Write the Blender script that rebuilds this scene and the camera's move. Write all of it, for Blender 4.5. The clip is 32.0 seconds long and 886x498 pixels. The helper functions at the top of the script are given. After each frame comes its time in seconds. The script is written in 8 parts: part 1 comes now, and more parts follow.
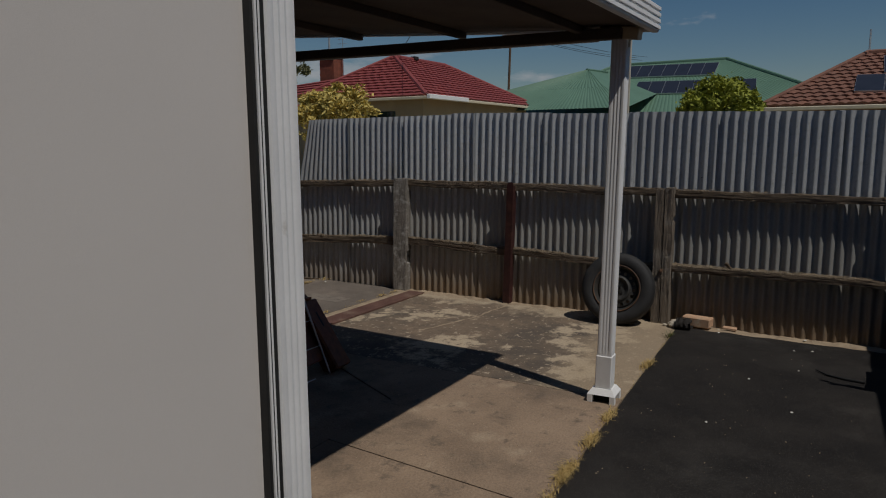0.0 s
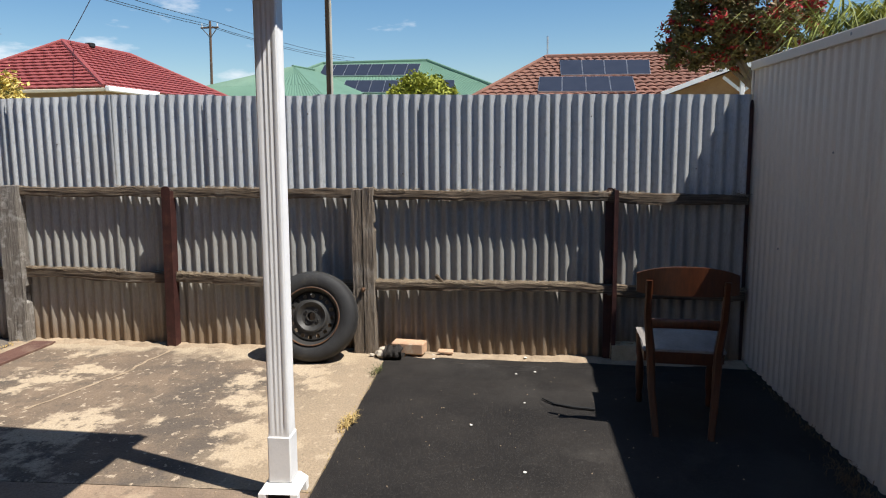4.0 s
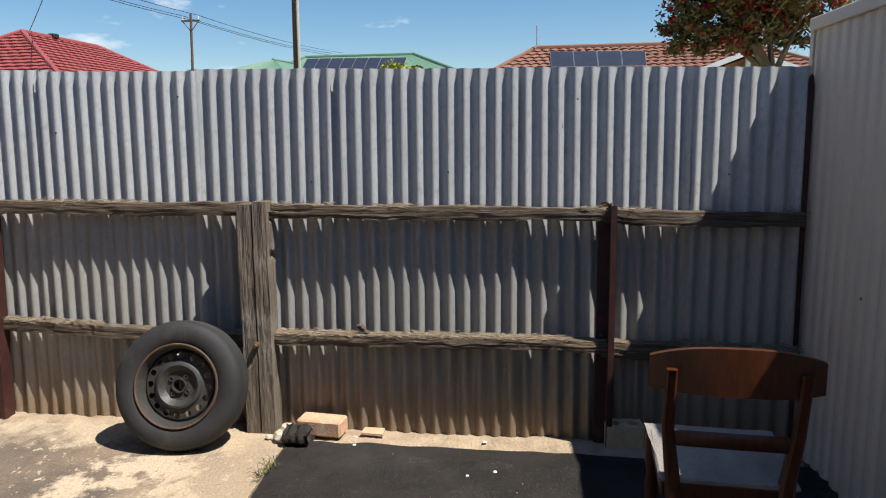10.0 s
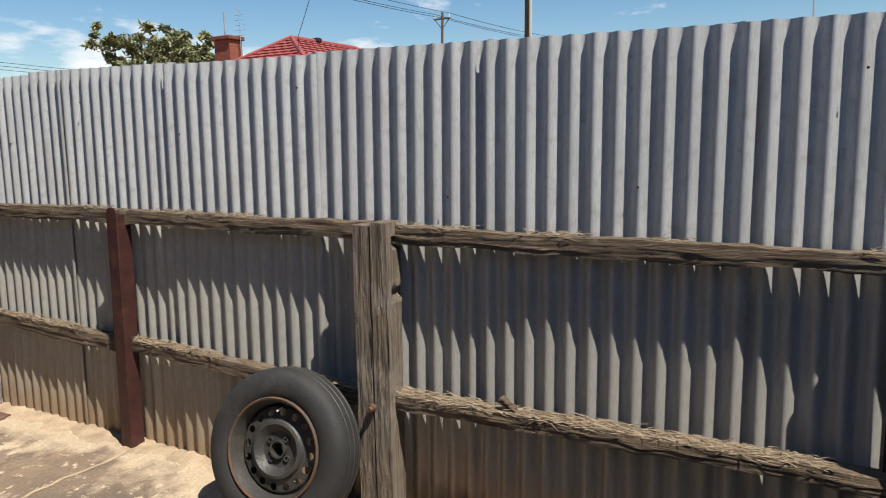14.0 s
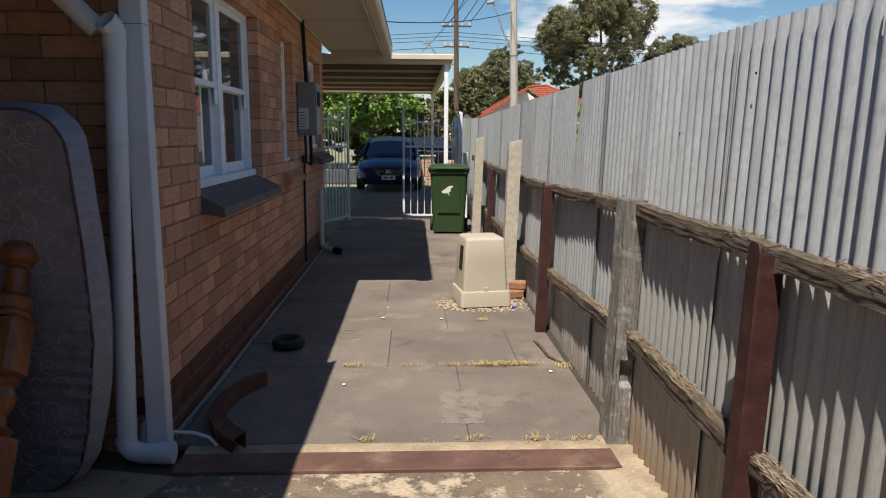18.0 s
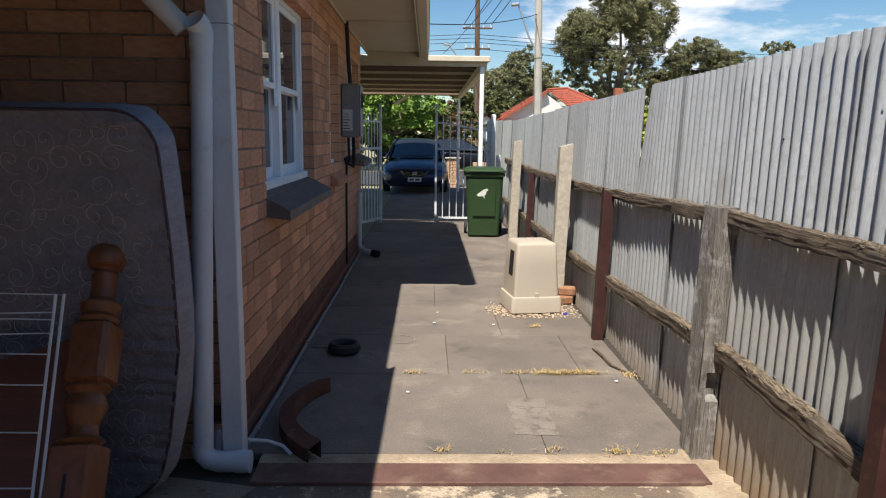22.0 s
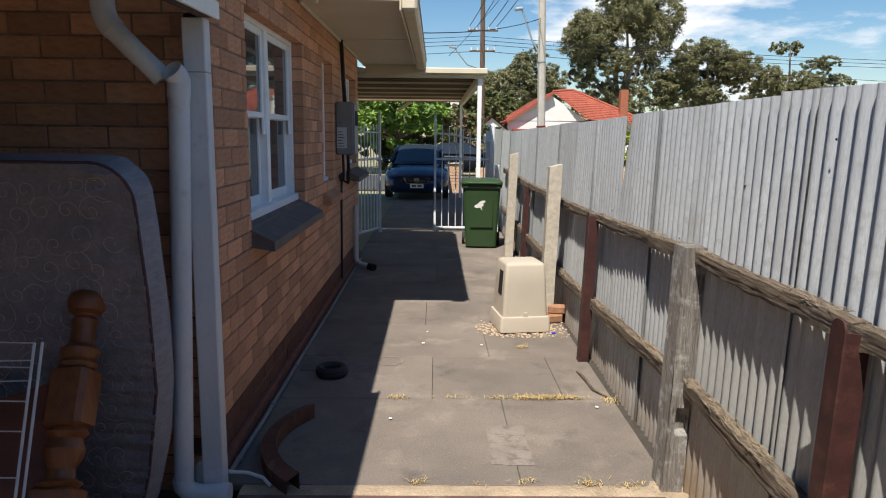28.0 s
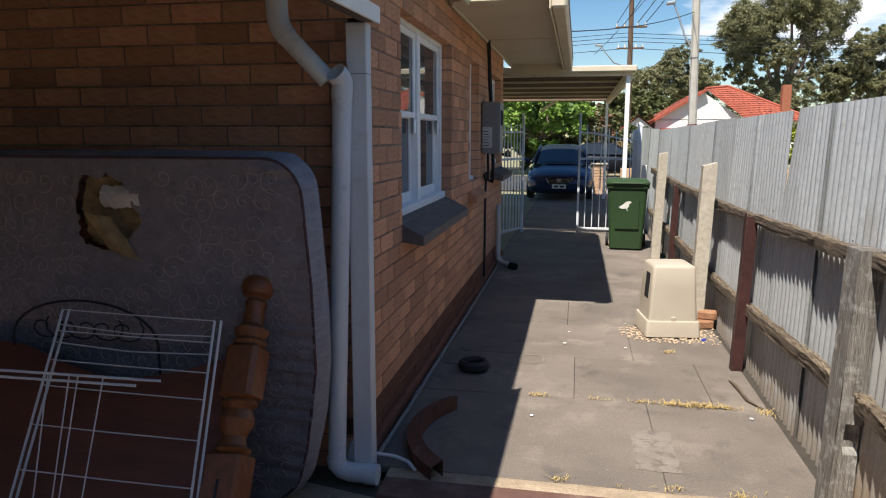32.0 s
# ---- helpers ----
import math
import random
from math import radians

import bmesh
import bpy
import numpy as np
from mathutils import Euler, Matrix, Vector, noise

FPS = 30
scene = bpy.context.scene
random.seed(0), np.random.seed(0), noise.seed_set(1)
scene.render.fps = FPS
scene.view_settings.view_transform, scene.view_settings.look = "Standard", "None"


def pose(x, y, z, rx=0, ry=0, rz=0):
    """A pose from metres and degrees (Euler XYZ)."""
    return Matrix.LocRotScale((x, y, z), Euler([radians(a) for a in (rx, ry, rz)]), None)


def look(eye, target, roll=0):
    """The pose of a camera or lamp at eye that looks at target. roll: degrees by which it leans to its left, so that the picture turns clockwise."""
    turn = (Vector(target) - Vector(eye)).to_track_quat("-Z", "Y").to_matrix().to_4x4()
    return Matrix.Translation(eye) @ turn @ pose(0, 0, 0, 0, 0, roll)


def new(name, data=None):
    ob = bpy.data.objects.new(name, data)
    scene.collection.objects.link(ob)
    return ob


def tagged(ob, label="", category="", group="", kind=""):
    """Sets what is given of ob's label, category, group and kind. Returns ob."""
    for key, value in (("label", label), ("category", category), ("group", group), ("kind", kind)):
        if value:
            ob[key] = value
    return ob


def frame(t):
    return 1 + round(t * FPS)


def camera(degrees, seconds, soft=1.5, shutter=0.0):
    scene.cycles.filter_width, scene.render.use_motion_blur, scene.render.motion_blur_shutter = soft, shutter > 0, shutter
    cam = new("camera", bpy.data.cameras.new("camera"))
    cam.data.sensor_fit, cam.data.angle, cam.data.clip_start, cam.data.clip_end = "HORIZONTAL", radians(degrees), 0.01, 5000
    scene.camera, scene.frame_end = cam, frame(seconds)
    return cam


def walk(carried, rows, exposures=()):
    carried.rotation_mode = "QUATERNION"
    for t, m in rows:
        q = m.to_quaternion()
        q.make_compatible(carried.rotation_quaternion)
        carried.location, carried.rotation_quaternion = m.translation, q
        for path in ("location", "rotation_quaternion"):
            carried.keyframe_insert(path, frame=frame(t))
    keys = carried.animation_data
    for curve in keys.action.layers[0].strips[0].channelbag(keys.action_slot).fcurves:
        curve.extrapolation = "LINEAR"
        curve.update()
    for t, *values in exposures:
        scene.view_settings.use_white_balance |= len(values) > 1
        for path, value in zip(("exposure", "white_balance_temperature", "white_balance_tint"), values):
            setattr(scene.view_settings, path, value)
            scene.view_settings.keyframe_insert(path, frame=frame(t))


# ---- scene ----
cam = camera(65.2, 32.0, soft=1.1)
PATH = [
    (0, (-6.244, -1.472, 1.567), (-4.556, -0.442, 1.267), -0.3),
    (0.5, (-6.18, -1.492, 1.513), (-4.331, -0.788, 1.217), -0.5),
    (1, (-6.151, -1.516, 1.499), (-4.216, -1.11, 1.2), -0.4),
    (1.5, (-6.141, -1.5, 1.486), (-4.188, -1.194, 1.185), -0.5),
    (2, (-5.967, -1.47, 1.482), (-4.014, -1.165, 1.18), -0.5),
    (2.5, (-5.68, -1.416, 1.48), (-3.726, -1.114, 1.178), -0.5),
    (3, (-5.353, -1.357, 1.484), (-3.399, -1.056, 1.18), -0.7),
    (3.5, (-5.039, -1.288, 1.494), (-3.085, -0.991, 1.19), -0.7),
    (5.5, (-4.736, -1.28, 1.49), (-2.781, -0.989, 1.182), -0.7),
    (6, (-4.668, -1.283, 1.495), (-2.713, -0.995, 1.186), -0.7),
    (6.5, (-4.574, -1.288, 1.491), (-2.619, -1.004, 1.182), -0.6),
    (7, (-4.45, -1.306, 1.487), (-2.495, -1.024, 1.177), -0.6),
    (7.5, (-4.312, -1.331, 1.479), (-2.356, -1.05, 1.169), -0.7),
    (8, (-4.191, -1.341, 1.491), (-2.236, -1.061, 1.179), -0.7),
    (8.5, (-4.036, -1.335, 1.5), (-2.08, -1.057, 1.188), -0.7),
    (9, (-3.858, -1.346, 1.506), (-1.901, -1.07, 1.194), -0.6),
    (9.5, (-3.634, -1.371, 1.488), (-1.678, -1.094, 1.175), -0.7),
    (10, (-3.398, -1.406, 1.476), (-1.443, -1.129, 1.163), -0.7),
    (10.5, (-3.16, -1.436, 1.475), (-1.204, -1.157, 1.161), -0.7),
    (11, (-2.926, -1.447, 1.475), (-0.975, -1.136, 1.161), -0.7),
    (11.5, (-2.754, -1.464, 1.476), (-0.816, -1.089, 1.157), -1.0),
    (12, (-2.655, -1.49, 1.476), (-0.739, -1.015, 1.154), -1.2),
    (12.5, (-2.602, -1.515, 1.476), (-0.717, -0.928, 1.153), -1.5),
    (13, (-2.551, -1.528, 1.48), (-0.701, -0.84, 1.158), -1.6),
    (13.5, (-2.453, -1.519, 1.485), (-0.651, -0.711, 1.164), -1.7),
    (15.5, (-1.765, -1.061, 1.538), (-0.466, 0.422, 1.2), -0.2),
    (16, (-1.575, -0.946, 1.524), (-0.621, 0.78, 1.193), -0.3),
    (16.5, (-1.413, -0.795, 1.495), (-0.846, 1.096, 1.172), 0.1),
    (17, (-1.26, -0.651, 1.494), (-1.022, 1.308, 1.171), 0.1),
    (17.5, (-1.169, -0.544, 1.49), (-1.055, 1.427, 1.167), 0.2),
    (18, (-1.159, -0.475, 1.499), (-1.074, 1.497, 1.175), 0.3),
    (18.5, (-1.202, -0.439, 1.498), (-1.145, 1.534, 1.175), 0.3),
    (19, (-1.24, -0.378, 1.5), (-1.194, 1.596, 1.179), 0.4),
    (19.5, (-1.281, -0.337, 1.505), (-1.239, 1.636, 1.185), 0.4),
    (20, (-1.362, -0.309, 1.497), (-1.318, 1.665, 1.177), 0.5),
    (20.5, (-1.423, -0.316, 1.497), (-1.376, 1.658, 1.176), 0.6),
    (21, (-1.456, -0.339, 1.493), (-1.409, 1.635, 1.174), 0.6),
    (21.5, (-1.488, -0.359, 1.49), (-1.44, 1.615, 1.172), 0.7),
    (22, (-1.475, -0.377, 1.504), (-1.429, 1.597, 1.185), 0.7),
    (22.5, (-1.454, -0.39, 1.548), (-1.411, 1.585, 1.23), 0.8),
    (23, (-1.434, -0.408, 1.62), (-1.392, 1.567, 1.303), 0.6),
    (23.5, (-1.405, -0.427, 1.646), (-1.368, 1.548, 1.329), 0.7),
    (24, (-1.386, -0.434, 1.677), (-1.349, 1.54, 1.358), 0.7),
    (24.5, (-1.366, -0.436, 1.68), (-1.329, 1.538, 1.361), 0.7),
    (25, (-1.344, -0.43, 1.69), (-1.31, 1.544, 1.369), 0.7),
    (25.5, (-1.361, -0.404, 1.704), (-1.327, 1.57, 1.383), 0.6),
    (27.5, (-1.307, -0.441, 1.695), (-1.282, 1.533, 1.374), 0.7),
    (28, (-1.32, -0.428, 1.7), (-1.297, 1.546, 1.378), 0.6),
    (28.5, (-1.329, -0.403, 1.696), (-1.309, 1.57, 1.374), 0.6),
    (29, (-1.366, -0.4, 1.694), (-1.346, 1.574, 1.372), 0.6),
    (29.5, (-1.388, -0.423, 1.698), (-1.371, 1.55, 1.376), 0.6),
    (30, (-1.389, -0.443, 1.693), (-1.372, 1.531, 1.37), 0.6),
    (30.5, (-1.355, -0.466, 1.688), (-1.34, 1.508, 1.367), 0.6),
    (31, (-1.358, -0.477, 1.694), (-1.352, 1.497, 1.371), 0.5),
    (31.5, (-1.364, -0.477, 1.694), (-1.463, 1.495, 1.37), 0.4),
    (32, (-1.355, -0.47, 1.679), (-1.729, 1.468, 1.358), 0.1),
]
walk(cam, [(t, look(eye, target, roll)) for t, eye, target, roll in PATH],
     exposures=[(0, -1.24, 6500, 10), (0.4, -1.0, 6500, 10), (0.8, -0.45, 6500, 10), (1.2, 0.25, 6500, 10), (1.6, 0.5, 6500, 10), (2.2, 0.60, 6500, 10), (8, 0.57, 6500, 10), (11, 0.72, 6650, 10), (13.5, 0.66, 6850, 10), (15.5, 0.4, 6950, 10), (16.3, 0.16, 6950, 10), (17.2, 0.22, 6850, 10), (18, 0.42, 6750, 10), (20, 0.56, 6600, 10), (23, 0.65, 6600, 10), (31, 0.61, 6600, 10), (32, 0.74, 6600, 10)])

# ---- world, sun ----
SUN = Vector((0.18, 0.53, -1.0))
world = bpy.data.worlds.new("daylight_sky")
scene.world = world
world.use_nodes = True
wt = world.node_tree
sky = wt.nodes.new("ShaderNodeTexSky")
sky.sky_type = 'NISHITA'
sky.sun_disc = False
sky.sun_elevation = radians(60.7)
sky.sun_rotation = math.atan2(-SUN.x, -SUN.y)
sky.air_density, sky.dust_density, sky.ozone_density = 1.0, 0.25, 1.6
geo = wt.nodes.new("ShaderNodeTexCoord")
mp = wt.nodes.new("ShaderNodeMapping")
mp.inputs["Scale"].default_value = (2.2, 2.2, 7.5)
mp.inputs["Location"].default_value = (0.35, 0.9, 0.2)
nz = wt.nodes.new("ShaderNodeTexNoise")
nz.inputs["Scale"].default_value = 1.6
nz.inputs["Detail"].default_value = 9
nz.inputs["Roughness"].default_value = 0.58
rp = wt.nodes.new("ShaderNodeValToRGB")
rp.color_ramp.elements[0].position, rp.color_ramp.elements[1].position = 0.585, 0.70
mx = wt.nodes.new("ShaderNodeMix")
mx.data_type = 'RGBA'
mx.inputs["B"].default_value = (13.5, 13.9, 14.6, 1)
wt.links.new(geo.outputs["Generated"], mp.inputs["Vector"])
wt.links.new(mp.outputs["Vector"], nz.inputs["Vector"])
bank_side = wt.nodes.new("ShaderNodeVectorMath")       # the cloud bank stands over the street's far end
bank_side.operation = 'DOT_PRODUCT'
bank_side.inputs[1].default_value = Vector((0.42, 0.88, 0.16)).normalized()
wt.links.new(geo.outputs["Generated"], bank_side.inputs[0])
bank_rise = wt.nodes.new("ShaderNodeMapRange")
bank_rise.inputs["From Min"].default_value, bank_rise.inputs["From Max"].default_value = 0.90, 0.985
bank_rise.inputs["To Min"].default_value, bank_rise.inputs["To Max"].default_value = -0.02, 0.13
wt.links.new(bank_side.outputs["Value"], bank_rise.inputs["Value"])
cover = wt.nodes.new("ShaderNodeMath")
wt.links.new(nz.outputs["Fac"], cover.inputs[0])
wt.links.new(bank_rise.outputs["Result"], cover.inputs[1])
wt.links.new(cover.outputs["Value"], rp.inputs["Fac"])
wt.links.new(rp.outputs["Color"], mx.inputs["Factor"])
azure = wt.nodes.new("ShaderNodeHueSaturation")
azure.inputs["Saturation"].default_value = 1.3
azure.inputs["Value"].default_value = 1.55
wt.links.new(sky.outputs["Color"], azure.inputs["Color"])
wt.links.new(azure.outputs["Color"], mx.inputs["A"])
wt.links.new(mx.outputs["Result"], wt.nodes["Background"].inputs["Color"])
wt.nodes["Background"].inputs["Strength"].default_value = 0.05
sun = new("sun", bpy.data.lights.new("sun", 'SUN'))
sun.data.energy, sun.data.angle, sun.data.color = 5.0, radians(0.53), (1.0, 0.955, 0.88)
sun.matrix_world = look((0, 0, 30), Vector((0, 0, 30)) + SUN)


# ---- materials ----
def M(name, c, c2=None, rough=0.75, metal=0.0, scale=9.0, spot=None, bump=0.15, fine=90.0, rnd=0.0,
      stretch=(1, 1, 1), spec=0.4, spot2=None, low=None, spots=(), grain=1.0):
    """A surface: two tones by noise, up to two kinds of stain (colour, scale, from, to), fine relief, and a spread of tone from piece to piece."""
    m = bpy.data.materials.new(name)
    m.use_nodes = True
    nt = m.node_tree
    bs = nt.nodes["Principled BSDF"]
    bs.inputs["Roughness"].default_value, bs.inputs["Metallic"].default_value = rough, metal
    bs.inputs["Specular IOR Level"].default_value = spec
    tc = nt.nodes.new("ShaderNodeTexCoord")
    mpn = nt.nodes.new("ShaderNodeMapping")
    mpn.inputs["Scale"].default_value = stretch
    nt.links.new(tc.outputs["Object"], mpn.inputs["Vector"])

    def noi(s, detail=5.0, vec=None, r=0.6):
        n = nt.nodes.new("ShaderNodeTexNoise")
        n.inputs["Scale"].default_value, n.inputs["Detail"].default_value, n.inputs["Roughness"].default_value = s, detail, r
        nt.links.new(vec or mpn.outputs["Vector"], n.inputs["Vector"])
        return n.outputs["Fac"]

    def ramp(src, a, b):
        r = nt.nodes.new("ShaderNodeMapRange")
        r.inputs["From Min"].default_value, r.inputs["From Max"].default_value = a, b
        nt.links.new(src, r.inputs["Value"])
        return r.outputs["Result"]

    def mix(fac, a, b, mode='MIX'):
        n = nt.nodes.new("ShaderNodeMix")
        n.data_type, n.blend_type = 'RGBA', mode
        for sock, v in (("Factor", fac), ("A", a), ("B", b)):
            if isinstance(v, (tuple, list)):
                n.inputs[sock].default_value = (*v, 1)
            elif isinstance(v, float):
                n.inputs[sock].default_value = v
            else:
                nt.links.new(v, n.inputs[sock])
        return n.outputs["Result"]
    c2 = c2 or tuple(v * 0.72 for v in c)
    col = mix(ramp(noi(scale), 0.32, 0.68), c, c2)
    for sp in (spot, spot2, *spots):
        if sp:
            col = mix(ramp(noi(sp[1], 7.0, tc.outputs["Object"], 0.65), sp[2], sp[3]), col, sp[0])
    for lw in low or ():            # grime or wear with a ragged edge: colour, where it is full, where it ends, share, ..., axis (height as a rule)
        sx = nt.nodes.new("ShaderNodeSeparateXYZ")
        nt.links.new(tc.outputs["Object"], sx.inputs["Vector"])
        ad = nt.nodes.new("ShaderNodeMath")
        ad.operation = 'MULTIPLY_ADD'
        nt.links.new(noi(lw[4], 6.0), ad.inputs[0])
        ad.inputs[1].default_value = lw[5]
        nt.links.new(sx.outputs["XYZ"[lw[6] if len(lw) > 6 else 2]], ad.inputs[2])
        f_ = nt.nodes.new("ShaderNodeMath")
        f_.operation = 'MULTIPLY'
        nt.links.new(ramp(ad.outputs["Value"], lw[2] + lw[5] / 2, lw[1] + lw[5] / 2), f_.inputs[0])
        f_.inputs[1].default_value = lw[3]
        col = mix(f_.outputs["Value"], col, lw[0])
    g = ramp(noi(fine, 3.0), 0.2, 0.8)
    gm = nt.nodes.new("ShaderNodeMapRange")
    gm.inputs["To Min"].default_value, gm.inputs["To Max"].default_value = 1 - 0.16 * grain, 1 + 0.12 * grain
    nt.links.new(g, gm.inputs["Value"])
    tone = gm.outputs["Result"]
    if rnd:
        oi = nt.nodes.new("ShaderNodeObjectInfo")
        rr = nt.nodes.new("ShaderNodeMapRange")
        rr.inputs["To Min"].default_value, rr.inputs["To Max"].default_value = 1 - rnd, 1 + rnd
        nt.links.new(oi.outputs["Random"], rr.inputs["Value"])
        mu = nt.nodes.new("ShaderNodeMath")
        mu.operation = 'MULTIPLY'
        nt.links.new(tone, mu.inputs[0])
        nt.links.new(rr.outputs["Result"], mu.inputs[1])
        tone = mu.outputs["Value"]
    hs = nt.nodes.new("ShaderNodeHueSaturation")
    nt.links.new(tone, hs.inputs["Value"])
    nt.links.new(col, hs.inputs["Color"])
    nt.links.new(hs.outputs["Color"], bs.inputs["Base Color"])
    if bump:
        bp = nt.nodes.new("ShaderNodeBump")
        bp.inputs["Strength"].default_value, bp.inputs["Distance"].default_value = bump, 0.01
        nt.links.new(g, bp.inputs["Height"])
        nt.links.new(bp.outputs["Normal"], bs.inputs["Normal"])
    return m


def glassy(name, tint=(0.02, 0.025, 0.03), rough=0.04):
    m = M(name, tint, tint, rough=rough, bump=0, spec=0.8)
    return m


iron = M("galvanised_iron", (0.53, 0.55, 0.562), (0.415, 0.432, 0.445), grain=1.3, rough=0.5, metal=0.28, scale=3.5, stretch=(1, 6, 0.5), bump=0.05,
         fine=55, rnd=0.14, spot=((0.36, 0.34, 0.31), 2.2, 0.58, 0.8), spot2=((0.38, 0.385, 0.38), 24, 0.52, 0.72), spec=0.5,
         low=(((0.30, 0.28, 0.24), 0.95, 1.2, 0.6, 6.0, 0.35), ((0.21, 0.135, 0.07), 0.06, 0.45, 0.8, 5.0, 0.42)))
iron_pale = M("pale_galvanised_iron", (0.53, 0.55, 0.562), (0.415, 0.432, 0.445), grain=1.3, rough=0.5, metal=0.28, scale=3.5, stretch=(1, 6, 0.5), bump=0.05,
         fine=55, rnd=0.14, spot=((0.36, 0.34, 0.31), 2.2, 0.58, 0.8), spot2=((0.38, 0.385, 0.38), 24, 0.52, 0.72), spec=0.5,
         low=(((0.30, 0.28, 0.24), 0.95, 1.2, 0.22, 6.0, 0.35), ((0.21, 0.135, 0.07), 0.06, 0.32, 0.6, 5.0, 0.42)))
old_wood = M("weathered_timber", (0.255, 0.19, 0.13), (0.045, 0.031, 0.022), rough=0.95, scale=11, stretch=(6, 0.4, 16), bump=1.0, fine=30, grain=2.2,
             spot=((0.25, 0.21, 0.165), 4.0, 0.56, 0.75))
post_wood = M("weathered_post_timber", (0.355, 0.29, 0.225), (0.115, 0.09, 0.07), rough=0.92, scale=9, stretch=(15, 15, 0.35), bump=0.9, fine=30, grain=1.8,
              spot=((0.42, 0.37, 0.31), 3.5, 0.52, 0.72))
grey_wood = M("lichen_grey_timber", (0.36, 0.325, 0.285), (0.15, 0.13, 0.11), rough=0.95, scale=9, stretch=(11, 11, 0.6), bump=0.9, fine=32, grain=1.8,
              spot=((0.55, 0.52, 0.48), 9, 0.51, 0.65))
straw = M("dry_straw", (0.58, 0.42, 0.17), (0.38, 0.265, 0.10), rough=0.9, scale=30, bump=0)
splinter_mat = M("grey_splinters", (0.36, 0.285, 0.195), (0.20, 0.155, 0.108), rough=0.9, scale=30, bump=0)
rust = M("oxide_red_steel", (0.066, 0.023, 0.02), (0.036, 0.014, 0.012), rough=0.6, metal=0.1, scale=14, bump=0.07, fine=160,
         spot=((0.11, 0.045, 0.03), 12, 0.55, 0.75))
plate_rust = M("worn_brown_steel_plate", (0.15, 0.078, 0.06), (0.10, 0.05, 0.04), rough=0.7, scale=5, bump=0.2, fine=110, spot=((0.21, 0.135, 0.10), 4.0, 0.52, 0.68))
concrete_post = M("pebbly_concrete", (0.52, 0.46, 0.37), (0.38, 0.335, 0.27), rough=0.95, scale=22, bump=0.25, fine=110)
yard_conc = M("stained_brown_concrete", (0.36, 0.26, 0.18), (0.245, 0.175, 0.122), rough=0.92, scale=1.9, bump=0.45, fine=70, grain=1.4,
              spot=((0.15, 0.112, 0.082), 1.1, 0.52, 0.66), spot2=((0.46, 0.36, 0.255), 1.5, 0.56, 0.70),
              spots=(((0.17, 0.128, 0.094), 9.0, 0.56, 0.68), ((0.50, 0.42, 0.33), 34.0, 0.67, 0.71)))
yard_grey = M("mottled_grey_brown_concrete", (0.235, 0.172, 0.12), (0.155, 0.117, 0.086), rough=0.92, scale=2.4, bump=0.5, fine=70, grain=1.8,
              spot=((0.115, 0.092, 0.073), 1.0, 0.47, 0.58), spot2=((0.47, 0.375, 0.265), 1.35, 0.535, 0.575),
              spots=(((0.15, 0.115, 0.085), 6.0, 0.53, 0.60), ((0.44, 0.355, 0.26), 17.0, 0.585, 0.63), ((0.07, 0.056, 0.045), 30.0, 0.63, 0.69)),
              low=(((0.50, 0.405, 0.285), -0.27, -0.42, 0.72, 2.9, 1.1, 0), ((0.42, 0.325, 0.218), 0.16, 0.46, 0.62, 2.4, 1.0, 1)))
drive = M("grey_driveway_concrete", (0.20, 0.166, 0.138), (0.135, 0.113, 0.095), rough=0.9, scale=1.3, bump=0.4, fine=80, grain=1.4, spots=(((0.13, 0.11, 0.092), 8.0, 0.58, 0.76), ((0.27, 0.23, 0.19), 40.0, 0.64, 0.70)), rnd=0.08,
          spot=((0.27, 0.225, 0.18), 1.7, 0.54, 0.72), spot2=((0.09, 0.079, 0.07), 3.0, 0.58, 0.75))
dirt = M("sandy_soil", (0.44, 0.34, 0.235), (0.27, 0.205, 0.14), rough=0.97, scale=7, bump=0.6, fine=60)
earth = M("suburban_ground", (0.30, 0.25, 0.17), (0.19, 0.19, 0.09), rough=0.97, scale=0.25, bump=0.2, fine=8)
asphalt = M("street_asphalt", (0.062, 0.061, 0.06), (0.045, 0.045, 0.045), rough=0.9, scale=2, bump=0.2)
mat_black = M("black_rubberised_matting", (0.027, 0.0235, 0.021), (0.014, 0.0125, 0.012), rough=0.72, scale=2.2, bump=0.35, fine=150,
              spot=((0.05, 0.045, 0.04), 1.6, 0.58, 0.75), spec=0.2, spot2=((0.075, 0.069, 0.062), 150.0, 0.57, 0.68), spots=(((0.048, 0.044, 0.040), 0.7, 0.5, 0.72),), grain=2.0)
white_paint = M("chalky_white_paint", (0.85, 0.85, 0.85), (0.77, 0.77, 0.77), grain=0.2, rough=0.5, scale=8, bump=0.05, spot=((0.55, 0.52, 0.48), 9, 0.66, 0.78))
aged_white = M("grubby_white_paint", (0.62, 0.63, 0.65), (0.53, 0.535, 0.55), grain=0.4, rough=0.6, scale=5, stretch=(1, 1, 0.4), bump=0.06, spot=((0.42, 0.40, 0.37), 6, 0.6, 0.78))
cream_paint = M("cream_painted_timber", (0.66, 0.58, 0.44), (0.58, 0.50, 0.37), grain=0.3, rough=0.55, scale=4, bump=0.06)
soffit_mat = M("cream_soffit_sheet", (0.62, 0.54, 0.42), (0.56, 0.48, 0.37), grain=0.3, rough=0.7, scale=1.2, bump=0.04)
dark_roof = M("brown_roof_underside", (0.115, 0.085, 0.07), (0.075, 0.056, 0.047), rough=0.8, scale=3, bump=0.1)
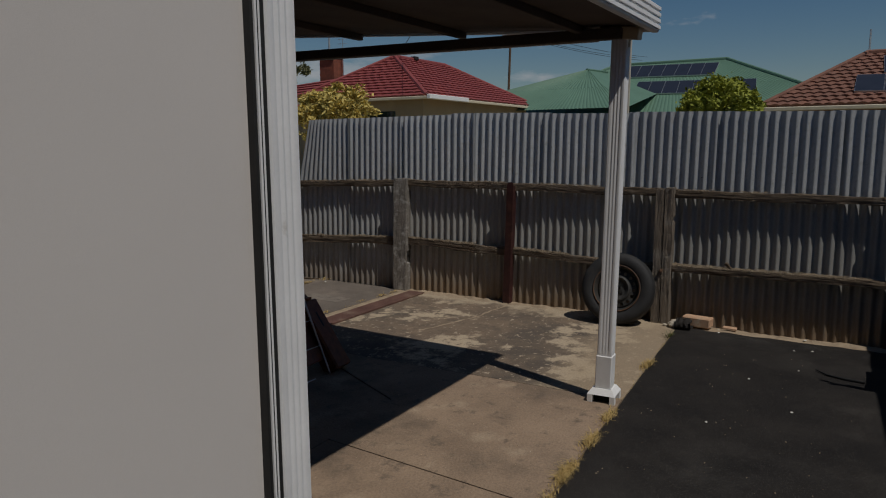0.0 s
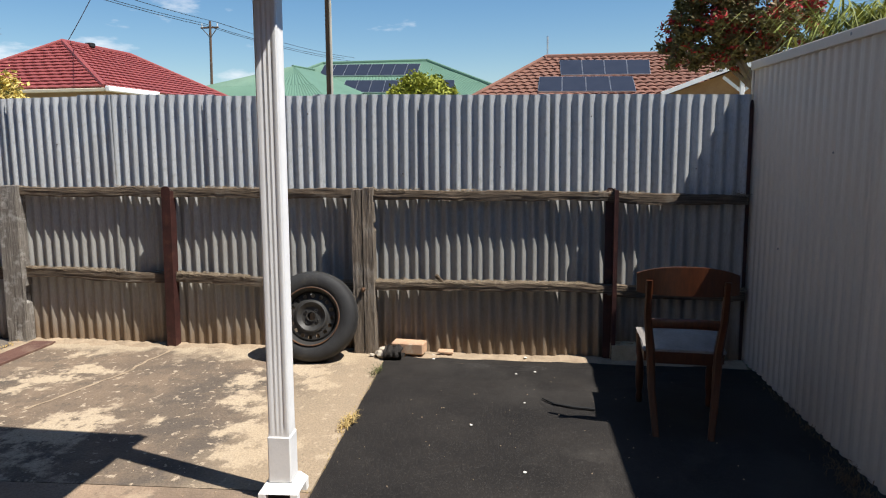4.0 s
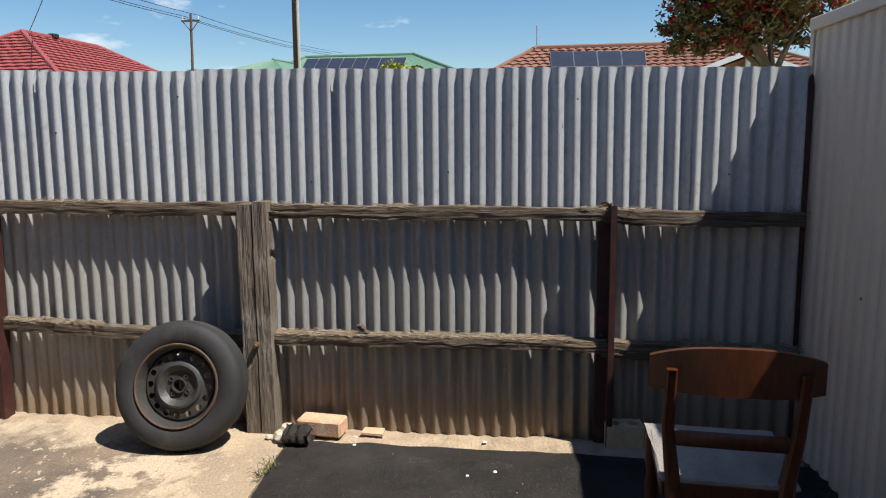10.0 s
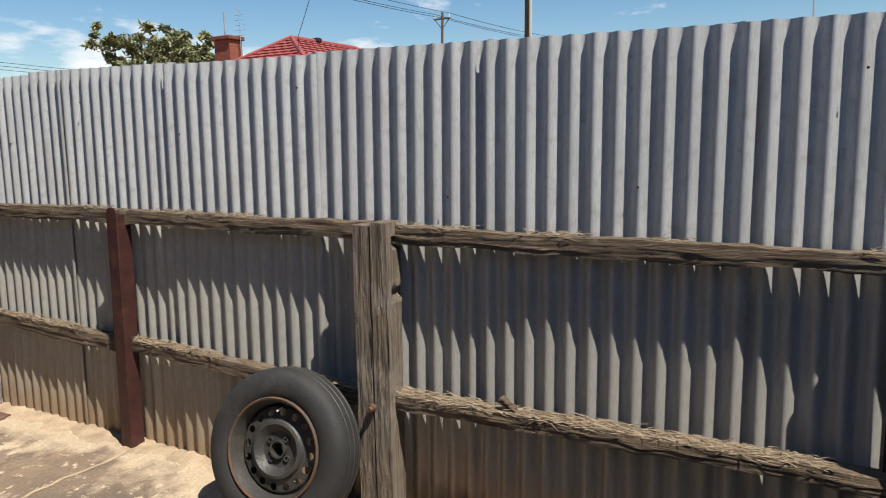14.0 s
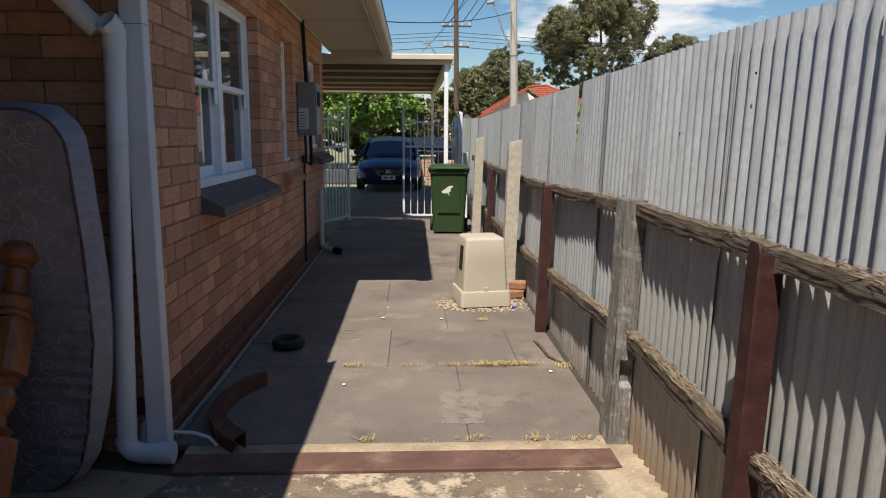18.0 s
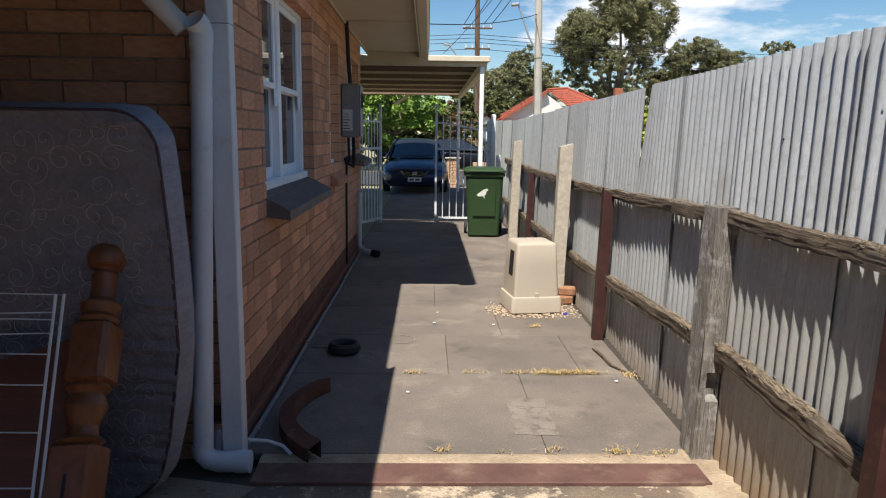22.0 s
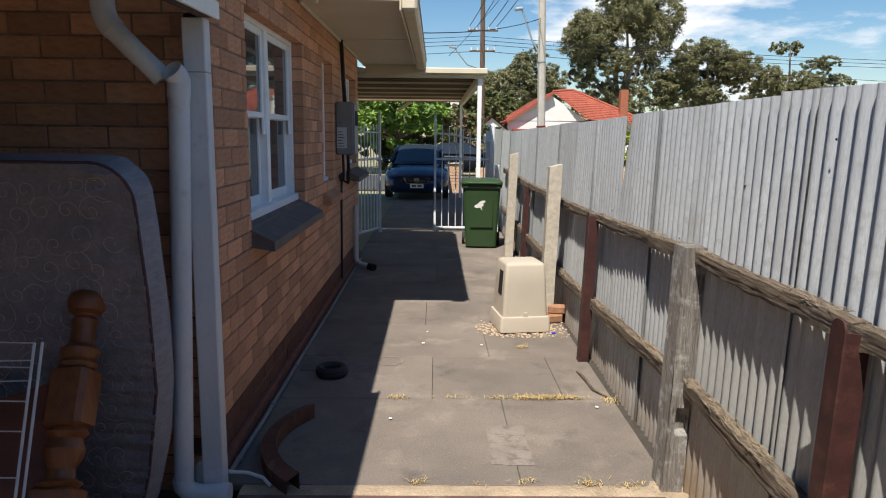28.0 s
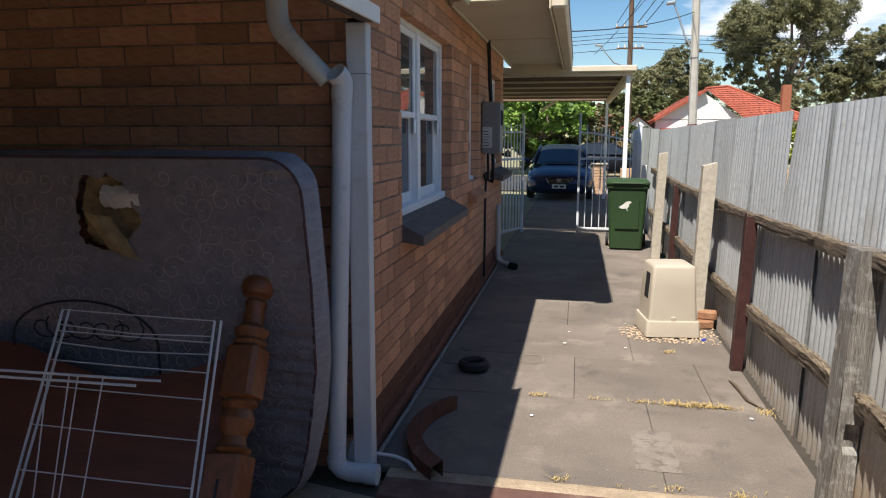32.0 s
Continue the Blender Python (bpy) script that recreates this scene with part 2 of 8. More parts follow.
shed_mat = M("cream_steel_cladding", (0.60, 0.515, 0.425), (0.53, 0.455, 0.375), grain=0.35, rough=0.5, metal=0.0, scale=1.5, stretch=(1, 1, 0.4), bump=0.05, rnd=0.05,
             spot=((0.48, 0.42, 0.35), 1.2, 0.6, 0.85))
canvas = M("beige_woven_canvas", (0.70, 0.66, 0.625), (0.655, 0.615, 0.58), grain=0.6, rough=0.95, scale=0.8, bump=0.12, fine=900, stretch=(1, 1, 1))
brick_face = M("cream_clay_brick", (0.72, 0.375, 0.22), (0.56, 0.265, 0.15), rough=0.92, scale=4, bump=0.6, fine=60, rnd=0.26, grain=1.5,
               spot=((0.36, 0.15, 0.08), 2.2, 0.58, 0.74), spot2=((0.66, 0.47, 0.34), 2.6, 0.62, 0.76))
brick_dark = M("dark_red_base_brick", (0.20, 0.075, 0.045), (0.13, 0.05, 0.033), rough=0.9, scale=10, bump=0.35, fine=70, rnd=0.15)
mortar = M("grey_brown_mortar", (0.40, 0.28, 0.20), (0.20, 0.125, 0.085), rough=0.97, scale=9, bump=0.7, fine=60, grain=1.5)
slate = M("dark_sill_tile", (0.13, 0.11, 0.10), (0.085, 0.073, 0.068), rough=0.7, scale=9, bump=0.3, spot=((0.22, 0.17, 0.13), 7, 0.55, 0.75))
rubber = M("tyre_rubber", (0.028, 0.028, 0.029), (0.019, 0.019, 0.02), rough=0.72, scale=9, bump=0.2, fine=130, spot=((0.07, 0.062, 0.052), 5, 0.57, 0.8))
rim_black = M("black_steel_rim", (0.055, 0.053, 0.05), (0.037, 0.036, 0.035), rough=0.5, metal=0.15, scale=9, bump=0.15, spot=((0.10, 0.085, 0.065), 7, 0.55, 0.8))
rim_rust = M("rusted_rim_edge", (0.14, 0.068, 0.032), (0.055, 0.042, 0.036), rough=0.85, scale=14, bump=0.3)
chair_wood = M("red_brown_varnished_wood", (0.095, 0.029, 0.011), (0.055, 0.017, 0.007), rough=0.32, scale=7, stretch=(2, 9, 2), bump=0.06, spec=0.5)
seat_cloth = M("worn_grey_seat_fabric", (0.30, 0.275, 0.25), (0.20, 0.18, 0.165), rough=0.95, scale=6, bump=0.3, spot=((0.24, 0.17, 0.12), 5, 0.6, 0.75))
orange_brick = M("loose_orange_brick", (0.60, 0.39, 0.25), (0.49, 0.30, 0.19), rough=0.92, scale=16, bump=0.4, spot=((0.62, 0.52, 0.38), 9, 0.55, 0.7))
block_mat = M("cream_hollow_block", (0.52, 0.43, 0.29), (0.41, 0.335, 0.22), rough=0.95, scale=20, bump=0.4)
pvc = M("white_pvc", (0.60, 0.59, 0.57), (0.54, 0.53, 0.51), grain=0.3, rough=0.45, scale=5, bump=0.04, spot=((0.40, 0.36, 0.31), 6, 0.6, 0.8))
mattress_cloth = M("quilted_grey_damask", (0.235, 0.205, 0.215), (0.175, 0.155, 0.165), rough=0.95, scale=14, bump=0.5, fine=60)
mattress_side = M("pale_blue_grey_ticking", (0.30, 0.285, 0.315), (0.22, 0.21, 0.235), rough=0.95, scale=14, stretch=(1, 1, 3), bump=0.4)
foam = M("torn_yellow_foam", (0.40, 0.27, 0.13), (0.22, 0.14, 0.07), rough=0.98, scale=18, bump=0.6)
lining = M("white_wadding", (0.62, 0.58, 0.54), (0.48, 0.44, 0.41), rough=0.98, scale=14, bump=0.5)
bed_wood = M("orange_pine_varnish", (0.245, 0.083, 0.028), (0.16, 0.052, 0.019), rough=0.38, scale=5, stretch=(7, 7, 0.8), bump=0.05)
bed_panel = M("red_brown_bed_panel", (0.16, 0.052, 0.028), (0.10, 0.034, 0.02), rough=0.5, scale=3, stretch=(0.8, 5, 5), bump=0.06)
wire_white = M("white_coated_wire", (0.60, 0.60, 0.60), (0.54, 0.54, 0.54), grain=0.2, rough=0.45, scale=10, bump=0)
# black ironwork and trim; also paints the shade in the blind's grooves and bed slot
black_metal = M("black_iron_and_groove_shade", (0.02, 0.02, 0.02), (0.014, 0.014, 0.014), rough=0.6, scale=10, bump=0.05)
bin_green = M("dark_green_bin_plastic", (0.030, 0.062, 0.022), (0.024, 0.052, 0.018), grain=0.4, rough=0.5, scale=4, bump=0.05, fine=150)
pet_beige = M("beige_moulded_plastic", (0.45, 0.39, 0.31), (0.42, 0.36, 0.285), grain=0.4, rough=0.55, scale=4, bump=0.06, fine=180)
pebble = M("cream_pebbles", (0.60, 0.47, 0.33), (0.42, 0.30, 0.20), rough=0.9, scale=50, bump=0.2)
# near-black: shade inside openings put into colour, and a few black parts
black_in = M("black_parts_and_opening_shade", (0.008, 0.008, 0.008), (0.006, 0.006, 0.006), rough=0.9, scale=5, bump=0)
gate_white = M("white_gate_enamel", (0.74, 0.75, 0.77), (0.66, 0.67, 0.69), grain=0.2, rough=0.45, scale=6, bump=0)
meter_grey = M("grey_heater_casing", (0.22, 0.215, 0.215), (0.19, 0.185, 0.185), rough=0.42, scale=4, bump=0.03)
sticker = M("pale_label_paper", (0.52, 0.53, 0.54), (0.47, 0.48, 0.49), rough=0.6, scale=6, bump=0)
print_dark = M("dark_label_print", (0.06, 0.06, 0.065), (0.05, 0.05, 0.055), rough=0.6, scale=6, bump=0)
car_blue = M("dark_blue_car_paint", (0.018, 0.034, 0.09), (0.015, 0.029, 0.078), grain=0.1, rough=0.18, metal=0.3, scale=3, bump=0, spec=0.7)
chrome = M("bright_chrome", (0.7, 0.7, 0.7), (0.6, 0.6, 0.6), rough=0.2, metal=1.0, bump=0)
glass_dark = glassy("dark_glass")
pane_mat = glassy("window_pane_glass", (0.05, 0.055, 0.06), 0.03)
lamp_glass = glassy("headlamp_glass", (0.45, 0.47, 0.5), 0.12)
curtain_mat = M("pale_curtain", (0.5, 0.5, 0.5), (0.4, 0.4, 0.4), rough=0.9, stretch=(1, 8, 0.3), scale=6, bump=0.3)
leaf_gum = M("olive_gum_leaves", (0.22, 0.21, 0.10), (0.12, 0.125, 0.06), rough=0.55, scale=0.9, bump=0, spot=((0.21, 0.18, 0.085), 1.4, 0.55, 0.75))
gum_bark = M("pale_gum_bark", (0.30, 0.245, 0.20), (0.16, 0.125, 0.10), rough=0.9, scale=3, bump=0.3)
leaf_russet = M("olive_russet_leaves", (0.12, 0.115, 0.035), (0.17, 0.12, 0.045), rough=0.6, scale=3, bump=0, spot=((0.20, 0.09, 0.045), 2.2, 0.55, 0.75))
leaf_green = M("bright_green_leaves", (0.22, 0.34, 0.05), (0.10, 0.18, 0.028), rough=0.6, scale=1.1, bump=0)
leaf_dark = M("dark_green_leaves", (0.07, 0.095, 0.028), (0.10, 0.095, 0.028), rough=0.6, scale=3, bump=0, spot=((0.12, 0.105, 0.03), 2.0, 0.55, 0.75))
leaf_yellow = M("yellow_conifer_leaves", (0.68, 0.54, 0.17), (0.50, 0.39, 0.11), rough=0.75, scale=3, bump=0)
leaf_lime = M("lime_conifer_leaves", (0.36, 0.37, 0.04), (0.17, 0.20, 0.025), rough=0.75, scale=4, bump=0)
petal = M("crimson_flowers", (0.50, 0.03, 0.04), (0.30, 0.018, 0.022), rough=0.7, scale=5, bump=0)
petal_pink = M("pink_blossom", (0.42, 0.22, 0.16), (0.28, 0.14, 0.08), rough=0.7, scale=5, bump=0)
blade = M("arching_grass_leaves", (0.30, 0.32, 0.065), (0.15, 0.18, 0.035), rough=0.6, scale=8, bump=0)
bark = M("grey_brown_bark", (0.20, 0.15, 0.115), (0.10, 0.075, 0.06), rough=0.95, scale=5, bump=0.5, spot=((0.35, 0.30, 0.25), 1.2, 0.5, 0.7))
red_tile = M("dark_red_tin_tile", (0.31, 0.075, 0.07), (0.235, 0.055, 0.053), rough=0.6, scale=1.5, bump=0.1)
green_tin = M("green_corrugated_roof", (0.13, 0.235, 0.165), (0.11, 0.20, 0.14), rough=0.5, scale=0.6, bump=0.05)
brown_tile = M("brown_clay_roof_tile", (0.22, 0.10, 0.068), (0.15, 0.07, 0.05), rough=0.85, scale=2.5, bump=0.2, spot=((0.27, 0.16, 0.115), 5, 0.55, 0.75))
orange_tile = M("bright_terracotta_tile", (0.40, 0.10, 0.058), (0.27, 0.068, 0.042), rough=0.8, scale=2.0, bump=0.2)
render_white = M("white_rendered_wall", (0.74, 0.73, 0.70), (0.68, 0.67, 0.64), rough=0.85, scale=1.2, bump=0.1)
render_tan = M("tan_rendered_wall", (0.48, 0.36, 0.22), (0.42, 0.31, 0.19), rough=0.85, scale=1.2, bump=0.1)
tan_brick = M("tan_brick_far_wall", (0.42, 0.26, 0.13), (0.33, 0.19, 0.09), rough=0.9, scale=3, bump=0.2)
solar = M("solar_cell_blue_black", (0.03, 0.036, 0.055), (0.022, 0.028, 0.045), grain=0.2, rough=0.45, scale=3, bump=0, spec=0.12)
alu = M("bare_aluminium", (0.62, 0.63, 0.64), (0.55, 0.56, 0.57), rough=0.35, metal=0.8, scale=5, bump=0)
pole_wood_m = M("brown_pole_timber", (0.16, 0.10, 0.065), (0.10, 0.065, 0.045), rough=0.9, scale=4, stretch=(6, 6, 0.4), bump=0.4)
pole_conc = M("pale_stobie_concrete", (0.50, 0.46, 0.40), (0.42, 0.385, 0.33), rough=0.9, scale=3, bump=0.2)
cable_black = M("black_cable", (0.015, 0.015, 0.015), (0.012, 0.012, 0.012), rough=0.6, bump=0)
litter_white = M("white_scraps", (0.75, 0.74, 0.70), (0.65, 0.63, 0.58), rough=0.9, bump=0)


# ---- mesh helpers ----
class Geo:
    """Collects vertices and faces."""

    def __init__(self):
        self.v, self.f = [], []

    def add(self, vs, fs, m=None):
        k = len(self.v)
        self.v += [tuple(m @ Vector(p)) for p in vs] if m is not None else [tuple(p) for p in vs]
        self.f += [tuple(i + k for i in f) for f in fs]
        return self

    def box(self, x0, x1, y0, y1, z0, z1, b=0.004, m=None):
        b = min(b, (x1 - x0) * 0.45, (y1 - y0) * 0.45, (z1 - z0) * 0.45)
        vs, idx = [], {}
        lo, hi = (x0, y0, z0), (x1, y1, z1)
        for sx in (0, 1):
            for sy in (0, 1):
                for sz in (0, 1):
                    s = (sx, sy, sz)
                    for ax in range(3):
                        p = [(hi if s[i] else lo)[i] + (0 if i == ax else (-b if s[i] else b)) for i in range(3)]
                        idx[s, ax] = len(vs)
                        vs.append(p)
        fs = []
        for ax in range(3):
            a, c = [(1, 2), (2, 0), (0, 1)][ax]
            for side in (0, 1):
                q = []
                for u, w in ((0, 0), (1, 0), (1, 1), (0, 1)):
                    s = [0, 0, 0]
                    s[ax], s[a], s[c] = side, u, w
                    q.append(idx[tuple(s), ax])
                fs.append(q if side else q[::-1])
        for ax in range(3):
            a, c = [(1, 2), (2, 0), (0, 1)][ax]
            for u in (0, 1):
                for w in (0, 1):
                    s0, s1 = [0, 0, 0], [0, 0, 0]
                    s0[ax], s1[ax] = 0, 1
                    s0[a] = s1[a] = u
                    s0[c] = s1[c] = w
                    s0, s1 = tuple(s0), tuple(s1)
                    q = [idx[s0, a], idx[s1, a], idx[s1, c], idx[s0, c]]
                    fs.append(q if u == w else q[::-1])
        for sx in (0, 1):
            for sy in (0, 1):
                for sz in (0, 1):
                    s = (sx, sy, sz)
                    q = [idx[s, 0], idx[s, 1], idx[s, 2]]
                    fs.append(q if (sx + sy + sz) % 2 else q[::-1])
        return self.add(vs, fs, m)

    def tube(self, pts, r, n=8, caps=True, m=None):
        pts = [Vector(p) for p in pts]
        rs = r if isinstance(r, (list, tuple)) else [r] * len(pts)
        vs, fs = [], []
        ref = None
        for i, p in enumerate(pts):
            d = (pts[min(i + 1, len(pts) - 1)] - pts[max(i - 1, 0)]).normalized()
            if ref is None:
                ref = d.orthogonal().normalized()
            ref = (ref - d * ref.dot(d)).normalized()
            side = d.cross(ref)
            for k in range(n):
                a = 2 * math.pi * k / n
                vs.append(p + (ref * math.cos(a) + side * math.sin(a)) * rs[i])
        for i in range(len(pts) - 1):
            for k in range(n):
                fs.append((i * n + k, i * n + (k + 1) % n, (i + 1) * n + (k + 1) % n, (i + 1) * n + k))
        if caps:
            fs.append(tuple(range(n))[::-1])
            fs.append(tuple(range((len(pts) - 1) * n, len(pts) * n)))
        return self.add(vs, fs, m)

    def lathe(self, prof, n=24, m=None, closed=False, caps=True):
        vs, fs = [], []
        for r, z in prof:
            for k in range(n):
                a = 2 * math.pi * k / n
                vs.append((r * math.cos(a), r * math.sin(a), z))
        L = len(prof)
        for i in range(L if closed else L - 1):
            j = (i + 1) % L
            for k in range(n):
                fs.append((i * n + k, i * n + (k + 1) % n, j * n + (k + 1) % n, j * n + k))
        if not closed and caps:
            if prof[0][0] > 1e-4:
                fs.append(tuple(range(n))[::-1])
            if prof[-1][0] > 1e-4:
                fs.append(tuple(range((L - 1) * n, L * n)))
        return self.add(vs, fs, m)

    def prism(self, poly, z0, z1, m=None):
        n = len(poly)
        vs = [(x, y, z0) for x, y in poly] + [(x, y, z1) for x, y in poly]
        fs = [tuple(range(n))[::-1], tuple(range(n, 2 * n))] + [(i, (i + 1) % n, n + (i + 1) % n, n + i) for i in range(n)]
        return self.add(vs, fs, m)

    def grid(self, fn, nu, nv, m=None):
        vs = [fn(i / nu, j / nv) for i in range(nu + 1) for j in range(nv + 1)]
        fs = [(i * (nv + 1) + j, (i + 1) * (nv + 1) + j, (i + 1) * (nv + 1) + j + 1, i * (nv + 1) + j + 1) for i in range(nu) for j in range(nv)]
        return self.add(vs, fs, m)


def mesh_of(name, g, material, sharp=32):
    me = bpy.data.meshes.new(name)
    me.from_pydata(g.v, [], g.f)
    me.validate()
    me.materials.append(material)
    me.shade_smooth()
    me.set_sharp_from_angle(angle=radians(sharp))
    me.update()
    return me


def part(name, g, material, parent=None, label="", sharp=32):
    ob = new(name, mesh_of(name, g, material, sharp))
    if parent is not None:
        ob.parent = parent
        p = parent
        base = Matrix.Identity(4)
        while p is not None:
            base = p.matrix_parent_inverse @ p.matrix_basis @ base if p.parent is None else base
            p = p.parent
        ob.matrix_parent_inverse = base.inverted() if parent.parent is None else Matrix.Identity(4)
    return tagged(ob, label)


def thing(name, label, category, at=(0, 0, 0), group="", kind=""):
    ob = new(name)
    ob.empty_display_size = 0.1
    ob.location = at
    return tagged(ob, label, category, group, kind)


def struct(name, g, material, label, category="", sharp=32):
    return tagged(new(name, mesh_of(name, g, material, sharp)), label, category, "", "structure")


def T(*a):
    return pose(*a)


rng = random.Random(7)


def wob(x, y=0.0, z=0.0):
    return noise.noise(Vector((x, y, z)))

# ---- ground ----
def edge_y(x):
    """The line where the yard's concrete ends and the black matting begins."""
    return -0.17 + 0.06 * (x + 0.3)


struct("ground", Geo().grid(lambda u, v: (-900 + 1800 * u, -900 + 1800 * v, -0.045), 12, 12), earth, "dry suburban ground reaching the horizon", "ground")
street = Geo().box(-300, 300, 21.5, 29.5, -0.04, 0.02, 0.01)
struct("road", street, asphalt, "grey asphalt street beyond the driveway", "road")


def slab(name, poly, z0, z1, material, parent):
    return part(name, Geo().prism(poly, z0, z1), material, parent)


pave_base = Geo().box(-9.5, -0.1, -0.75, 2.72, -0.04, -0.012, 0.002)
pavement_1 = struct("pavement_1", pave_base, M("dark_joint_soil", (0.10, 0.08, 0.055), rough=0.95), "stained brown concrete paving of the back yard", "pavement")
slab("slab", [(-2.182, edge_y(-2.182)), (-0.2, edge_y(-0.2)), (-0.16, 2.44), (-2.2, 2.44), (-2.29, 2.2), (-2.272, 1.43)], -0.03, 0.0, yard_grey, pavement_1)
slab("slab", [(-3.62, edge_y(-3.62)), (-2.19, edge_y(-2.19)), (-2.28, 1.43), (-2.30, 2.2), (-2.9, 0.95), (-3.55, 0.9)], -0.03, 0.001, yard_conc, pavement_1)
slab("slab", [(-3.56, 0.905), (-2.905, 0.955), (-2.205, 2.44), (-3.6, 2.74), (-5.2, 2.74), (-5.2, 0.88)], -0.03, -0.002, yard_conc, pavement_1)
slab("slab", [(-5.9, edge_y(-5.9)), (-3.63, edge_y(-3.63)), (-3.56, 0.89), (-5.9, 0.87)], -0.03, 0.001, yard_conc, pavement_1)
slab("slab", [(-9.4, edge_y(-9.4)), (-5.91, edge_y(-5.91)), (-5.91, 0.87), (-9.4, 0.87)], -0.03, -0.001, yard_conc, pavement_1)
slab("slab", [(-9.4, 0.88), (-5.21, 0.88), (-5.21, 2.74), (-9.4, 2.74)], -0.03, 0.0, yard_conc, pavement_1)

drive_base = Geo().box(-2.42, -0.05, 2.64, 21.5, -0.04, -0.012, 0.002)
pavement_2 = struct("pavement_2", drive_base, M("dark_joint_fill", (0.06, 0.05, 0.04), rough=0.95), "grey concrete driveway slabs with straw-filled joints", "pavement")
ys = [2.76, 3.90, 4.78, 5.70, 6.6, 7.6, 8.6, 9.6, 10.6, 11.6, 12.6, 14.2, 16, 18, 20, 21.4]
SPLIT = {0: (-0.88,), 1: (-1.33, -0.46), 2: (-0.89,), 3: (-1.40,)}      # lengthwise joints, row by row
for j in range(len(ys) - 1):
    xs = [-2.41, *SPLIT.get(j, (-1.3,) if j % 2 else (-0.95,)), -0.14]
    for i in range(len(xs) - 1):
        x0, x1, y0, y1 = xs[i] + 0.0012, xs[i + 1] - 0.0012, ys[j] + 0.003, ys[j + 1] - 0.003
        g = Geo().box(x0, x1, y0, y1, -0.03, rng.uniform(-0.001, 0.0015), 0.003)
        part("slab", g, drive, pavement_2)
def crack(u, v):
    x = -0.13 - 1.35 * u
    y = 1.44 + 0.24 * u * u + 0.05 * wob(x * 3, 2.0) + 0.015 * wob(x * 14, 5.0)
    return (x, y + (v - 0.5) * (0.022 + 0.02 * wob(x * 8, 1.0)), 0.0025)


part("crack_fill", Geo().grid(crack, 60, 1), dirt, pavement_1, "sandy soil filling a wandering crack")
# paler repair patches on the driveway
for (px, py, sx, sy, a) in ((-0.90, 3.22, 0.115, 0.25, 4),):
    part("repair_patch", Geo().grid(lambda u, v: (px + sx * (u - 0.5) * 2 * (1 + 0.15 * wob(v * 9, px)), py + sy * (v - 0.5) * 2 * (1 + 0.1 * wob(u * 9, py)), 0.0018), 6, 6),
         M("pale_cement_patch", (0.245, 0.208, 0.174), (0.18, 0.153, 0.128), rough=0.92, scale=5, spots=(((0.14, 0.118, 0.10), 14.0, 0.5, 0.62),)), pavement_2)

ring = Geo().grid(lambda u, v: (-1.655 + (0.09 + 0.006 * v) * math.cos(6.283 * u), 4.65 + (0.10 + 0.008 * v) * math.sin(6.283 * u), 0.0045), 30, 1)
part("ring_stain", ring, M("rusty_ring_stain", (0.30, 0.25, 0.18), rough=0.9), pavement_2)

# soil between the yard and the driveway, and along the fence
def soil(u, v):
    x = -2.25 + 2.25 * u
    y = 2.60 + 0.20 * v
    return (x, y, -0.012 + 0.020 * math.sin(math.pi * v) * (0.5 + 0.8 * abs(wob(x * 5, y * 4))))


soil_strip = Geo().grid(soil, 60, 6)
struct("soil_strip", soil_strip, dirt, "crumbly sandy soil between the slabs", "soil")


def bank(u, v):
    y = -2.6 + 14.6 * v
    w = 0.06 if -2.0 < y < -0.3 else (-0.235 if y > 2.85 else 0.0)
    x = -0.34 - w + (0.50 + w) * u
    return (x + 0.03 * wob(y * 3), y, -0.026 + 0.040 * math.sin(math.pi * min(1, 0.25 + u)) * (0.6 + 0.7 * abs(wob(y * 4, x * 6)) + 0.5 * abs(wob(y * 17, x * 20))) * min(1, u * 3))


struct("soil_bank", Geo().grid(bank, 14, 700), dirt, "sandy soil heaped against the foot of the fence", "soil")

# black matting over the shed side of the yard
def matting(u, v):
    x = -9.4 + 9.12 * u
    e = edge_y(x) - 0.008 + 0.012 * wob(x * 3.1) * (1 if x < -0.6 else 0)
    y0 = -2.62 + 0.05 * x
    y = y0 + (e - y0) * v
    z = 0.004 + 0.004 * wob(x * 1.5, y * 1.5)
    d = -0.28 - x
    if d < 0.5:
        z += 0.028 * max(0, wob(y * 2.3, 4.0) + 0.35) * math.exp(-((d - 0.17) / 0.05) ** 2) + 0.02 * max(0, wob(y * 6, x * 9))
    if v > 0.97:
        z *= 0.3
    x += 0.03 * wob(y * 4, 1.0) if u > 0.98 else 0
    return (x, y, z)


mat_ob = tagged(thing("ground_mat", "black rubberised matting with a wrinkled far edge", "mat", (-4, -1.4, 0)), "", "")
part("sheet", Geo().grid(matting, 240, 60), mat_black, mat_ob)
roll = Geo().grid(lambda u, v: (-0.30 + 0.055 * math.cos(6.283 * v) * (1 + 0.4 * wob(u * 5, v * 4)), -0.30 + 0.13 * u + 0.02 * wob(v * 5), 0.045 + 0.045 * math.sin(6.283 * v) * (1 + 0.5 * wob(u * 6, v * 3, 2))), 12, 14)
part("bunched_corner", roll, mat_black, mat_ob, "crumpled black corner of the matting")
curl = Geo()
for (ya, yb) in ((-0.62, -0.98), (-1.02, -1.34)):
    curl.grid(lambda u, v: (-0.50 + 0.05 * v + 0.02 * wob(u * 4, ya), ya + (yb - ya) * u, 0.006 + 0.030 * math.sin(math.pi * u) * v ** 1.5), 14, 6)
part("lifted_fold", curl, mat_black, mat_ob, "lifted torn fold in the matting")

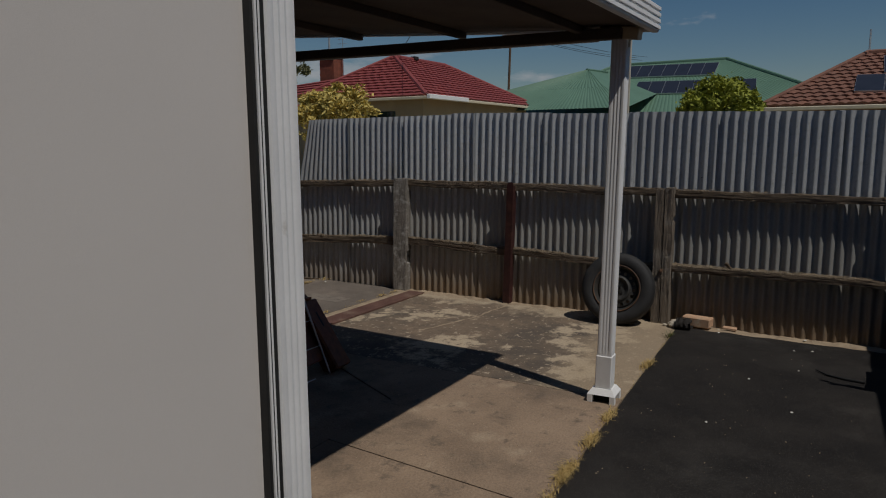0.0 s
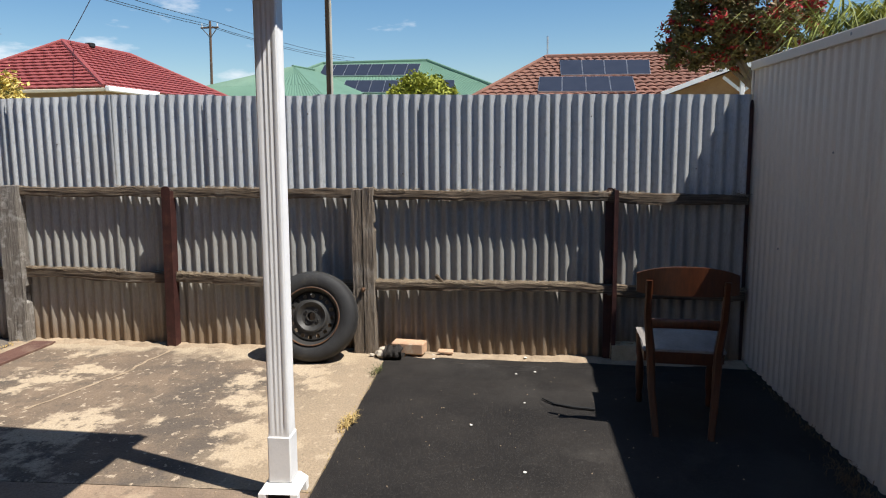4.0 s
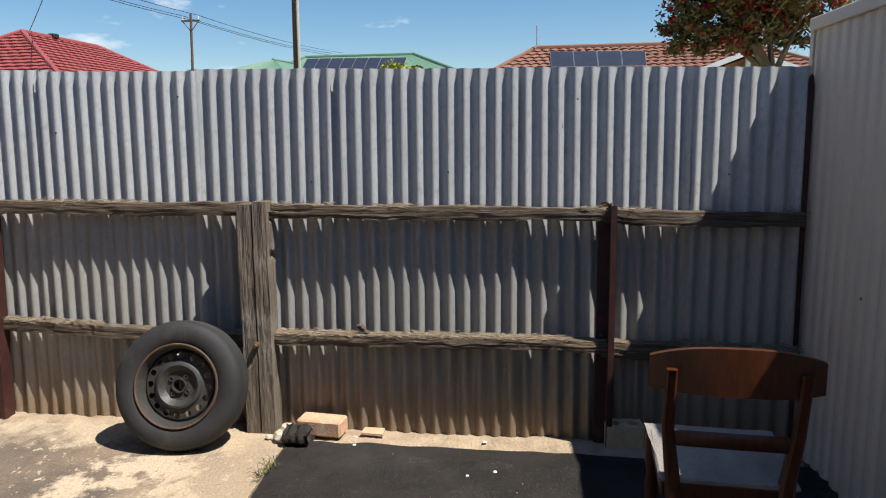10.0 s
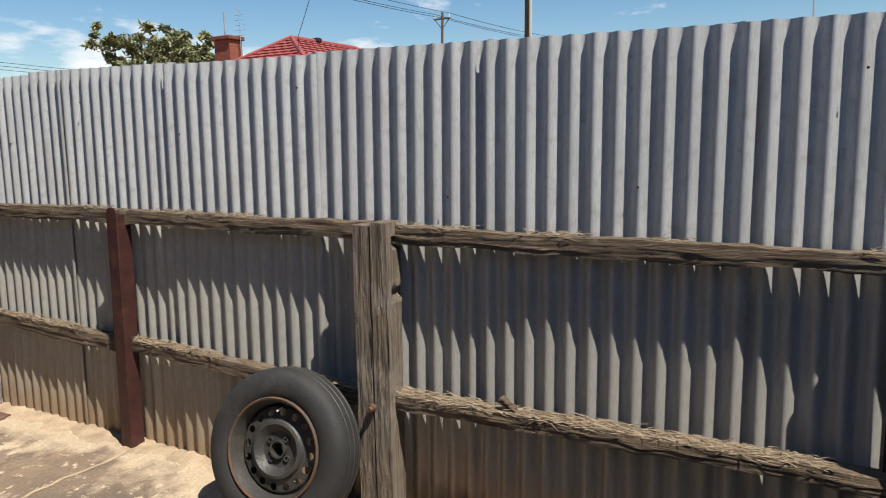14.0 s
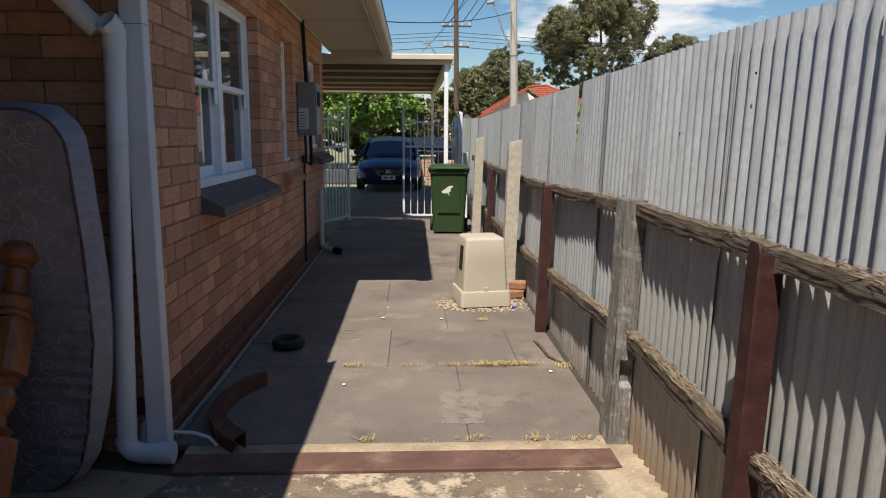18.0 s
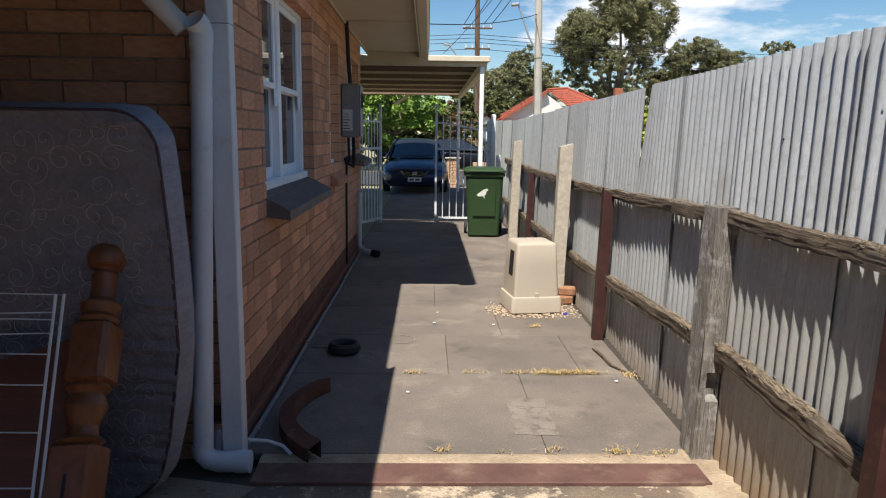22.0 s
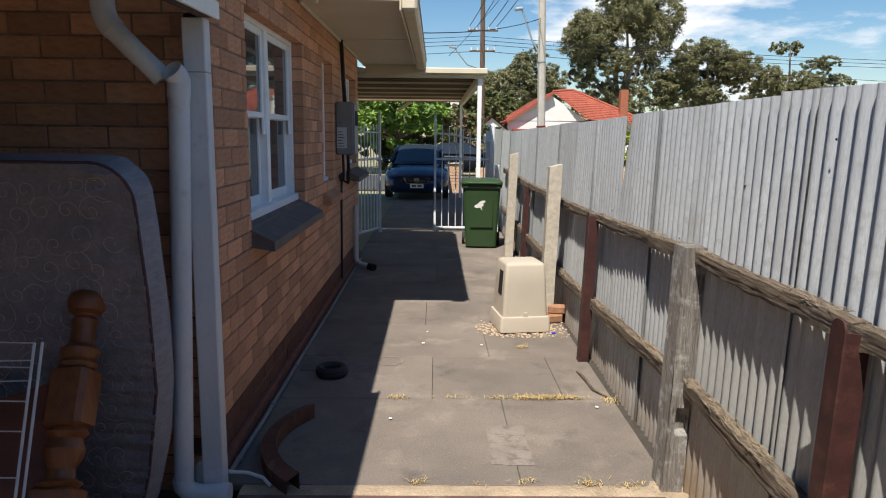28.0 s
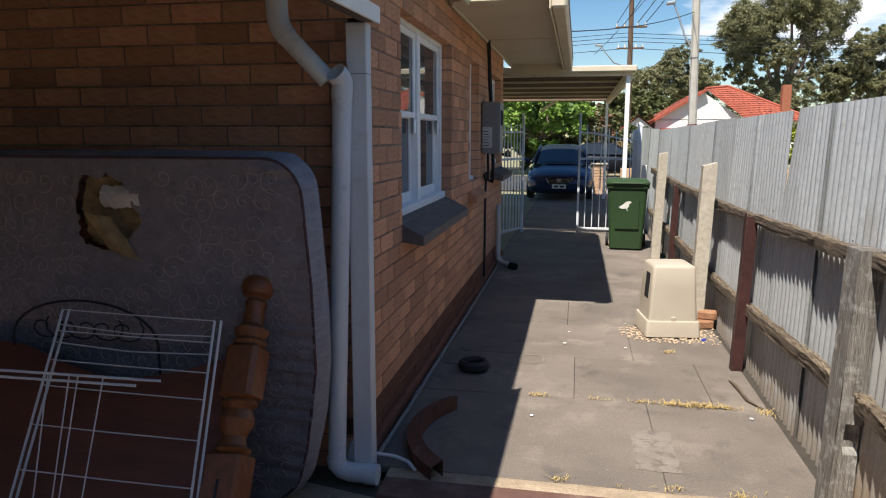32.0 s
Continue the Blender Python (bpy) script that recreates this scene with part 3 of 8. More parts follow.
# steel plate across the driveway's end
plate = thing("steel_plate", "flat red-brown steel plate lying across the paving", "plate", (-1.2, 2.54, 0))
part("plate", Geo().box(-2.24, -0.21, 2.452, 2.632, 0.002, 0.014, 0.003), plate_rust, plate)
part("folded_lip", Geo().box(-2.24, -0.21, 2.444, 2.452, -0.004, 0.016, 0.002), plate_rust, plate)


def tufts(name, label, spots, material, h=0.05, category="weeds"):
    """Tufts of thin dry blades at (x, y, spread, count)."""
    g = Geo()
    for (x, y, sx, sy, n, hh) in spots:
        for _ in range(n):
            px, py = x + rng.gauss(0, sx), y + rng.gauss(0, sy)
            a, l = rng.uniform(0, 6.283), hh * rng.uniform(0.5, 1.5)
            lean = rng.uniform(0.4, 1.6)
            w = 0.0016
            dx, dy = math.cos(a), math.sin(a)
            b = [(px - dy * w, py + dx * w, 0.003), (px + dy * w, py - dx * w, 0.003)]
            mid = (px + dx * l * lean * 0.5, py + dy * l * lean * 0.5, 0.004 + l * 0.6)
            tip = (px + dx * l * lean * 1.2, py + dy * l * lean * 1.2, 0.004 + l * rng.uniform(0.2, 0.8))
            k = len(g.v)
            g.v += b + [(mid[0] - dy * w, mid[1] + dx * w, mid[2]), (mid[0] + dy * w, mid[1] - dx * w, mid[2]), tip]
            g.f += [(k, k + 1, k + 3, k + 2), (k + 2, k + 3, k + 4)]
    return tagged(new(name, mesh_of(name, g, material)), label, category, "", "stuff")


edge_spots = []
for k in range(34):
    x = -0.5 - 4.2 * (k / 33) + rng.uniform(-0.06, 0.06)
    dens = 0.2 + 1.4 * max(0, wob(x * 2.2, 9.0) + 0.25)
    edge_spots.append((x, edge_y(x) - 0.004, 0.05, 0.010, int(7 * dens), 0.012))
for x, sx in ((-1.44, 0.06), (-2.50, 0.06), (-2.88, 0.06), (-3.25, 0.06), (-3.33, 0.06), (-3.63, 0.06)):
    edge_spots.append((x, edge_y(x), sx, 0.013, 200, 0.03))
tufts("dry_grass", "dry straw-coloured grass along the concrete edge", edge_spots, straw)
tufts("green_weeds", "small green weeds growing in the concrete joint", [(-0.62, edge_y(-0.62), 0.05, 0.015, 60, 0.035)], leaf_dark)
tufts("dry_grass", "dry straw in the driveway joints", [(-0.72 + 0.10 * i, 3.90, 0.06, 0.014, 90, 0.025) for i in range(4)] +
      [(-0.9, 3.90, 0.04, 0.01, 40, 0.02), (-1.2, 3.9, 0.05, 0.01, 25, 0.02), (-1.56, 3.9, 0.03, 0.012, 50, 0.02), (-0.16, 3.86, 0.04, 0.02, 40, 0.03),
       (-0.85, 2.79, 0.03, 0.02, 25, 0.02), (-0.56, 2.76, 0.04, 0.02, 50, 0.025), (-1.1, 2.77, 0.03, 0.02, 10, 0.015), (-0.6, 5.02, 0.03, 0.015, 50, 0.02),
       (-1.4, 2.78, 0.03, 0.015, 30, 0.02), (-0.33, 2.75, 0.05, 0.02, 40, 0.02)], straw)
tufts("leaf_litter", "dry leaves and grass heaped at the shed's foot", [(-1.7 - 0.12 * i, -2.54 + 0.05 * (-1.7 - 0.12 * i) + 0.02 * (i % 3), 0.06, 0.03, 90, 0.03) for i in range(14)] +
      [(-0.4 - 0.1 * i, -2.57 + 0.05 * (-0.4 - 0.1 * i), 0.05, 0.015, 20, 0.02) for i in range(12)], M("brown_leaf_litter", (0.16, 0.11, 0.06), (0.09, 0.06, 0.035), rough=0.95, scale=30, bump=0))

scr = Geo()
for (x, y, s) in ((-0.41, -1.243, 0.018), (-0.50, -1.22, 0.01), (-0.55, -1.1, 0.008), (-0.46, -1.0, 0.009), (-1.05, -1.17, 0.007), (-1.41, 5.10, 0.014), (-1.38, 5.45, 0.009),
                  (-1.58, 3.55, 0.011), (-0.93, 5.06, 0.012), (-0.2, -1.15, 0.012), (-0.3, -0.52, 0.01), (-1.4, -0.9, 0.008), (-1.9, -1.2, 0.009), (-2.3, -0.8, 0.008), (-0.28, 3.75, 0.012)):
    scr.box(x - s, x + s * 0.8, y - s * 0.7, y + s, 0.004, 0.004 + s * 0.35, 0.002, Matrix.Translation((0, 0, 0.003)))
tagged(new("paper_scraps", mesh_of("paper_scraps", scr, litter_white)), "small white paper scraps and chips on the ground", "litter", "", "stuff")
gr = Geo()
for _ in range(380):
    x, y = rng.uniform(-3.6, -0.25), rng.uniform(-2.2, 2.4)
    s = rng.uniform(0.001, 0.0026)
    gr.box(x - s, x + s, y - s, y + s, 0.002, 0.003 + s, 0.0006, Matrix.Translation((0, 0, 0.003 if y < -0.4 else -0.001)))
tagged(new("grit", mesh_of("grit", gr, pebble)), "scattered pale grit on the paving and matting", "grit", "", "stuff")

# ---- corrugated iron fence ----
fence = thing("corrugated_fence", "weathered corrugated iron fence on timber rails and mixed posts", "fence", (-0.1, 4.5, 0))
PITCH = 0.0762


def lean_x(z):
    return -0.085 + 0.03 * z


def top_z(y):
    if y > 11.6:
        return 1.80 + 0.02 * (y - 11.6)
    return 1.86 - 0.007 * (y - 2.2) if y > 2.2 else 1.845 + 0.021 * (y - 0.9)


SEAM = [-2.58] + [0.31 + 0.803 * k for k in range(-3, 20)]
for k in range(len(SEAM) - 1):
    y0, y1 = SEAM[k], SEAM[k + 1] + 0.075
    dz, tilt, off = rng.uniform(-0.008, 0.008), rng.uniform(-0.007, 0.007), (0.006 if k % 2 else -0.006)
    if k == 0:
        y1 = SEAM[1] + 0.03
    gap = 3.4 < y0 < 3.6
    if gap:
        y1 -= 0.10
    ny = max(10, int((y1 - y0) / PITCH * 10))

    def sheet(u, v, y0=y0, y1=y1, dz=dz, tilt=tilt, off=off, gap=gap):
        y = y0 + (y1 - y0) * u
        z = -0.03 + (top_z(y) + dz + 0.03) * v
        a = 0.0126 * math.cos(2 * math.pi * (y + 0.011) / PITCH)
        yy = y + tilt * z
        if gap and z > 1.1:
            yy -= 0.24 * (z - 1.1) * u * u
        if y0 > 5 and z > 1.1:
            yy += 0.045 * math.sin(y0 * 7) * (z - 1.1)
        x = lean_x(z) + a + off + 0.004 * wob(y * 0.9, z * 0.5, y0)
        if u > 0.95:
            x += 0.004 * (u - 0.95) / 0.05
        if u < 0.045:
            x -= (0.011 if y0 > 1 else 0.006) * (0.045 - u) / 0.045
        if y > 2.5:
            x += 0.012 * wob(y0 * 3.3, 5) * z
        return (x, yy, z)
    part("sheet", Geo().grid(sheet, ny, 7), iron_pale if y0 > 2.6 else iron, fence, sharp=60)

nail = mesh_of("nail_head", Geo().lathe([(0.0045, 0), (0.0045, 0.003), (0.002, 0.005)], 8, T(0, 0, 0, 0, -90, 0)), rust)
for k in range(14):
    y = PITCH * round((-2.3 + 0.67 * k) / PITCH) + PITCH / 2 - 0.011
    z = rng.choice((1.30, 1.52, 1.68, 1.22)) + rng.uniform(-0.03, 0.03)
    o = new("nail_head", nail)
    o.parent, o.location = fence, (lean_x(z) - 0.0165, y, z)
    o.matrix_parent_inverse = fence.matrix_basis.inverted()

# rails: (y from, y to, top at each end, height)
RAILS = [(-2.585, -1.70, 1.125, 1.145, 0.065), (-1.71, -0.04, 1.15, 1.165, 0.062), (0.04, 1.48, 1.172, 1.185, 0.062), (1.485, 2.70, 1.19, 1.19, 0.066), (2.83, 4.70, 1.185, 1.14, 0.064),
         (4.70, 6.7, 1.13, 1.11, 0.066), (6.72, 8.5, 1.12, 1.11, 0.07), (8.6, 10.3, 1.11, 1.13, 0.07), (10.3, 11.9, 1.13, 1.16, 0.08),
         (-2.585, -1.70, 0.50, 0.525, 0.07), (-1.71, -0.04, 0.525, 0.515, 0.055), (0.04, 1.48, 0.50, 0.55, 0.062), (1.485, 2.70, 0.545, 0.575, 0.07), (2.83, 4.70, 0.565, 0.495, 0.075),
         (4.70, 6.7, 0.48, 0.44, 0.075), (6.72, 8.5, 0.46, 0.45, 0.08), (8.6, 11.9, 0.45, 0.47, 0.08)]
spl = Geo()
for (y0, y1, za, zb, h) in RAILS:
    n = max(10, int((y1 - y0) / 0.022))

    def rail(u, v, y0=y0, y1=y1, za=za, zb=zb, h=h):
        y = y0 + (y1 - y0) * u
        zt = za + (zb - za) * u + 0.008 * wob(y * 2.2, za) + 0.006 * wob(y * 9, zb) + 0.004 * wob(y * 31, zb)
        xs_ = lean_x(zt) - 0.0165
        d = (0.079 if za < 0.7 and y1 < 1.0 else 0.058) + 0.008 * wob(y * 3, za + 2)
        h = h * (1.08 + 0.22 * wob(y * 1.7, zb * 5) + 0.10 * wob(y * 6, za * 5))
        a = 2 * math.pi * (v - 0.125)
        c, s = math.cos(a), math.sin(a)
        k = 1 / max(abs(c), abs(s)) ** 0.8
        j = 1 + 0.08 * wob(y * 12, v * 6, za) + 0.05 * wob(y * 40, v * 14, za) + 0.08 * wob(y * 2.4, v * 20, za) + 0.07 * wob(y * 7, v * 40, za) + 0.05 * wob(y * 60, v * 30, za)
        return (xs_ - d / 2 + c * k * j * d / 2, y, zt - h / 2 + s * k * j * h / 2)
    g = Geo().grid(rail, n, 48)
    L = len(g.v)
    g.f += [tuple(range(0, 49))[::-1], tuple(range(L - 49, L))]
    part("rail", g, old_wood, fence, sharp=50)
    for _ in range(int((y1 - y0) * (640 if za < 0.7 else 300))):
        y = rng.uniform(y0, y1)
        if wob(y * 2.5, za * 7) < (-0.16 if za < 0.7 else 0.02) and y < 6:
            continue
        if y > 3.5 and rng.random() < 0.75:
            continue
        z = za + (zb - za) * (y - y0) / (y1 - y0) + rng.uniform(-0.008, 0.009)
        x = lean_x(z) - 0.015 - rng.uniform(0.0, 0.085 if za < 0.7 and y1 < 1.0 else 0.062)
        l, a, e = rng.uniform(0.015, 0.075), rng.gauss(0, 0.5), rng.gauss(0.1, 0.2)
        dy, dx = math.cos(a) * l * rng.choice((-1, 1)), -abs(math.sin(a)) * l * 0.5
        w = 0.0026 if za < 0.7 else 0.0018
        kk = len(spl.v)
        spl.v += [(x, y, z - w), (x, y, z + w), (x + dx, y + dy, z + math.sin(e) * l), (x - w, y, z)]
        spl.f += [(kk, kk + 1, kk + 2), (kk + 1, kk + 3, kk + 2)]
ob = part("frayed_fibre", spl, splinter_mat, fence, "frayed pale fibres along the rails")
tagged(ob, "", "", "", "stuff")


def wood_post(y, w, d, h, xf, mat_, notch=(), split=True, lean=0.0):
    """A rough-sawn square post with a weather split; xf: its front face at the top."""
    g = Geo()
    halves = ((-w / 2, -0.005), (0.004, w / 2)) if split else ((-w / 2, w / 2),)
    for hi, (a, b) in enumerate(halves):
        n = 70

        def side(u, v, a=a, b=b, hi=hi):
            z = -0.05 + (h - 0.012 * hi + 0.05) * u
            xb = xf - lean * (1 - z / h)
            cs = ((xb, a), (xb, b), (xb + d, b), (xb + d, a), (xb, a))
            q = v * 4
            i = min(3, int(q))
            f = q - i
            x, yy = cs[i][0] * (1 - f) + cs[i + 1][0] * f, cs[i][1] * (1 - f) + cs[i + 1][1] * f
            j = 0.003 * wob(z * 5, v * 8, y) + 0.002 * wob(z * 22, v * 20, y) + 0.0018 * wob(z * 0.9, v * 80, y)
            for (z0, z1, cut) in notch:
                if z0 < z < z1 and yy < -w * 0.40 and x > xb + d * 0.35:
                    yy += cut
            return (x - j, y + yy + j * 0.7, z)
        g2 = Geo().grid(side, n, 96)
        L = len(g2.v)
        g2.f += [tuple(range(L - 97, L - 1))]
        g.add(g2.v, g2.f)
    return g


p3 = part("post", wood_post(-0.005, 0.15, 0.10, 1.185, -0.19, post_wood, notch=((0.89, 0.935, 0.02), (1.08, 1.13, 0.025)), lean=0.02), post_wood, fence, "split grey timber post with a rusty bolt", sharp=50)
part("bolt", Geo().lathe([(0.016, 0), (0.016, 0.012), (0.009, 0.016), (0.009, 0.03)], 10, T(-0.205, -0.005, 0.468, 0, -90, 0)), rim_rust, p3, "rusty bolt head")
part("post", wood_post(2.77, 0.155, 0.10, 1.205, -0.17, grey_wood, notch=((0.30, 0.42, 0.05),), split=False, lean=0.04), grey_wood, fence, "lichen-grey timber post with a notch", sharp=50)


def steel_post(y, h, w=0.075, d=0.075, lean=0.0, xb=-0.16, angle=False, side=0.0):
    """A channel with a rounded top, or an angle with one flange towards the yard."""
    t_ = 0.007
    g = Geo()

    def plate_(pts0, pts1):
        n = len(pts0)
        g.add(pts0 + pts1, [tuple(range(n))[::-1], tuple(range(n, 2 * n))] + [(i, (i + 1) % n, n + (i + 1) % n, n + i) for i in range(n)])
    prof = [(-w / 2, -0.05), (w / 2, -0.05), (w / 2, h - 0.034), (w * 0.42, h - 0.014), (w * 0.26, h - 0.003), (0, h), (-w * 0.26, h - 0.003), (-w * 0.42, h - 0.014), (-w / 2, h - 0.034)]

    def lx(z):
        return xb + lean * z
    if angle:
        plate_([(lx(z) + d, y + a, z) for a, z in prof], [(lx(z) + d + t_, y + a, z) for a, z in prof])
        p = [(0, -0.05), (d, -0.05), (d, h - 0.004), (0.012, h), (0, h - 0.012)]
        for yy, ww in ((y - w / 2, t_), (y - w / 2 - 0.02, 0.02)):
            q = p if ww == t_ else [(0, -0.05), (t_, -0.05), (t_, h - 0.01), (0, h - 0.012)]
            plate_([(lx(z) + a, yy, z) for a, z in q], [(lx(z) + a, yy + ww, z) for a, z in q])
        return g
    plate_([(lx(z), y + a + side * z, z) for a, z in prof], [(lx(z) + t_, y + a + side * z, z) for a, z in prof])
    for s in (-1, 1):
        yy = y + s * (w / 2 - t_ / 2)
        p = [(0, -0.05), (d, -0.05), (d, h - 0.04), (0, h - 0.034)]
        plate_([(lx(z) + a + t_, yy - t_ / 2 + side * z, z) for a, z in p], [(lx(z) + a + t_, yy + t_ / 2 + side * z, z) for a, z in p])
    return g


for (y, h, ln, xb) in ((-1.705, 1.178, 0.015, -0.19), (1.495, 1.20, 0.02, -0.195), (4.70, 1.155, 0.03, -0.215), (8.53, 1.10, 0.03, -0.205)):
    part("post", steel_post(y, h, 0.07 if y > 1 else 0.06, 0.07, ln, xb, y < 0, -0.022 if y == 1.495 else 0.0), rust, fence, "red-brown steel channel post")
for (y, h, xb) in ((5.92, 1.46, -0.33), (9.33, 1.48, -0.33)):
    def cpost(u, v, y=y, h=h, xb=xb):
        z = -0.05 + (h + 0.05) * u
        q = v * 4
        i = min(3, int(q))
        cs = ((0, -0.06), (0.115, -0.06), (0.115, 0.06), (0, 0.06), (0, -0.06))
        f = q - i
        x, yy = cs[i][0] * (1 - f) + cs[i + 1][0] * f, cs[i][1] * (1 - f) + cs[i + 1][1] * f
        j = 0.004 * wob(z * 9, v * 9, y)
        top = -0.03 * (1 - x / 0.115) if u > 0.97 else 0
        return (xb + x + 0.03 * z + j, y + yy + j, z + top)
    g = Geo().grid(cpost, 24, 16)
    L = len(g.v)
    g.f += [tuple(range(L - 17, L - 1))]
    part("post", g, concrete_post, fence, "pale pebbly concrete post with a broken top", sharp=50)
for z in (0.535, 1.13):
    part("bolt", Geo().lathe([(0.013, 0), (0.013, 0.010), (0.007, 0.014), (0.007, 0.022)], 10, T(-0.105, -1.70, z, 0, -90, 0)), rim_rust, fence, "rusty bolt")
part("post", steel_post(-2.588, 1.74, 0.022, 0.03, 0.02, -0.10), rust, fence, "thin rusty end post beside the shed")
# short broken splinter standing on the lower rail
part("stub", Geo().box(-0.012, 0.012, -0.012, 0.012, 0, 0.075, 0.003, T(-0.125, -0.56, 0.515, 0, -25, 0) @ T(0, 0, 0, -35)), old_wood, fence, "broken timber stub")
stick = thing("fallen_stick", "crooked dry stick lying at the fence foot", "stick", (-0.24, 4.2, 0))
part("stem", Geo().tube([(-0.27, 4.42, 0.012), (-0.25, 4.25, 0.016), (-0.24, 4.05, 0.012), (-0.18, 3.92, 0.012)], [0.010, 0.012, 0.010, 0.006], 7), old_wood, stick)
twig = thing("dark_stick", "thin dark curved stick on the matting", "stick", (-1.2, -1.4, 0))
part("stem", Geo().tube([(-0.98, -1.27, 0.014), (-1.06, -1.34, 0.012), (-1.10, -1.45, 0.012), (-1.12, -1.56, 0.014)], [0.004, 0.007, 0.009, 0.008], 6), cable_black, twig)

# ---- tyre leaning on the fence ----
tyre_thing = thing("car_wheel", "worn car tyre on a black steel rim leaning on the fence", "wheel", (-0.42, 0.35, 0))
TM = T(-0.355, 0.322, 0.302, 0, -90 + 14, 0) @ T(0, 0, 0, 0, 0, 10) @ T(0, 0, 0, 6, 0, 0)
R = 0.312
tp = [(0.198, 0.062), (0.205, 0.078), (0.225, 0.089), (0.255, 0.092), (0.282, 0.086), (0.298, 0.074), (0.308, 0.055), (R, 0.028), (R + 0.001, 0), (R, -0.028), (0.308, -0.055),
      (0.298, -0.074), (0.282, -0.086), (0.255, -0.092), (0.225, -0.089), (0.205, -0.078), (0.198, -0.062)]
ty = part("tyre", Geo().lathe(tp, 72, TM, closed=True), rubber, tyre_thing, "cracked black rubber tyre")
gro = Geo()
for zz in (-0.035, 0.0, 0.035):
    gro.lathe([(R + 0.0005, zz - 0.003), (R + 0.0025, zz), (R + 0.0005, zz + 0.003)], 72, TM, caps=False)
part("tread_line", gro, rim_black, ty)
part("rim_barrel", Geo().lathe([(0.205, 0.080), (0.200, 0.088), (0.192, 0.084), (0.186, 0.070), (0.176, 0.045), (0.172, 0.0), (0.172, -0.06), (0.20, -0.085)], 64, TM, caps=False), rim_black, tyre_thing, "black pressed-steel rim")
part("rim_flange", Geo().lathe([(0.204, 0.084), (0.2005, 0.0905), (0.195, 0.0885), (0.193, 0.083)], 64, TM, closed=True), rim_rust, tyre_thing, "rusted rim edge")
disc = Geo()
NH = 16


DISC = ((0.178, 0.008), (0.170, 0.028), (0.164, 0.035), (0.160, 0.037), (0.126, 0.042), (0.118, 0.046), (0.109, 0.058), (0.098, 0.062), (0.085, 0.050), (0.070, 0.036), (0.034, 0.034))


def disc_z(r):
    return dict(DISC)[r]


rad = [r_ for r_, _ in DISC]
NS = NH * 10
for i in range(len(rad) - 1):
    for k in range(NS):
        hole = i == 3 and 2 <= k % 10 <= 7
        if hole:
            continue
        a0, a1 = 6.28319 * k / NS, 6.28319 * (k + 1) / NS
        q = [(rad[i] * math.cos(a0), rad[i] * math.sin(a0), disc_z(rad[i])), (rad[i] * math.cos(a1), rad[i] * math.sin(a1), disc_z(rad[i])),
             (rad[i + 1] * math.cos(a1), rad[i + 1] * math.sin(a1), disc_z(rad[i + 1])), (rad[i + 1] * math.cos(a0), rad[i + 1] * math.sin(a0), disc_z(rad[i + 1]))]
        disc.add(q, [(0, 1, 2, 3)], TM)
# round the holes: a lip round each
for h in range(NH):
    a = 6.28319 * (h * 10 + 5) / NS
    c = Vector((0.143 * math.cos(a), 0.143 * math.sin(a), 0.0402))
    e1, e2 = Vector((math.cos(a), math.sin(a), -0.14)).normalized(), Vector((-math.sin(a), math.cos(a), 0))
    for k in range(16):
        b0, b1 = 6.28319 * k / 16, 6.28319 * (k + 1) / 16
        pin = [c + e1 * 0.0155 * math.cos(b) + e2 * 0.0145 * math.sin(b) for b in (b0, b1)]
        pout = [c + e1 * 0.0185 * math.cos(b) / max(abs(math.cos(b)), abs(math.sin(b))) ** 0.8 + e2 * 0.0185 * math.sin(b) / max(abs(math.cos(b)), abs(math.sin(b))) ** 0.8 for b in (b0, b1)]
        disc.add([pin[0], pin[1], pout[1], pout[0]], [(0, 1, 2, 3)], TM)
disc_ob = part("rim_disc", disc, rim_black, tyre_thing, "black disc ringed with round vent holes", sharp=25)
part("hub_ring", Geo().lathe([(0.035, 0.03), (0.035, 0.05), (0.029, 0.05), (0.028, -0.02)], 28, TM, caps=False), rim_black, disc_ob)
for k in range(4):
    a = math.radians(45 + 90 * k)
    part("bolt_seat", Geo().lathe([(0.012, 0.028), (0.012, 0.044), (0.007, 0.044), (0.006, 0.024)], 12, caps=False, m=TM @ Matrix.Translation((0.05 * math.cos(a), 0.05 * math.sin(a), 0))), rim_black, disc_ob)
part("valve", Geo().tube([(0.160, -0.02, 0.022), (0.148, -0.02, 0.07)], 0.004, 6, m=TM), white_paint, disc_ob)

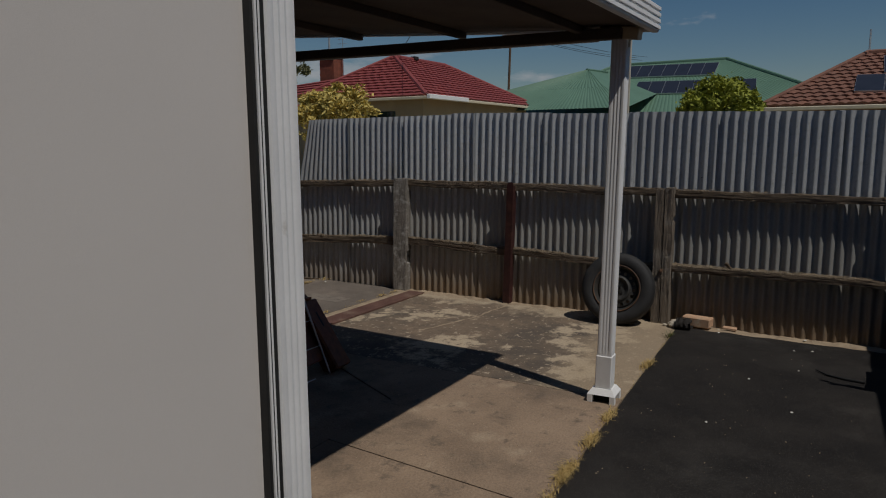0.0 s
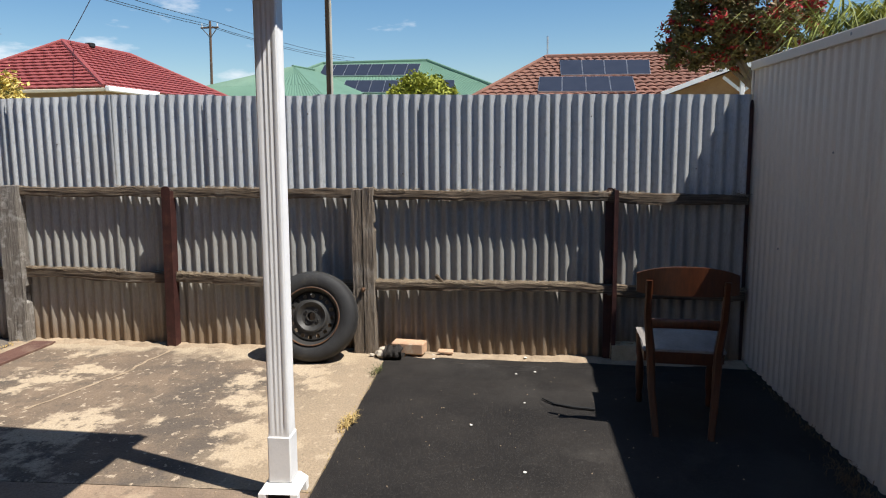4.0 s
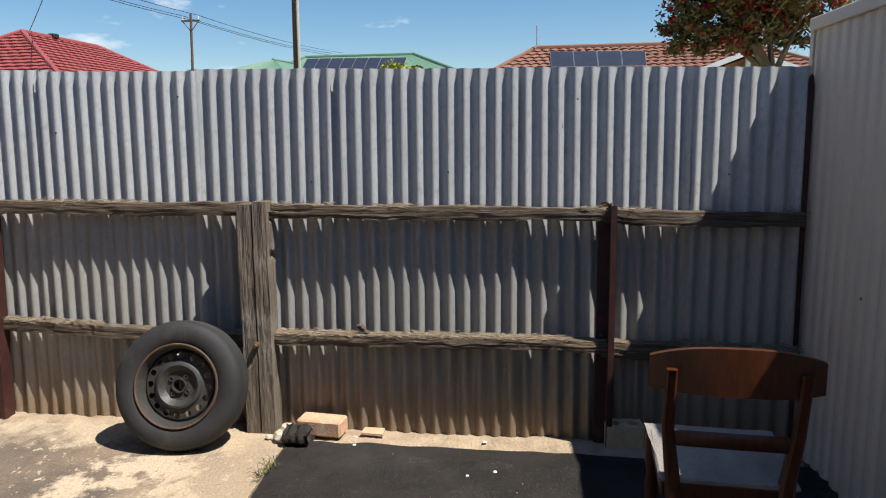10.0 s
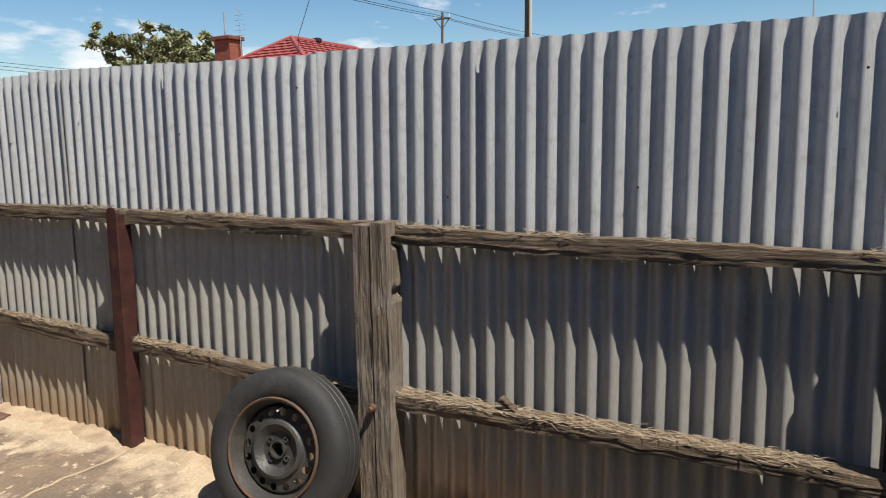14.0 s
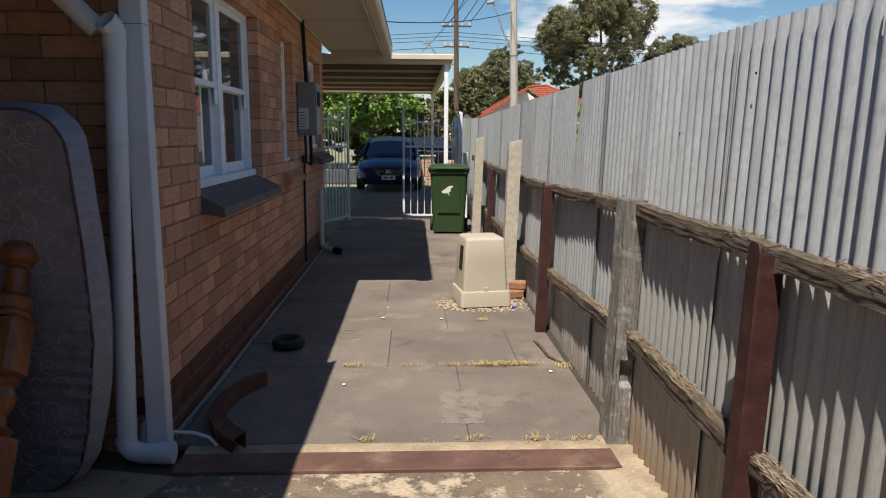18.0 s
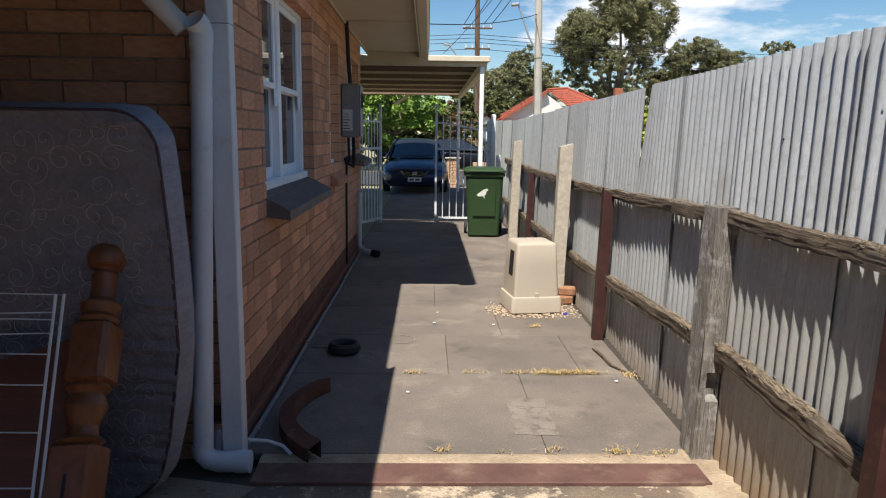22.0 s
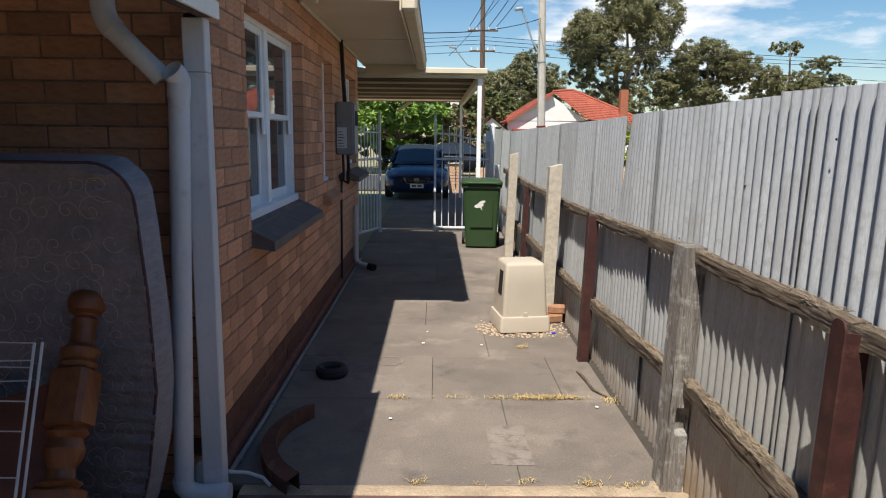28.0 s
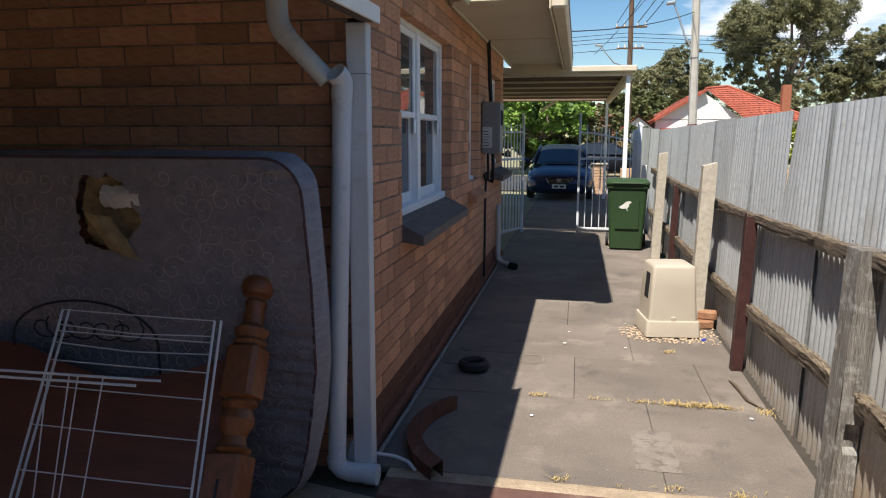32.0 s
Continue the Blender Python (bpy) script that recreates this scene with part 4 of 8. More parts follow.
# ---- loose bricks and block ----
b = thing("loose_brick", "chipped orange brick lying on the matting edge", "brick", (-0.21, -0.33, 0))
part("brick", Geo().box(-0.055, 0.055, -0.118, 0.118, 0, 0.082, 0.009, T(-0.195, -0.325, 0.016, 0, 0, -6)), orange_brick, b)
f = thing("brick_fragment", "flat broken piece of pale brick", "brick", (-0.19, -0.60, 0))
part("fragment", Geo().prism([(-0.05, -0.06), (0.045, -0.07), (0.05, 0.05), (-0.03, 0.07)], 0, 0.013, T(-0.19, -0.585, 0.024, 4, 0, 12) @ Matrix.Scale(0.85, 4)), orange_brick, f)
for (x, y, s, mt) in ((-0.28, -0.145, 0.05, concrete_post), (-0.24, -0.115, 0.032, concrete_post), (-0.17, -0.13, 0.04, concrete_post), (-0.27, -0.07, 0.02, concrete_post), (-0.22, -0.5, 0.014, concrete_post)):
    k = thing("rubble_stone", "rough pale rubble stone beside the post", "stone", (x, y, 0), "rubble at the post")
    part("stone", Geo().lathe([(0, 0), (s * 0.8, 0.002), (s, s * 0.35), (s * 0.75, s * 0.8), (0, s * 0.9)], 7, T(x, y, 0.004, rng.uniform(-9, 9), rng.uniform(-9, 9), rng.uniform(0, 90))), mt, k, sharp=20)
k = thing("hollow_block", "cream brick with two round core holes", "brick", (-0.13, -1.815, 0))
BM_ = T(-0.135, -1.815, 0.006, 0, 0, 4)
bo = Geo()
HW, HL, HH = 0.055, 0.088, 0.105
outer = [(-HW, -HL), (HW, -HL), (HW, HL), (-HW, HL)]
bo.add([(x, y, 0) for x, y in outer] + [(x, y, HH) for x, y in outer], [(3, 2, 1, 0), (0, 1, 5, 4), (1, 2, 6, 5), (2, 3, 7, 6), (3, 0, 4, 7)], BM_)
for cy in (-0.044, 0.044):
    n = 16
    cut = [(0.026 * math.cos(6.28319 * i / n), cy + 0.026 * math.sin(6.28319 * i / n)) for i in range(n)]
    sq = []
    for i in range(n):
        c, s = math.cos(6.28319 * i / n), math.sin(6.28319 * i / n)
        kx = 1 / max(abs(c), abs(s))
        sq.append((HW * c * kx, cy + 0.044 * s * kx))
    bo.add([(x, y, HH) for x, y in cut] + [(x, y, HH) for x, y in sq] + [(x, y, 0.02) for x, y in cut],
           [(i, (i + 1) % n, n + (i + 1) % n, n + i) for i in range(n)][:] and [(n + i, n + (i + 1) % n, (i + 1) % n, i) for i in range(n)] + [(i, (i + 1) % n, 2 * n + (i + 1) % n, 2 * n + i) for i in range(n)] + [tuple(range(2 * n, 3 * n))], BM_)
part("block", bo, block_mat, k)

# ---- chair ----
chair = thing("dining_chair", "red-brown wooden chair with worn grey seat in shade", "chair", (-1.2, -1.95, 0))
CM = T(-1.40, -1.978, 0, 0, 0, -4)


def bar(pts, w, d, bev=0.004):
    """A stick of rectangular section w by d through points, widest along y."""
    g = Geo()
    ring_ = []
    for i, p in enumerate(pts):
        x, y, z = p
        ww = w[i] if isinstance(w, (list, tuple)) else w
        dd = d[i] if isinstance(d, (list, tuple)) else d
        e = min(ww, dd) * 0.22
        ring_.append([(x - dd / 2, y - ww / 2 + e, z), (x - dd / 2, y + ww / 2 - e, z), (x - dd / 2 + e, y + ww / 2, z), (x + dd / 2 - e, y + ww / 2, z),
                      (x + dd / 2, y + ww / 2 - e, z), (x + dd / 2, y - ww / 2 + e, z), (x + dd / 2 - e, y - ww / 2, z), (x - dd / 2 + e, y - ww / 2, z)])
    vs = [p for r_ in ring_ for p in r_]
    n = 8
    fs = [(i * n + k, i * n + (k + 1) % n, (i + 1) * n + (k + 1) % n, (i + 1) * n + k) for i in range(len(pts) - 1) for k in range(n)]
    fs += [tuple(range(n))[::-1], tuple(range((len(pts) - 1) * n, len(pts) * n))]
    return vs, fs


def cpart(name, vsfs, material, label=""):
    return part(name, Geo().add(*vsfs, CM), material, chair, label, sharp=40)


for s in (-1, 1):
    yb, yt = s * 0.155, s * 0.185
    cpart("back_leg", bar([(-0.03, yb * 0.85, 0), (0.05, yb, 0.22), (0.085, yb + s * 0.01, 0.43), (0.07, yt, 0.60), (0.02, yt, 0.80)], [0.032, 0.038, 0.045, 0.036, 0.032], [0.03, 0.036, 0.045, 0.034, 0.026]), chair_wood)
    prof = [(0.016, 0), (0.02, 0.04), (0.014, 0.06), (0.022, 0.10), (0.024, 0.2), (0.018, 0.26), (0.026, 0.30), (0.026, 0.41)]
    part("front_leg", Geo().lathe(prof, 14, CM @ Matrix.Translation((0.46, s * 0.19, 0))), chair_wood, chair, "turned front leg")
    part("side_rail", Geo().box(0.09, 0.46, s * 0.185 - 0.012, s * 0.185 + 0.012, 0.36, 0.42, 0.004, CM), chair_wood, chair)
part("front_rail", Geo().box(0.45, 0.474, -0.18, 0.18, 0.36, 0.42, 0.004, CM), chair_wood, chair)
part("back_rail", Geo().box(0.075, 0.10, -0.145, 0.145, 0.355, 0.42, 0.004, CM), chair_wood, chair)
part("seat", Geo().grid(lambda u, v: (0.075 + 0.42 * u, (-0.5 + v) * (0.38 + 0.06 * u), 0.432 + 0.022 * math.sin(math.pi * u) * math.sin(math.pi * v) + 0.004 * wob(u * 6, v * 6)), 14, 14, CM)
     .box(0.075, 0.495, -0.205, 0.205, 0.415, 0.434, 0.006, CM), seat_cloth, chair, "worn grey upholstered seat")


def crest(u, v):
    y = -0.245 + 0.49 * u
    w = 0.145 * (1 - 0.35 * abs(2 * u - 1) ** 3)
    a = 2 * math.pi * v
    zc = 0.80 - 0.02 * abs(2 * u - 1) ** 2
    bow = -0.05 * (1 - (2 * u - 1) ** 2)
    return (0.068 + bow + 0.011 * math.cos(a) - 0.10 * (zc - 0.785), y, zc + (w / 2 if math.sin(a) > 0 else w / 2) * math.sin(a) / max(abs(math.sin(a)), 0.35) * min(1, abs(math.sin(a)) / 0.35))


g = Geo().grid(crest, 26, 14, CM)
g.f += [tuple(range(0, 15))[::-1], tuple(range(len(g.v) - 15, len(g.v)))]
part("crest_rail", g, chair_wood, chair, "broad curved top rail", sharp=50)


def slat(u, v):
    y = -0.175 + 0.35 * u
    a = 2 * math.pi * v
    zc = 0.565 + 0.012 * (1 - (2 * u - 1) ** 2)
    return (0.075 - 0.03 * (1 - (2 * u - 1) ** 2) + 0.008 * math.cos(a), y, zc + 0.026 * math.sin(a))


part("back_slat", Geo().grid(slat, 16, 12, CM), chair_wood, chair, sharp=50)

# ---- shed ----
shed = thing("garden_shed", "cream ribbed steel garden shed beside the matting", "shed", (-3.5, -3.8, 0))
SK = Matrix(((1, 0, 0, 0), (0.05, 1, 0, 0), (0, 0, 1, 0), (0, 0, 0, 1)))      # its front stands slightly askew to the fence


def rib(x):
    q = (x / 0.0875) % 1.0
    return 0.011 * max(0.0, min(1.0, 2.6 - abs(q - 0.5) * 7.5))


for k in range(11):
    xa, xb = -0.02 - 0.79 * k, -0.02 - 0.79 * (k + 1) - 0.01

    def clad(u, v, xa=xa, xb=xb, k=k):
        x = xa + (xb - xa) * u
        return (x, -2.612 + rib(x) + 0.0015 * (k % 2), 1.945 * v)
    part("cladding_sheet", Geo().grid(clad, 108, 1, SK), shed_mat, shed, sharp=60)
part("barge_cap", Geo().box(-8.8, 0.0, -2.70, -2.585, 1.93, 1.985, 0.004, SK), shed_mat, shed, "folded cream roof edge capping")
part("end_wall", Geo().box(-0.03, -0.005, -5.2, -2.615, 0, 1.95, 0.003), shed_mat, shed)
part("roof", Geo().box(-8.75, 0.0, -5.2, -2.70, 1.90, 1.96, 0.003, SK), shed_mat, shed)
part("back_wall", Geo().box(-8.75, -0.03, -5.22, -5.2, 0, 1.9, 0.003, SK), shed_mat, shed)
part("corner_trim", Geo().box(-0.035, 0.0, -2.612, -2.592, 0, 1.935, 0.003, SK), shed_mat, shed)
for k in range(9):
    x, z = -0.6 - 0.62 * k, rng.choice((0.85, 1.42, 1.75))
    part("screw", Geo().lathe([(0.006, 0), (0.006, 0.004), (0.003, 0.006)], 8, SK @ T(x, -2.598, z, 90)), meter_grey, shed)
part("cap_screw", Geo().lathe([(0.009, 0), (0.009, 0.005), (0.004, 0.008)], 8, SK @ T(-1.35, -2.584, 1.962, 90)), meter_grey, shed)

# ---- veranda ----
veranda = thing("veranda_roof", "dark-lined veranda roof with white fascia and brown beam", "roof", (-4.5, 1.2, 2.2))


def vz(y):
    return 2.225 + 0.068 * (y + 0.1)


g = Geo()
for y0, y1 in ((-0.36, 2.70),):
    g.add([(-9.5, y0, vz(y0)), (-2.14, y0, vz(y0)), (-2.14, y1, vz(y1)), (-9.5, y1, vz(y1)), (-9.5, y0, vz(y0) + 0.03), (-2.14, y0, vz(y0) + 0.03), (-2.14, y1, vz(y1) + 0.03), (-9.5, y1, vz(y1) + 0.03)],
          [(0, 3, 2, 1), (4, 5, 6, 7), (0, 1, 5, 4), (1, 2, 6, 5), (2, 3, 7, 6), (3, 0, 4, 7)])
part("lining", g, dark_roof, veranda, "dark brown underside")
part("front_fascia", Geo().box(-9.5, -2.13, -0.405, -0.365, 2.185, 2.325, 0.006), white_paint, veranda, "white timber fascia board")
for k in range(4):
    part("weatherboard_line", Geo().box(-9.5, -2.125, -0.412, -0.405, 2.20 + 0.034 * k, 2.222 + 0.034 * k, 0.002), white_paint, veranda)
part("side_fascia", Geo().box(-2.145, -2.13, -0.365, 2.7, 0.0, 0.11, 0.003, Matrix(((1, 0, 0, 0), (0, 1, 0, 0), (0, 0.068, 1, 2.215), (0, 0, 0, 1)))), white_paint, veranda)
part("beam", Geo().box(-2.335, -2.275, -0.25, 2.66, 0, 0.062, 0.004, Matrix(((1, 0, 0, 0), (0, 1, 0, 0), (0, 0.016, 1, 2.145), (0, 0, 0, 1)))), dark_roof, veranda, "brown timber side beam")
part("beam_facing", Geo().box(-2.274, -2.26, -0.10, 2.70, -0.003, 0.072, 0.003, Matrix(((1, 0, 0, 0), (0, 1, 0, 0), (0, 0.016, 1, 2.145), (0, 0, 0, 1)))), white_paint, veranda, "white facing board on the beam")
for k in range(4):
    y = 0.0 + 0.85 * k
    part("rafter", Geo().box(-9.4, -2.16, y - 0.02, y + 0.02, vz(y) - 0.045, vz(y) - 0.002, 0.003), dark_roof, veranda)
part("bracket", Geo().box(-0.13, 0.13, -0.022, 0.022, -0.035, 0.035, 0.004, T(-2.28, -0.23, 2.18, 0, 0, 0) @ T(0, 0, 0, 0, -8, 74)), cream_paint, veranda, "painted timber strut at the post top")
part("bracket_plate", Geo().box(-2.262, -2.245, -0.28, -0.19, 2.10, 2.24, 0.003), cream_paint, veranda)


def fluted(x, y, h, w=0.088, rot=0):
    """A fluted square column with a plain foot."""
    g = Geo()
    hw = w / 2
    ringp = []
    sides = ((-1, -1, 0, 1), (-1, 1, 1, 0), (1, 1, 0, -1), (1, -1, -1, 0))
    for sx, sy, dx, dy in sides:
        nx, ny = -dy, dx
        for i in range(18):
            f_ = i / 18
            d_ = 0.0034 * (0.5 - 0.5 * math.cos(2 * math.pi * (f_ - 0.18) / 0.21)) if 0.18 < f_ < 0.81 else 0.0
            if i == 0:
                d_ = 0.004
            ringp.append((sx * hw + dx * w * f_, sy * hw + dy * w * f_, nx, ny, d_))
    n = len(ringp)
    zs = [(0.02, 0), (0.30, 0), (0.325, 1), (h, 1)]
    vs = []
    m = T(x, y, 0, 0, 0, rot)
    for z, k in zs:
        for (px, py, nx, ny, d_) in ringp:
            cx = -1 if abs(px) > abs(py) and px < 0 else (1 if abs(px) > abs(py) else 0)
            cy = 0 if cx else (-1 if py < 0 else 1)
            vs.append((px - cx * d_ * k, py - cy * d_ * k, z))
    fs = [(i * n + j, (i + 1) * n + j, (i + 1) * n + (j + 1) % n, i * n + (j + 1) % n) for i in range(len(zs) - 1) for j in range(n)]
    g.add(vs, fs, m)
    return g, m


def veranda_post(x, y, h, label, lean=0.0, w=0.088, side=0.0):
    p = thing("veranda_post", label, "post", (x, y, 0), "veranda posts")
    g, m = fluted(x, y, h, w, rot=-86)
    sh = Matrix(((1, 0, lean, 0), (0, 1, side, 0), (0, 0, 1, 0), (0, 0, 0, 1)))
    g.v = [tuple(sh @ Vector(v)) for v in g.v]
    part("shaft", g, white_paint, p, "white fluted column shaft", sharp=25)
    foot = Geo()
    top = 0.085
    foot.prism([(-0.05, -0.05), (0.05, -0.05), (0.05, 0.05), (-0.05, 0.05)], 0.055, top, m)
    foot.add([(-0.085, -0.085, 0.05), (0.085, -0.085, 0.05), (0.085, 0.085, 0.05), (-0.085, 0.085, 0.05), (-0.06, -0.06, top), (0.06, -0.06, top), (0.06, 0.06, top), (-0.06, 0.06, top)],
             [(0, 1, 5, 4), (1, 2, 6, 5), (2, 3, 7, 6), (3, 0, 4, 7), (4, 5, 6, 7)], m)
    for sx in (-1, 1):
        for sy in (-1, 1):
            foot.box(min(sx * 0.085, sx * 0.052), max(sx * 0.085, sx * 0.052), min(sy * 0.085, sy * 0.052), max(sy * 0.085, sy * 0.052), 0.0, 0.052, 0.002, m)
    part("foot_bracket", foot, white_paint, p, "white cast foot with open sides")
    sleeve = Geo().box(-w / 2 - 0.005, w / 2 + 0.005, -w / 2 - 0.005, w / 2 + 0.005, 0.084, 0.29, 0.005, m)
    sleeve.v = [tuple(sh @ Vector(v)) for v in sleeve.v]
    part("foot_sleeve", sleeve, white_paint, p, "plain white sleeve below the flutes")
    # black block inside the open foot, in place of the shade there
    part("foot_core", Geo().box(-0.05, 0.05, -0.05, 0.05, 0.001, 0.055, 0.002, m), black_in, p)
    return p


veranda_post(-2.228, -0.182, 2.17, "white fluted veranda post on an open foot bracket", -0.016, 0.088, -0.022)
veranda_post(-5.207, -0.425, 2.2, "white fluted veranda post carrying a canvas blind", 0.0, 0.088)
blind = thing("canvas_blind", "taut beige canvas blind hung beside the veranda post", "blind", (-6.7, -0.47, 0))


def weave(u, v):
    x = -8.6 + 3.34 * u
    return (x, -0.44 + 0.06 * (x + 5.2) + 0.004 * wob(x * 1.2, v * 2.0), 0.03 + 2.13 * v)


part("canvas", Geo().grid(weave, 30, 20), canvas, blind)
for k in range(3):
    part("track", Geo().box(-5.276 + 0.012 * k, -5.271 + 0.012 * k, -0.472 + 0.004 * k, -0.43, 0.0, 2.17, 0.0015), white_paint, blind)
# black strip set close behind the tracks, painting the grooves' shadow
part("track_channel", Geo().box(-5.282, -5.240, -0.466, -0.428, 0.0, 2.17, 0.002), black_metal, blind, "black strip standing in for shade between the blind's tracks")
part("bottom_bar", Geo().box(-8.6, -5.25, -0.66, -0.62, 0.005, 0.035, 0.01, Matrix(((1, 0, 0, 0), (0.06, 1, 0, 0.49), (0, 0, 1, 0), (0, 0, 0, 1)))), alu, blind)

# ---- mattress, bed head, airer, scroll iron under the veranda ----
mat_t = thing("mattress", "torn grey damask mattress propped against the brick wall", "mattress", (-3.5, 2.5, 0))
MM = T(-3.505, 2.52, 0.0, 4, 0, 0)
MW, MH, MR = 1.03, 1.60, 0.16


def outline(a, inset=0.0):
    """A point of the rounded outline, a from 0 to 1."""
    pts = []
    w, h, r = MW - inset, MH / 2 - inset, MR - inset * 0.5
    for cx, cy, s in ((w - r, h - r, 0), (-w + r, h - r, 90), (-w + r, -h + r, 180), (w - r, -h + r, 270)):
        for k in range(9):
            b_ = math.radians(s + 90 * k / 8)
            pts.append((cx + r * math.cos(b_), cy + r * math.sin(b_) + MH / 2))
    i = a * len(pts)
    k = int(i) % len(pts)
    f_ = i - int(i)
    p, q = pts[k], pts[(k + 1) % len(pts)]
    return p[0] * (1 - f_) + q[0] * f_, p[1] * (1 - f_) + q[1] * f_


def bow(x, z):
    """The sagging mattress bellies out half way up and draws in at its foot."""
    return x + (x / MW) * (0.028 * math.sin(math.pi * min(1, z / 1.5)) - 0.13 * max(0, 1 - z / 0.85) ** 2)


def border(u, v):
    x, z = outline(u)
    x = bow(x, z)
    y = -0.19 + 0.19 * v
    j = 0.026 * math.sin(v * math.pi) + 0.006 * wob(x * 8, z * 11, v * 2) + 0.004 * wob(x * 20, z * 26, v)
    nx, nz = (x / MW), (z - MH / 2) / (MH / 2)
    return (x + nx * j, y, max(0.0, z + nz * j))


part("border", Geo().grid(border, 420, 8, MM), mattress_side, mat_t, "pale blue-grey quilted border")
for yy in (-0.19, -0.01):
    part("piping", Geo().tube([(bow(*outline(k / 120)), yy, outline(k / 120)[1] + 0.004) for k in range(121)], 0.007, 6, caps=False, m=MM), M("dark_piping", (0.10, 0.055, 0.06), rough=0.9), mat_t)


def face(u, v):
    """The front panel; u from -1 to 1 across, v up."""
    w = MW
    x = -w + 2 * w * u
    z = MH * v
    lim = MW
    zz = min(z, MH - z)
    if zz < MR:
        lim = MW - MR + math.sqrt(max(0, MR * MR - (MR - zz) ** 2))
    x = max(-lim, min(lim, x))
    bulge = 0.02 * math.sin(math.pi * u) * math.sin(math.pi * v)
    quilt = 0.012 * wob(x * 4, z * 9) + 0.005 * wob(x * 22, z * 22) + 0.0035 * wob(x * 55, z * 55)
    pucker = 0.017 * min(1.0, max(0.0, x / MW - 0.66) / 0.2) * wob(x * 3, z * 26)
    return (bow(x, z), -0.192 - bulge - quilt - pucker, z)


NU, NV = 170, 130


def torn(u, v):
    x, _, z = face(u, v)
    a, b_ = (x - 0.125) / 0.19, (z - 1.355) / 0.18
    return (a * a + b_ * b_ * (1.0 + 0.4 * a)) < 0.75 + 0.5 * wob(x * 9, z * 9) + 0.2 * wob(x * 40, z * 40) and z > 1.05


vs = [face(i / NU, j / NV) for i in range(NU + 1) for j in range(NV + 1)]
fs, back = [], []
for i in range(NU):
    for j in range(NV):
        q = (i * (NV + 1) + j, (i + 1) * (NV + 1) + j, (i + 1) * (NV + 1) + j + 1, i * (NV + 1) + j + 1)
        (back if torn((i + 0.5) / NU, (j + 0.5) / NV) else fs).append(q)
part("cover", Geo().add(vs, fs, MM), mattress_cloth, mat_t, "grey damask cover with a scroll pattern")
part("exposed_foam", Geo().add([(x, y + 0.05 + 0.02 * wob(x * 14, z * 14), z) for x, y, z in vs], back, MM), foam, mat_t, "torn yellow-brown foam")
part("hanging_flap", Geo().grid(lambda u, v: (0.0 + 0.15 * u + 0.13 * v + 0.015 * wob(u * 4, v * 4), -0.215 - 0.05 * math.sin(math.pi * u) * (1 - v * 0.5), 1.40 - 0.20 * v - 0.05 * u + 0.02 * wob(v * 5, u)), 10, 12, MM), foam, mat_t, "hanging torn cloth flap")
part("wadding", Geo().grid(lambda u, v: (0.10 + 0.19 * u, -0.175 - 0.03 * math.sin(math.pi * v) - 0.01 * wob(u * 9, v * 7), 1.38 + 0.10 * v + 0.02 * wob(u * 6, 3)), 14, 8, MM), lining, mat_t, "white wadding")
# raised scroll quilting: spirals joined by curving stems
sc = Geo()


def on_cover(x, z):
    return (x, face((x + MW) / (2 * MW), z / MH)[1] - 0.001, z)


for i in range(20):
    for j in range(15):
        cx, cz = -0.94 + 0.098 * i + 0.05 * (j % 2) + rng.uniform(-0.02, 0.02), 0.08 + 0.102 * j + rng.uniform(-0.02, 0.02)
        if (cx - 0.18) ** 2 + (cz - 1.31) ** 2 < 0.07 or abs(cx) > 0.95:
            continue
        sgn, ph, big = rng.choice((-1, 1)), rng.uniform(0, 6.28), rng.uniform(0.7, 1.25)
        pts = []
        for k in range(20):
            a = ph + k * 0.42
            r_ = (0.008 + 0.0022 * k + 0.00016 * max(0, k - 12) ** 2.4) * big
            x, z = cx + sgn * r_ * math.cos(a), cz + r_ * math.sin(a)
            if abs(x) < MW - 0.04 and 0.03 < z < MH - 0.05:
                pts.append(on_cover(x, z))
        if len(pts) > 3:
            sc.tube(pts, 0.0017, 4, m=MM)
tagged(part("scroll_stitching", sc, M("tan_scroll_thread", (0.42, 0.35, 0.31), rough=0.9, bump=0), mat_t, "raised scroll stitching"), "", "", "", "stuff")

bed = thing("bed_head", "orange pine bed head with a turned post leaning upright", "bed head", (-2.9, 1.9, 0))
HM = Matrix.Translation((-2.625, 1.60, 0.005)) @ pose(0, 0, 0, -33, -4, 0) @ Matrix.Scale(1.115, 4)
HP = HM @ Matrix.Diagonal((1.4, 1.4, 1.0, 1.0))
sq = Geo()
sq.box(-0.048, 0.048, -0.048, 0.048, 0.0, 0.47, 0.008, HP)
sq.box(-0.046, 0.046, -0.046, 0.046, 0.66, 0.86, 0.012, HP)
part("post_block", sq, bed_wood, bed)
tn = Geo().lathe([(0.040, 0.47), (0.050, 0.485), (0.034, 0.50), (0.030, 0.53), (0.042, 0.565), (0.046, 0.59), (0.036, 0.625), (0.048, 0.645), (0.040, 0.66)], 24, HP)
part("turned_post", tn, bed_wood, bed, "turned pine baluster")
tn = Geo().lathe([(0.040, 0.86), (0.046, 0.875), (0.036, 0.89), (0.044, 0.905), (0.046, 0.925), (0.03, 0.945), (0.027, 1.0), (0.031, 1.03), (0.024, 1.045), (0.026, 1.052), (0.040, 1.062), (0.047, 1.085), (0.048, 1.10), (0.044, 1.122), (0.03, 1.142), (0.015, 1.15), (0.0, 1.152)], 24, HP)
part("finial", tn, bed_wood, bed, "turned ball finial")


